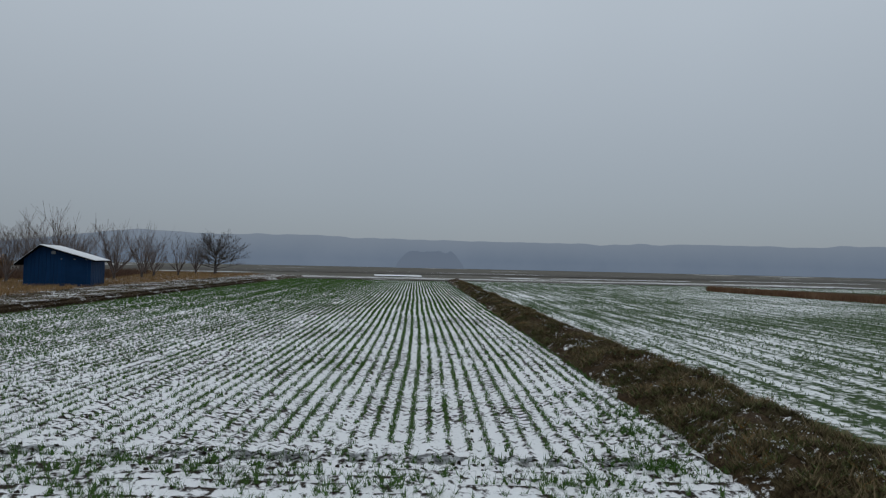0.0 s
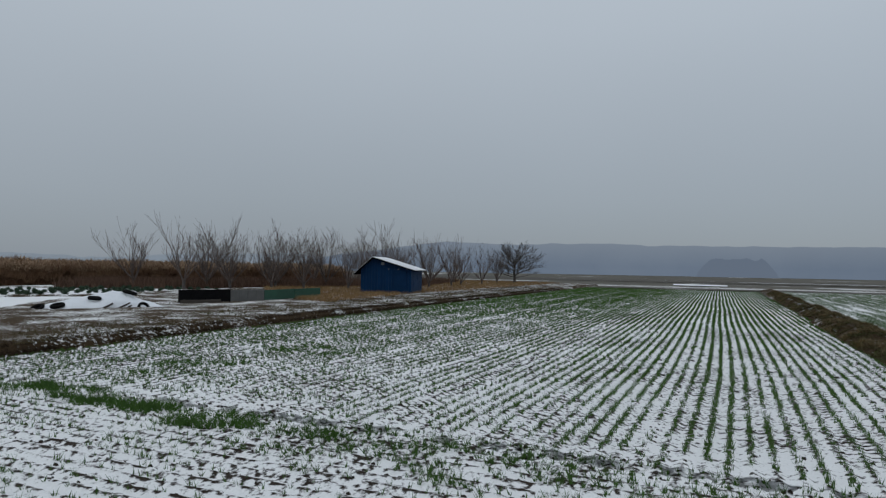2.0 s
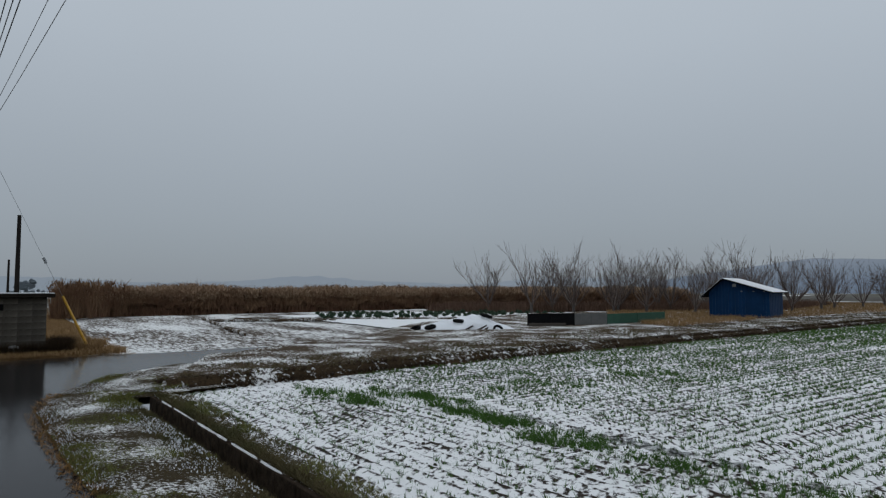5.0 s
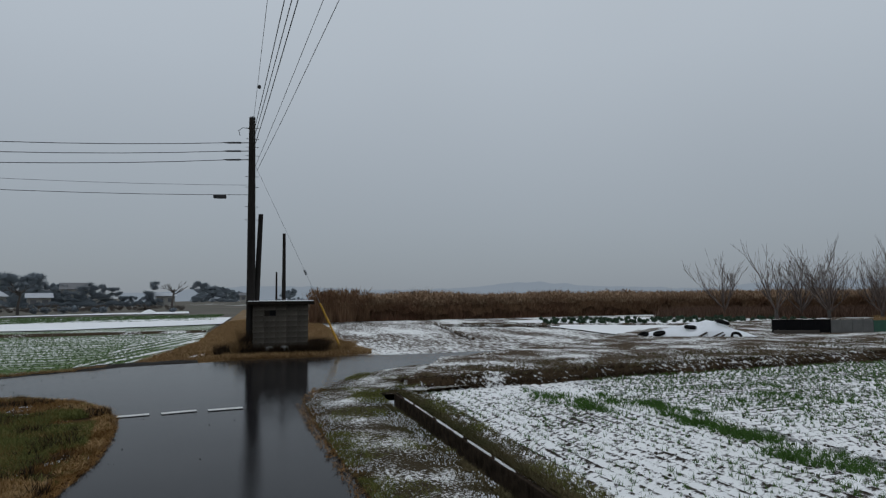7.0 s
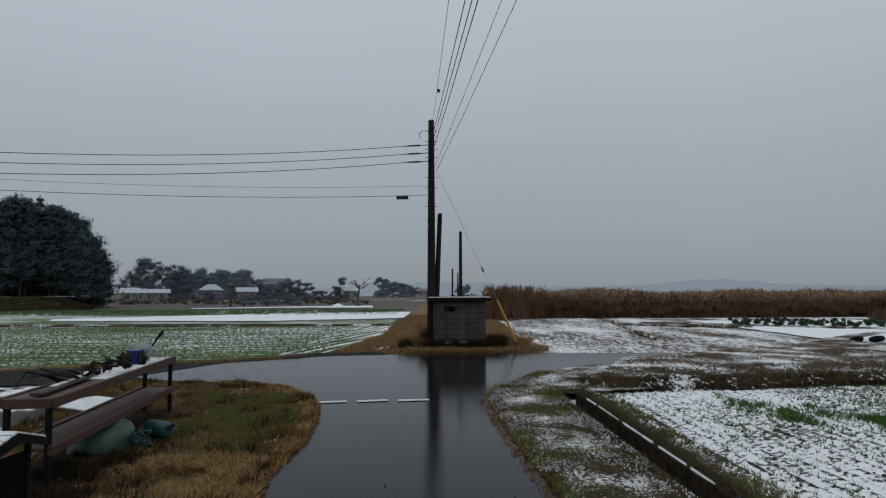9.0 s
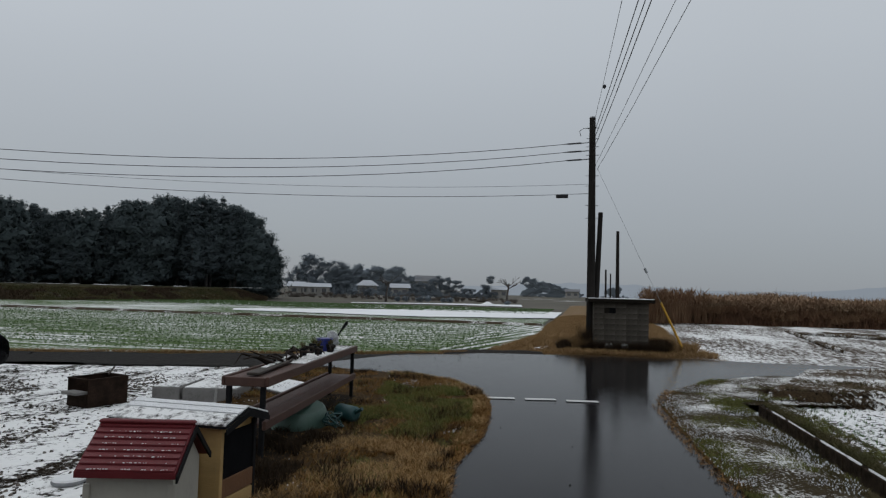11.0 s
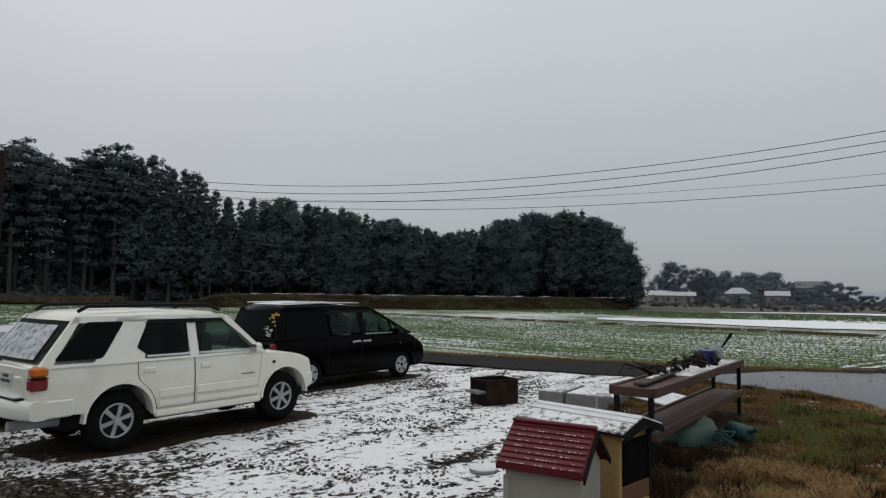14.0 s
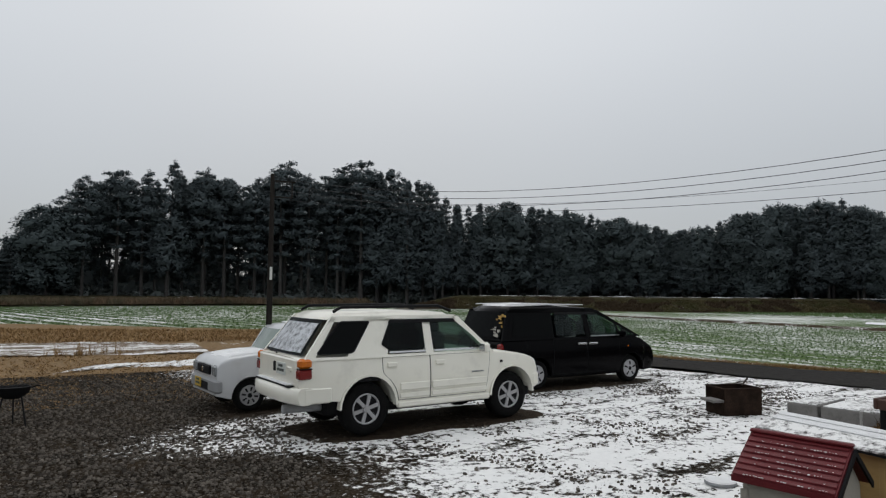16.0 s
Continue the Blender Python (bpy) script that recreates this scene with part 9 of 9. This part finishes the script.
def far_side():
    g = np.random.default_rng(33)
    # strips of winter land across the plain
    strip("ground_dry_strip", [(26.2, 65.8), (30.5, 45.5), (36, 30)], [(33, 83), (47.7, 71), (60, 50)], 40, 8, lambda x, y, u, v: -0.14 + 0.10 * math.sin(math.pi * v), TURF, "strip of brown grass across the field", "grass")
    p = pick([(26.4, 66), (30.8, 46), (36, 31)], [(27.4, 68), (33.0, 49), (39, 34)], 5000, g)
    grow("strip_grass", [blades(np.column_stack([p, np.full(len(p), -0.1)]), g, 0.55, 0.07, 0.4, 3)], REED, "rust-brown dry grass strip at the field edge")
    strip("ground_white_plot", [(-11.5, 107), (-3.8, 107)], [(-12.8, 118), (-4.2, 118)], 10, 10, wave(0.03, 0.3, 57.0, -0.05), WHITE_FIELD, "small snow-white plot on the plain", "field")
    strip("ground_plain_strip", [(-60, 92), (60, 92)], [(-60, 101), (60, 101)], 40, 6, wave(0.03, 0.3, 58.0, -0.10), FIELD_BARE, "narrow field under patchy snow", "field")
    strip("ground_brown_strip", [(-40, 84), (80, 86)], [(-40, 91), (80, 91)], 60, 6, wave(0.05, 0.3, 59.0, -0.08), HAZED_FALLOW, "brown fallow strip at the end of the wheat", "grass", ragged=0.5)
    strip("ground_brown_strip_far", [(-150, 135), (150, 135)], [(-150, 175), (150, 175)], 40, 6, wave(0.05, 0.2, 60.0, -0.08), HAZED_FALLOW, "brown fallow land on the plain", "grass")
    for x, y, w in ((30, 110, 24), (64, 120, 30), (-42, 112, 16), (10, 150, 26), (52, 88, 14)):
        strip("ground_snow_trace", [(x - w / 2, y), (x + w / 2, y + 1)], [(x - w / 2, y + 2.5), (x + w / 2, y + 4)], 16, 3, wave(0.02, 0.3, x, -0.03), WHITE_FIELD, "trace of snow on the plain", "snow", ragged=0.6)
    # trees beyond the fields by the houses
    def clump(name, line, mat, size, label, n=70, reach=1.0):
        out = []
        for x, y, h in line:
            for _ in range(max(8, int(h / 0.30))):
                z = h * g.uniform(0.02, 0.96)
                side = (1.0 - 0.75 * (z / h) ** 2) * reach
                out.append(leaf_clumps(g, (x + g.normal(0, 0.8), y + g.normal(0, 1.5) * side, z), h * 0.11 * g.uniform(0.5, 1.3) + 0.35, int(n * 2.2), size * 0.30, 0.75))
        v = np.concatenate(out)
        return stuff(name, leaf_mesh(name, v, mat, 0.9), label, "trees")

    clump("cedar_group", [(-164, -75.5, 5.5), (-165, -73, 8.5), (-166, -71.5, 10.5), (-167, -69, 10), (-168, -66.5, 8.5), (-169, -64.5, 9.5), (-169.5, -61.8, 7)], HAZED_LEAF, 0.6, "group of dark cedars beside the house")
    clump("tree_belt", [(-215 + 0.3 * i, -83 + 1.9 * i, 8.2 + 1.5 * math.sin(i * 0.9) ** 2) for i in range(14)] + [(-214, -56.5 + 2.4 * i, 6.8 - 0.5 * i) for i in range(5)], HAZIER_LEAF, 0.9, "belt of hazy trees behind the houses")
    clump("garden_trees", [(-190, -48, 3.4), (-190, -46, 4.2), (-190.5, -43.5, 5.2), (-191, -41, 6.4), (-192, -38.5, 6.0), (-192, -36, 4.8), (-192.5, -34, 3.8), (-186, -52, 2.4), (-193, -31.5, 2.8), (-193, -29, 2.2), (-202, -28.4, 4.0), (-202.5, -27.2, 6.6)], HAZED_LEAF, 0.7, "garden trees among the houses")
    clump("house_hedge", [(-176 - 0.4 * i, -60 + 2.0 * i, 0.8 + 0.6 * math.sin(i * 1.3) ** 2) for i in range(18)], HAZED_LEAF, 0.6, "dark hedge and shrubs before the houses", 70, 1.2)
    clump("far_trees", [(-330, -24 + 3.0 * i, 9.5 - 0.85 * i) for i in range(9)] + [(-320, 15, 5.5), (-320, 18, 6)], HAZIER_LEAF, 1.4, "trees fading in the mist", 60, 1.6)
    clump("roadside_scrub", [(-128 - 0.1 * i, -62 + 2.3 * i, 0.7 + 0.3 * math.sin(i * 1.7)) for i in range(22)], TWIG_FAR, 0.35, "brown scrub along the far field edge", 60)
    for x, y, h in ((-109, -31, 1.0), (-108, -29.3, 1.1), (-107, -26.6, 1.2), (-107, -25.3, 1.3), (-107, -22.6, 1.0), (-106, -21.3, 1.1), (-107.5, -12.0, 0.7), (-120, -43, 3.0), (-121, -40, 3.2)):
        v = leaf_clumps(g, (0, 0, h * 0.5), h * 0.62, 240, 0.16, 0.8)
        o = new("bush", leaf_mesh("bush", v, HAZED_LEAF))
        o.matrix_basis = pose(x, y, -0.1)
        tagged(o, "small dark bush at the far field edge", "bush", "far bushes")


far_side()


def lone_tree(x, y, h, seed):
    rnd = random.Random(seed)
    t = thing("bare_tree", "small crooked bare tree at the far field edge", "tree", pose(x, y, -0.15), "lone field trees")
    part("trunk", Shape().tube([(0, 0, 0), (0.2, 0.1, h * 0.3), (0.0, 0.3, h * 0.6), (0.15, 0.4, h * 0.75)], [0.24, 0.18, 0.14, 0.1], 7), BARK, t)
    s = Shape()
    for i in range(7):
        a = rnd.uniform(0, 6.28)
        limb(s, (0.1, 0.3, h * rnd.uniform(0.55, 0.75)), (math.cos(a), math.sin(a), 0.5), h * 0.3, 0.08, 2, rnd, 0.0, 0.02, (3, 4))
    part("crown", s, BARK, t, "bare twigs")


lone_tree(-108, -32.8, 4.6, 3)
lone_tree(-108.5, -12.3, 4.8, 4)


def house(x, y, rot, w, d, h, roof, label, wall, roof_h, columns=0, hip=False):
    t = thing("house", label, "house", pose(x, y, 0, 0, 0, rot))
    part("wall", Shape().box((0, 0, h / 2 - 0.2), (w, d, h + 0.4)), wall, t)
    if hip:
        rf = Shape().loft([[(-w / 2 - 0.6, -d / 2 - 0.6, h), (w / 2 + 0.6, -d / 2 - 0.6, h), (w / 2 + 0.6, d / 2 + 0.6, h), (-w / 2 - 0.6, d / 2 + 0.6, h)],
                           [(-w * 0.22, -0.1, h + roof_h), (w * 0.22, -0.1, h + roof_h), (w * 0.22, 0.1, h + roof_h), (-w * 0.22, 0.1, h + roof_h)]], smooth=False)
    else:
        rf = Shape().prism([(-d / 2 - 0.6, h), (d / 2 + 0.6, h), (0, h + roof_h)], -w / 2 - 0.5, w / 2 + 0.5, axis="x")
    part("roof", rf, HAZED_SNOW if roof == SNOW else roof, t, "snow-covered roof" if roof == SNOW else "")
    n = max(2, int(w / 2.4))
    for i in range(n):
        px = -w / 2 + (i + 0.5) * w / n
        win = part("window", Shape().box((px, -d / 2 - 0.02, h * 0.55), (w / n * 0.5, 0.06, h * 0.42)), HAZED_HOUSE_DARK, t)
        part("sill", Shape().box((px, -d / 2 - 0.06, h * 0.33), (w / n * 0.56, 0.1, 0.06)), wall, win)
    for i in range(columns):
        part("column", Shape().box((-w / 2 + (i + 0.5) * w / columns, -d / 2 - 0.5, h / 2), (0.35, 0.35, h), bevel=0.03), CONCRETE_PALE, t)
    return t


house(-156.5, -67.3, 113, 10.0, 7, 2.1, SNOW, "long pale house with posts before dark cedars", HAZED_WALL, 0.9, 7)
house(-158.5, -71.5, 113, 3.5, 6, 2.5, SNOW, "small house wing with a snowy roof", HAZED_WALL, 0.8)
house(-183, -60.5, 108, 5.5, 6, 2.8, SNOW, "pale house with a snow-covered hip roof", HAZED_WALL, 1.6, 0, True)
house(-186, -51.5, 108, 5, 5, 2.4, SNOW, "low house with a snow-covered roof", HAZED_WALL, 1.2)
house(-230, -77.5, 105, 6, 6, 8.2, SNOW, "far house with a snowy roof among trees", HAZED_HOUSE_DARK, 1.2)
house(-216, -50.5, 105, 7, 7, 4.8, HAZED_HOUSE_DARK, "far house with a grey gable roof", HAZED_WALL, 2.0)
house(-205, -24.5, 100, 5, 5, 2.6, SNOW, "low far shed with a snowy roof", HAZED_WALL, 0.9)
house(-310, -2.5, 92, 6, 5, 2.8, HAZED_HOUSE_DARK, "far grey house at the edge of the mist", HAZED_WALL, 1.2)
o = thing("snow_heap", "small pointed heap of snow on the far field", "snow heap", pose(-100, -14.3, -0.1))
rings = [[(r * 2.6 * math.cos(6.283 * i / 16) * (1 + 0.15 * math.sin(i * 2.3)), r * 1.8 * math.sin(6.283 * i / 16), z) for i in range(16)] for r, z in ((0.7, 0), (0.5, 0.25), (0.2, 0.5), (0.05, 0.6))]
part("heap", Shape().loft(rings), SNOW, o)
part("foot", Shape().loft([[(x * 1.25, y * 1.2, -0.05) for x, y, z in rings[0]], [(x * 1.0, y * 1.0, 0.12) for x, y, z in rings[0]]]), SNOW, o)
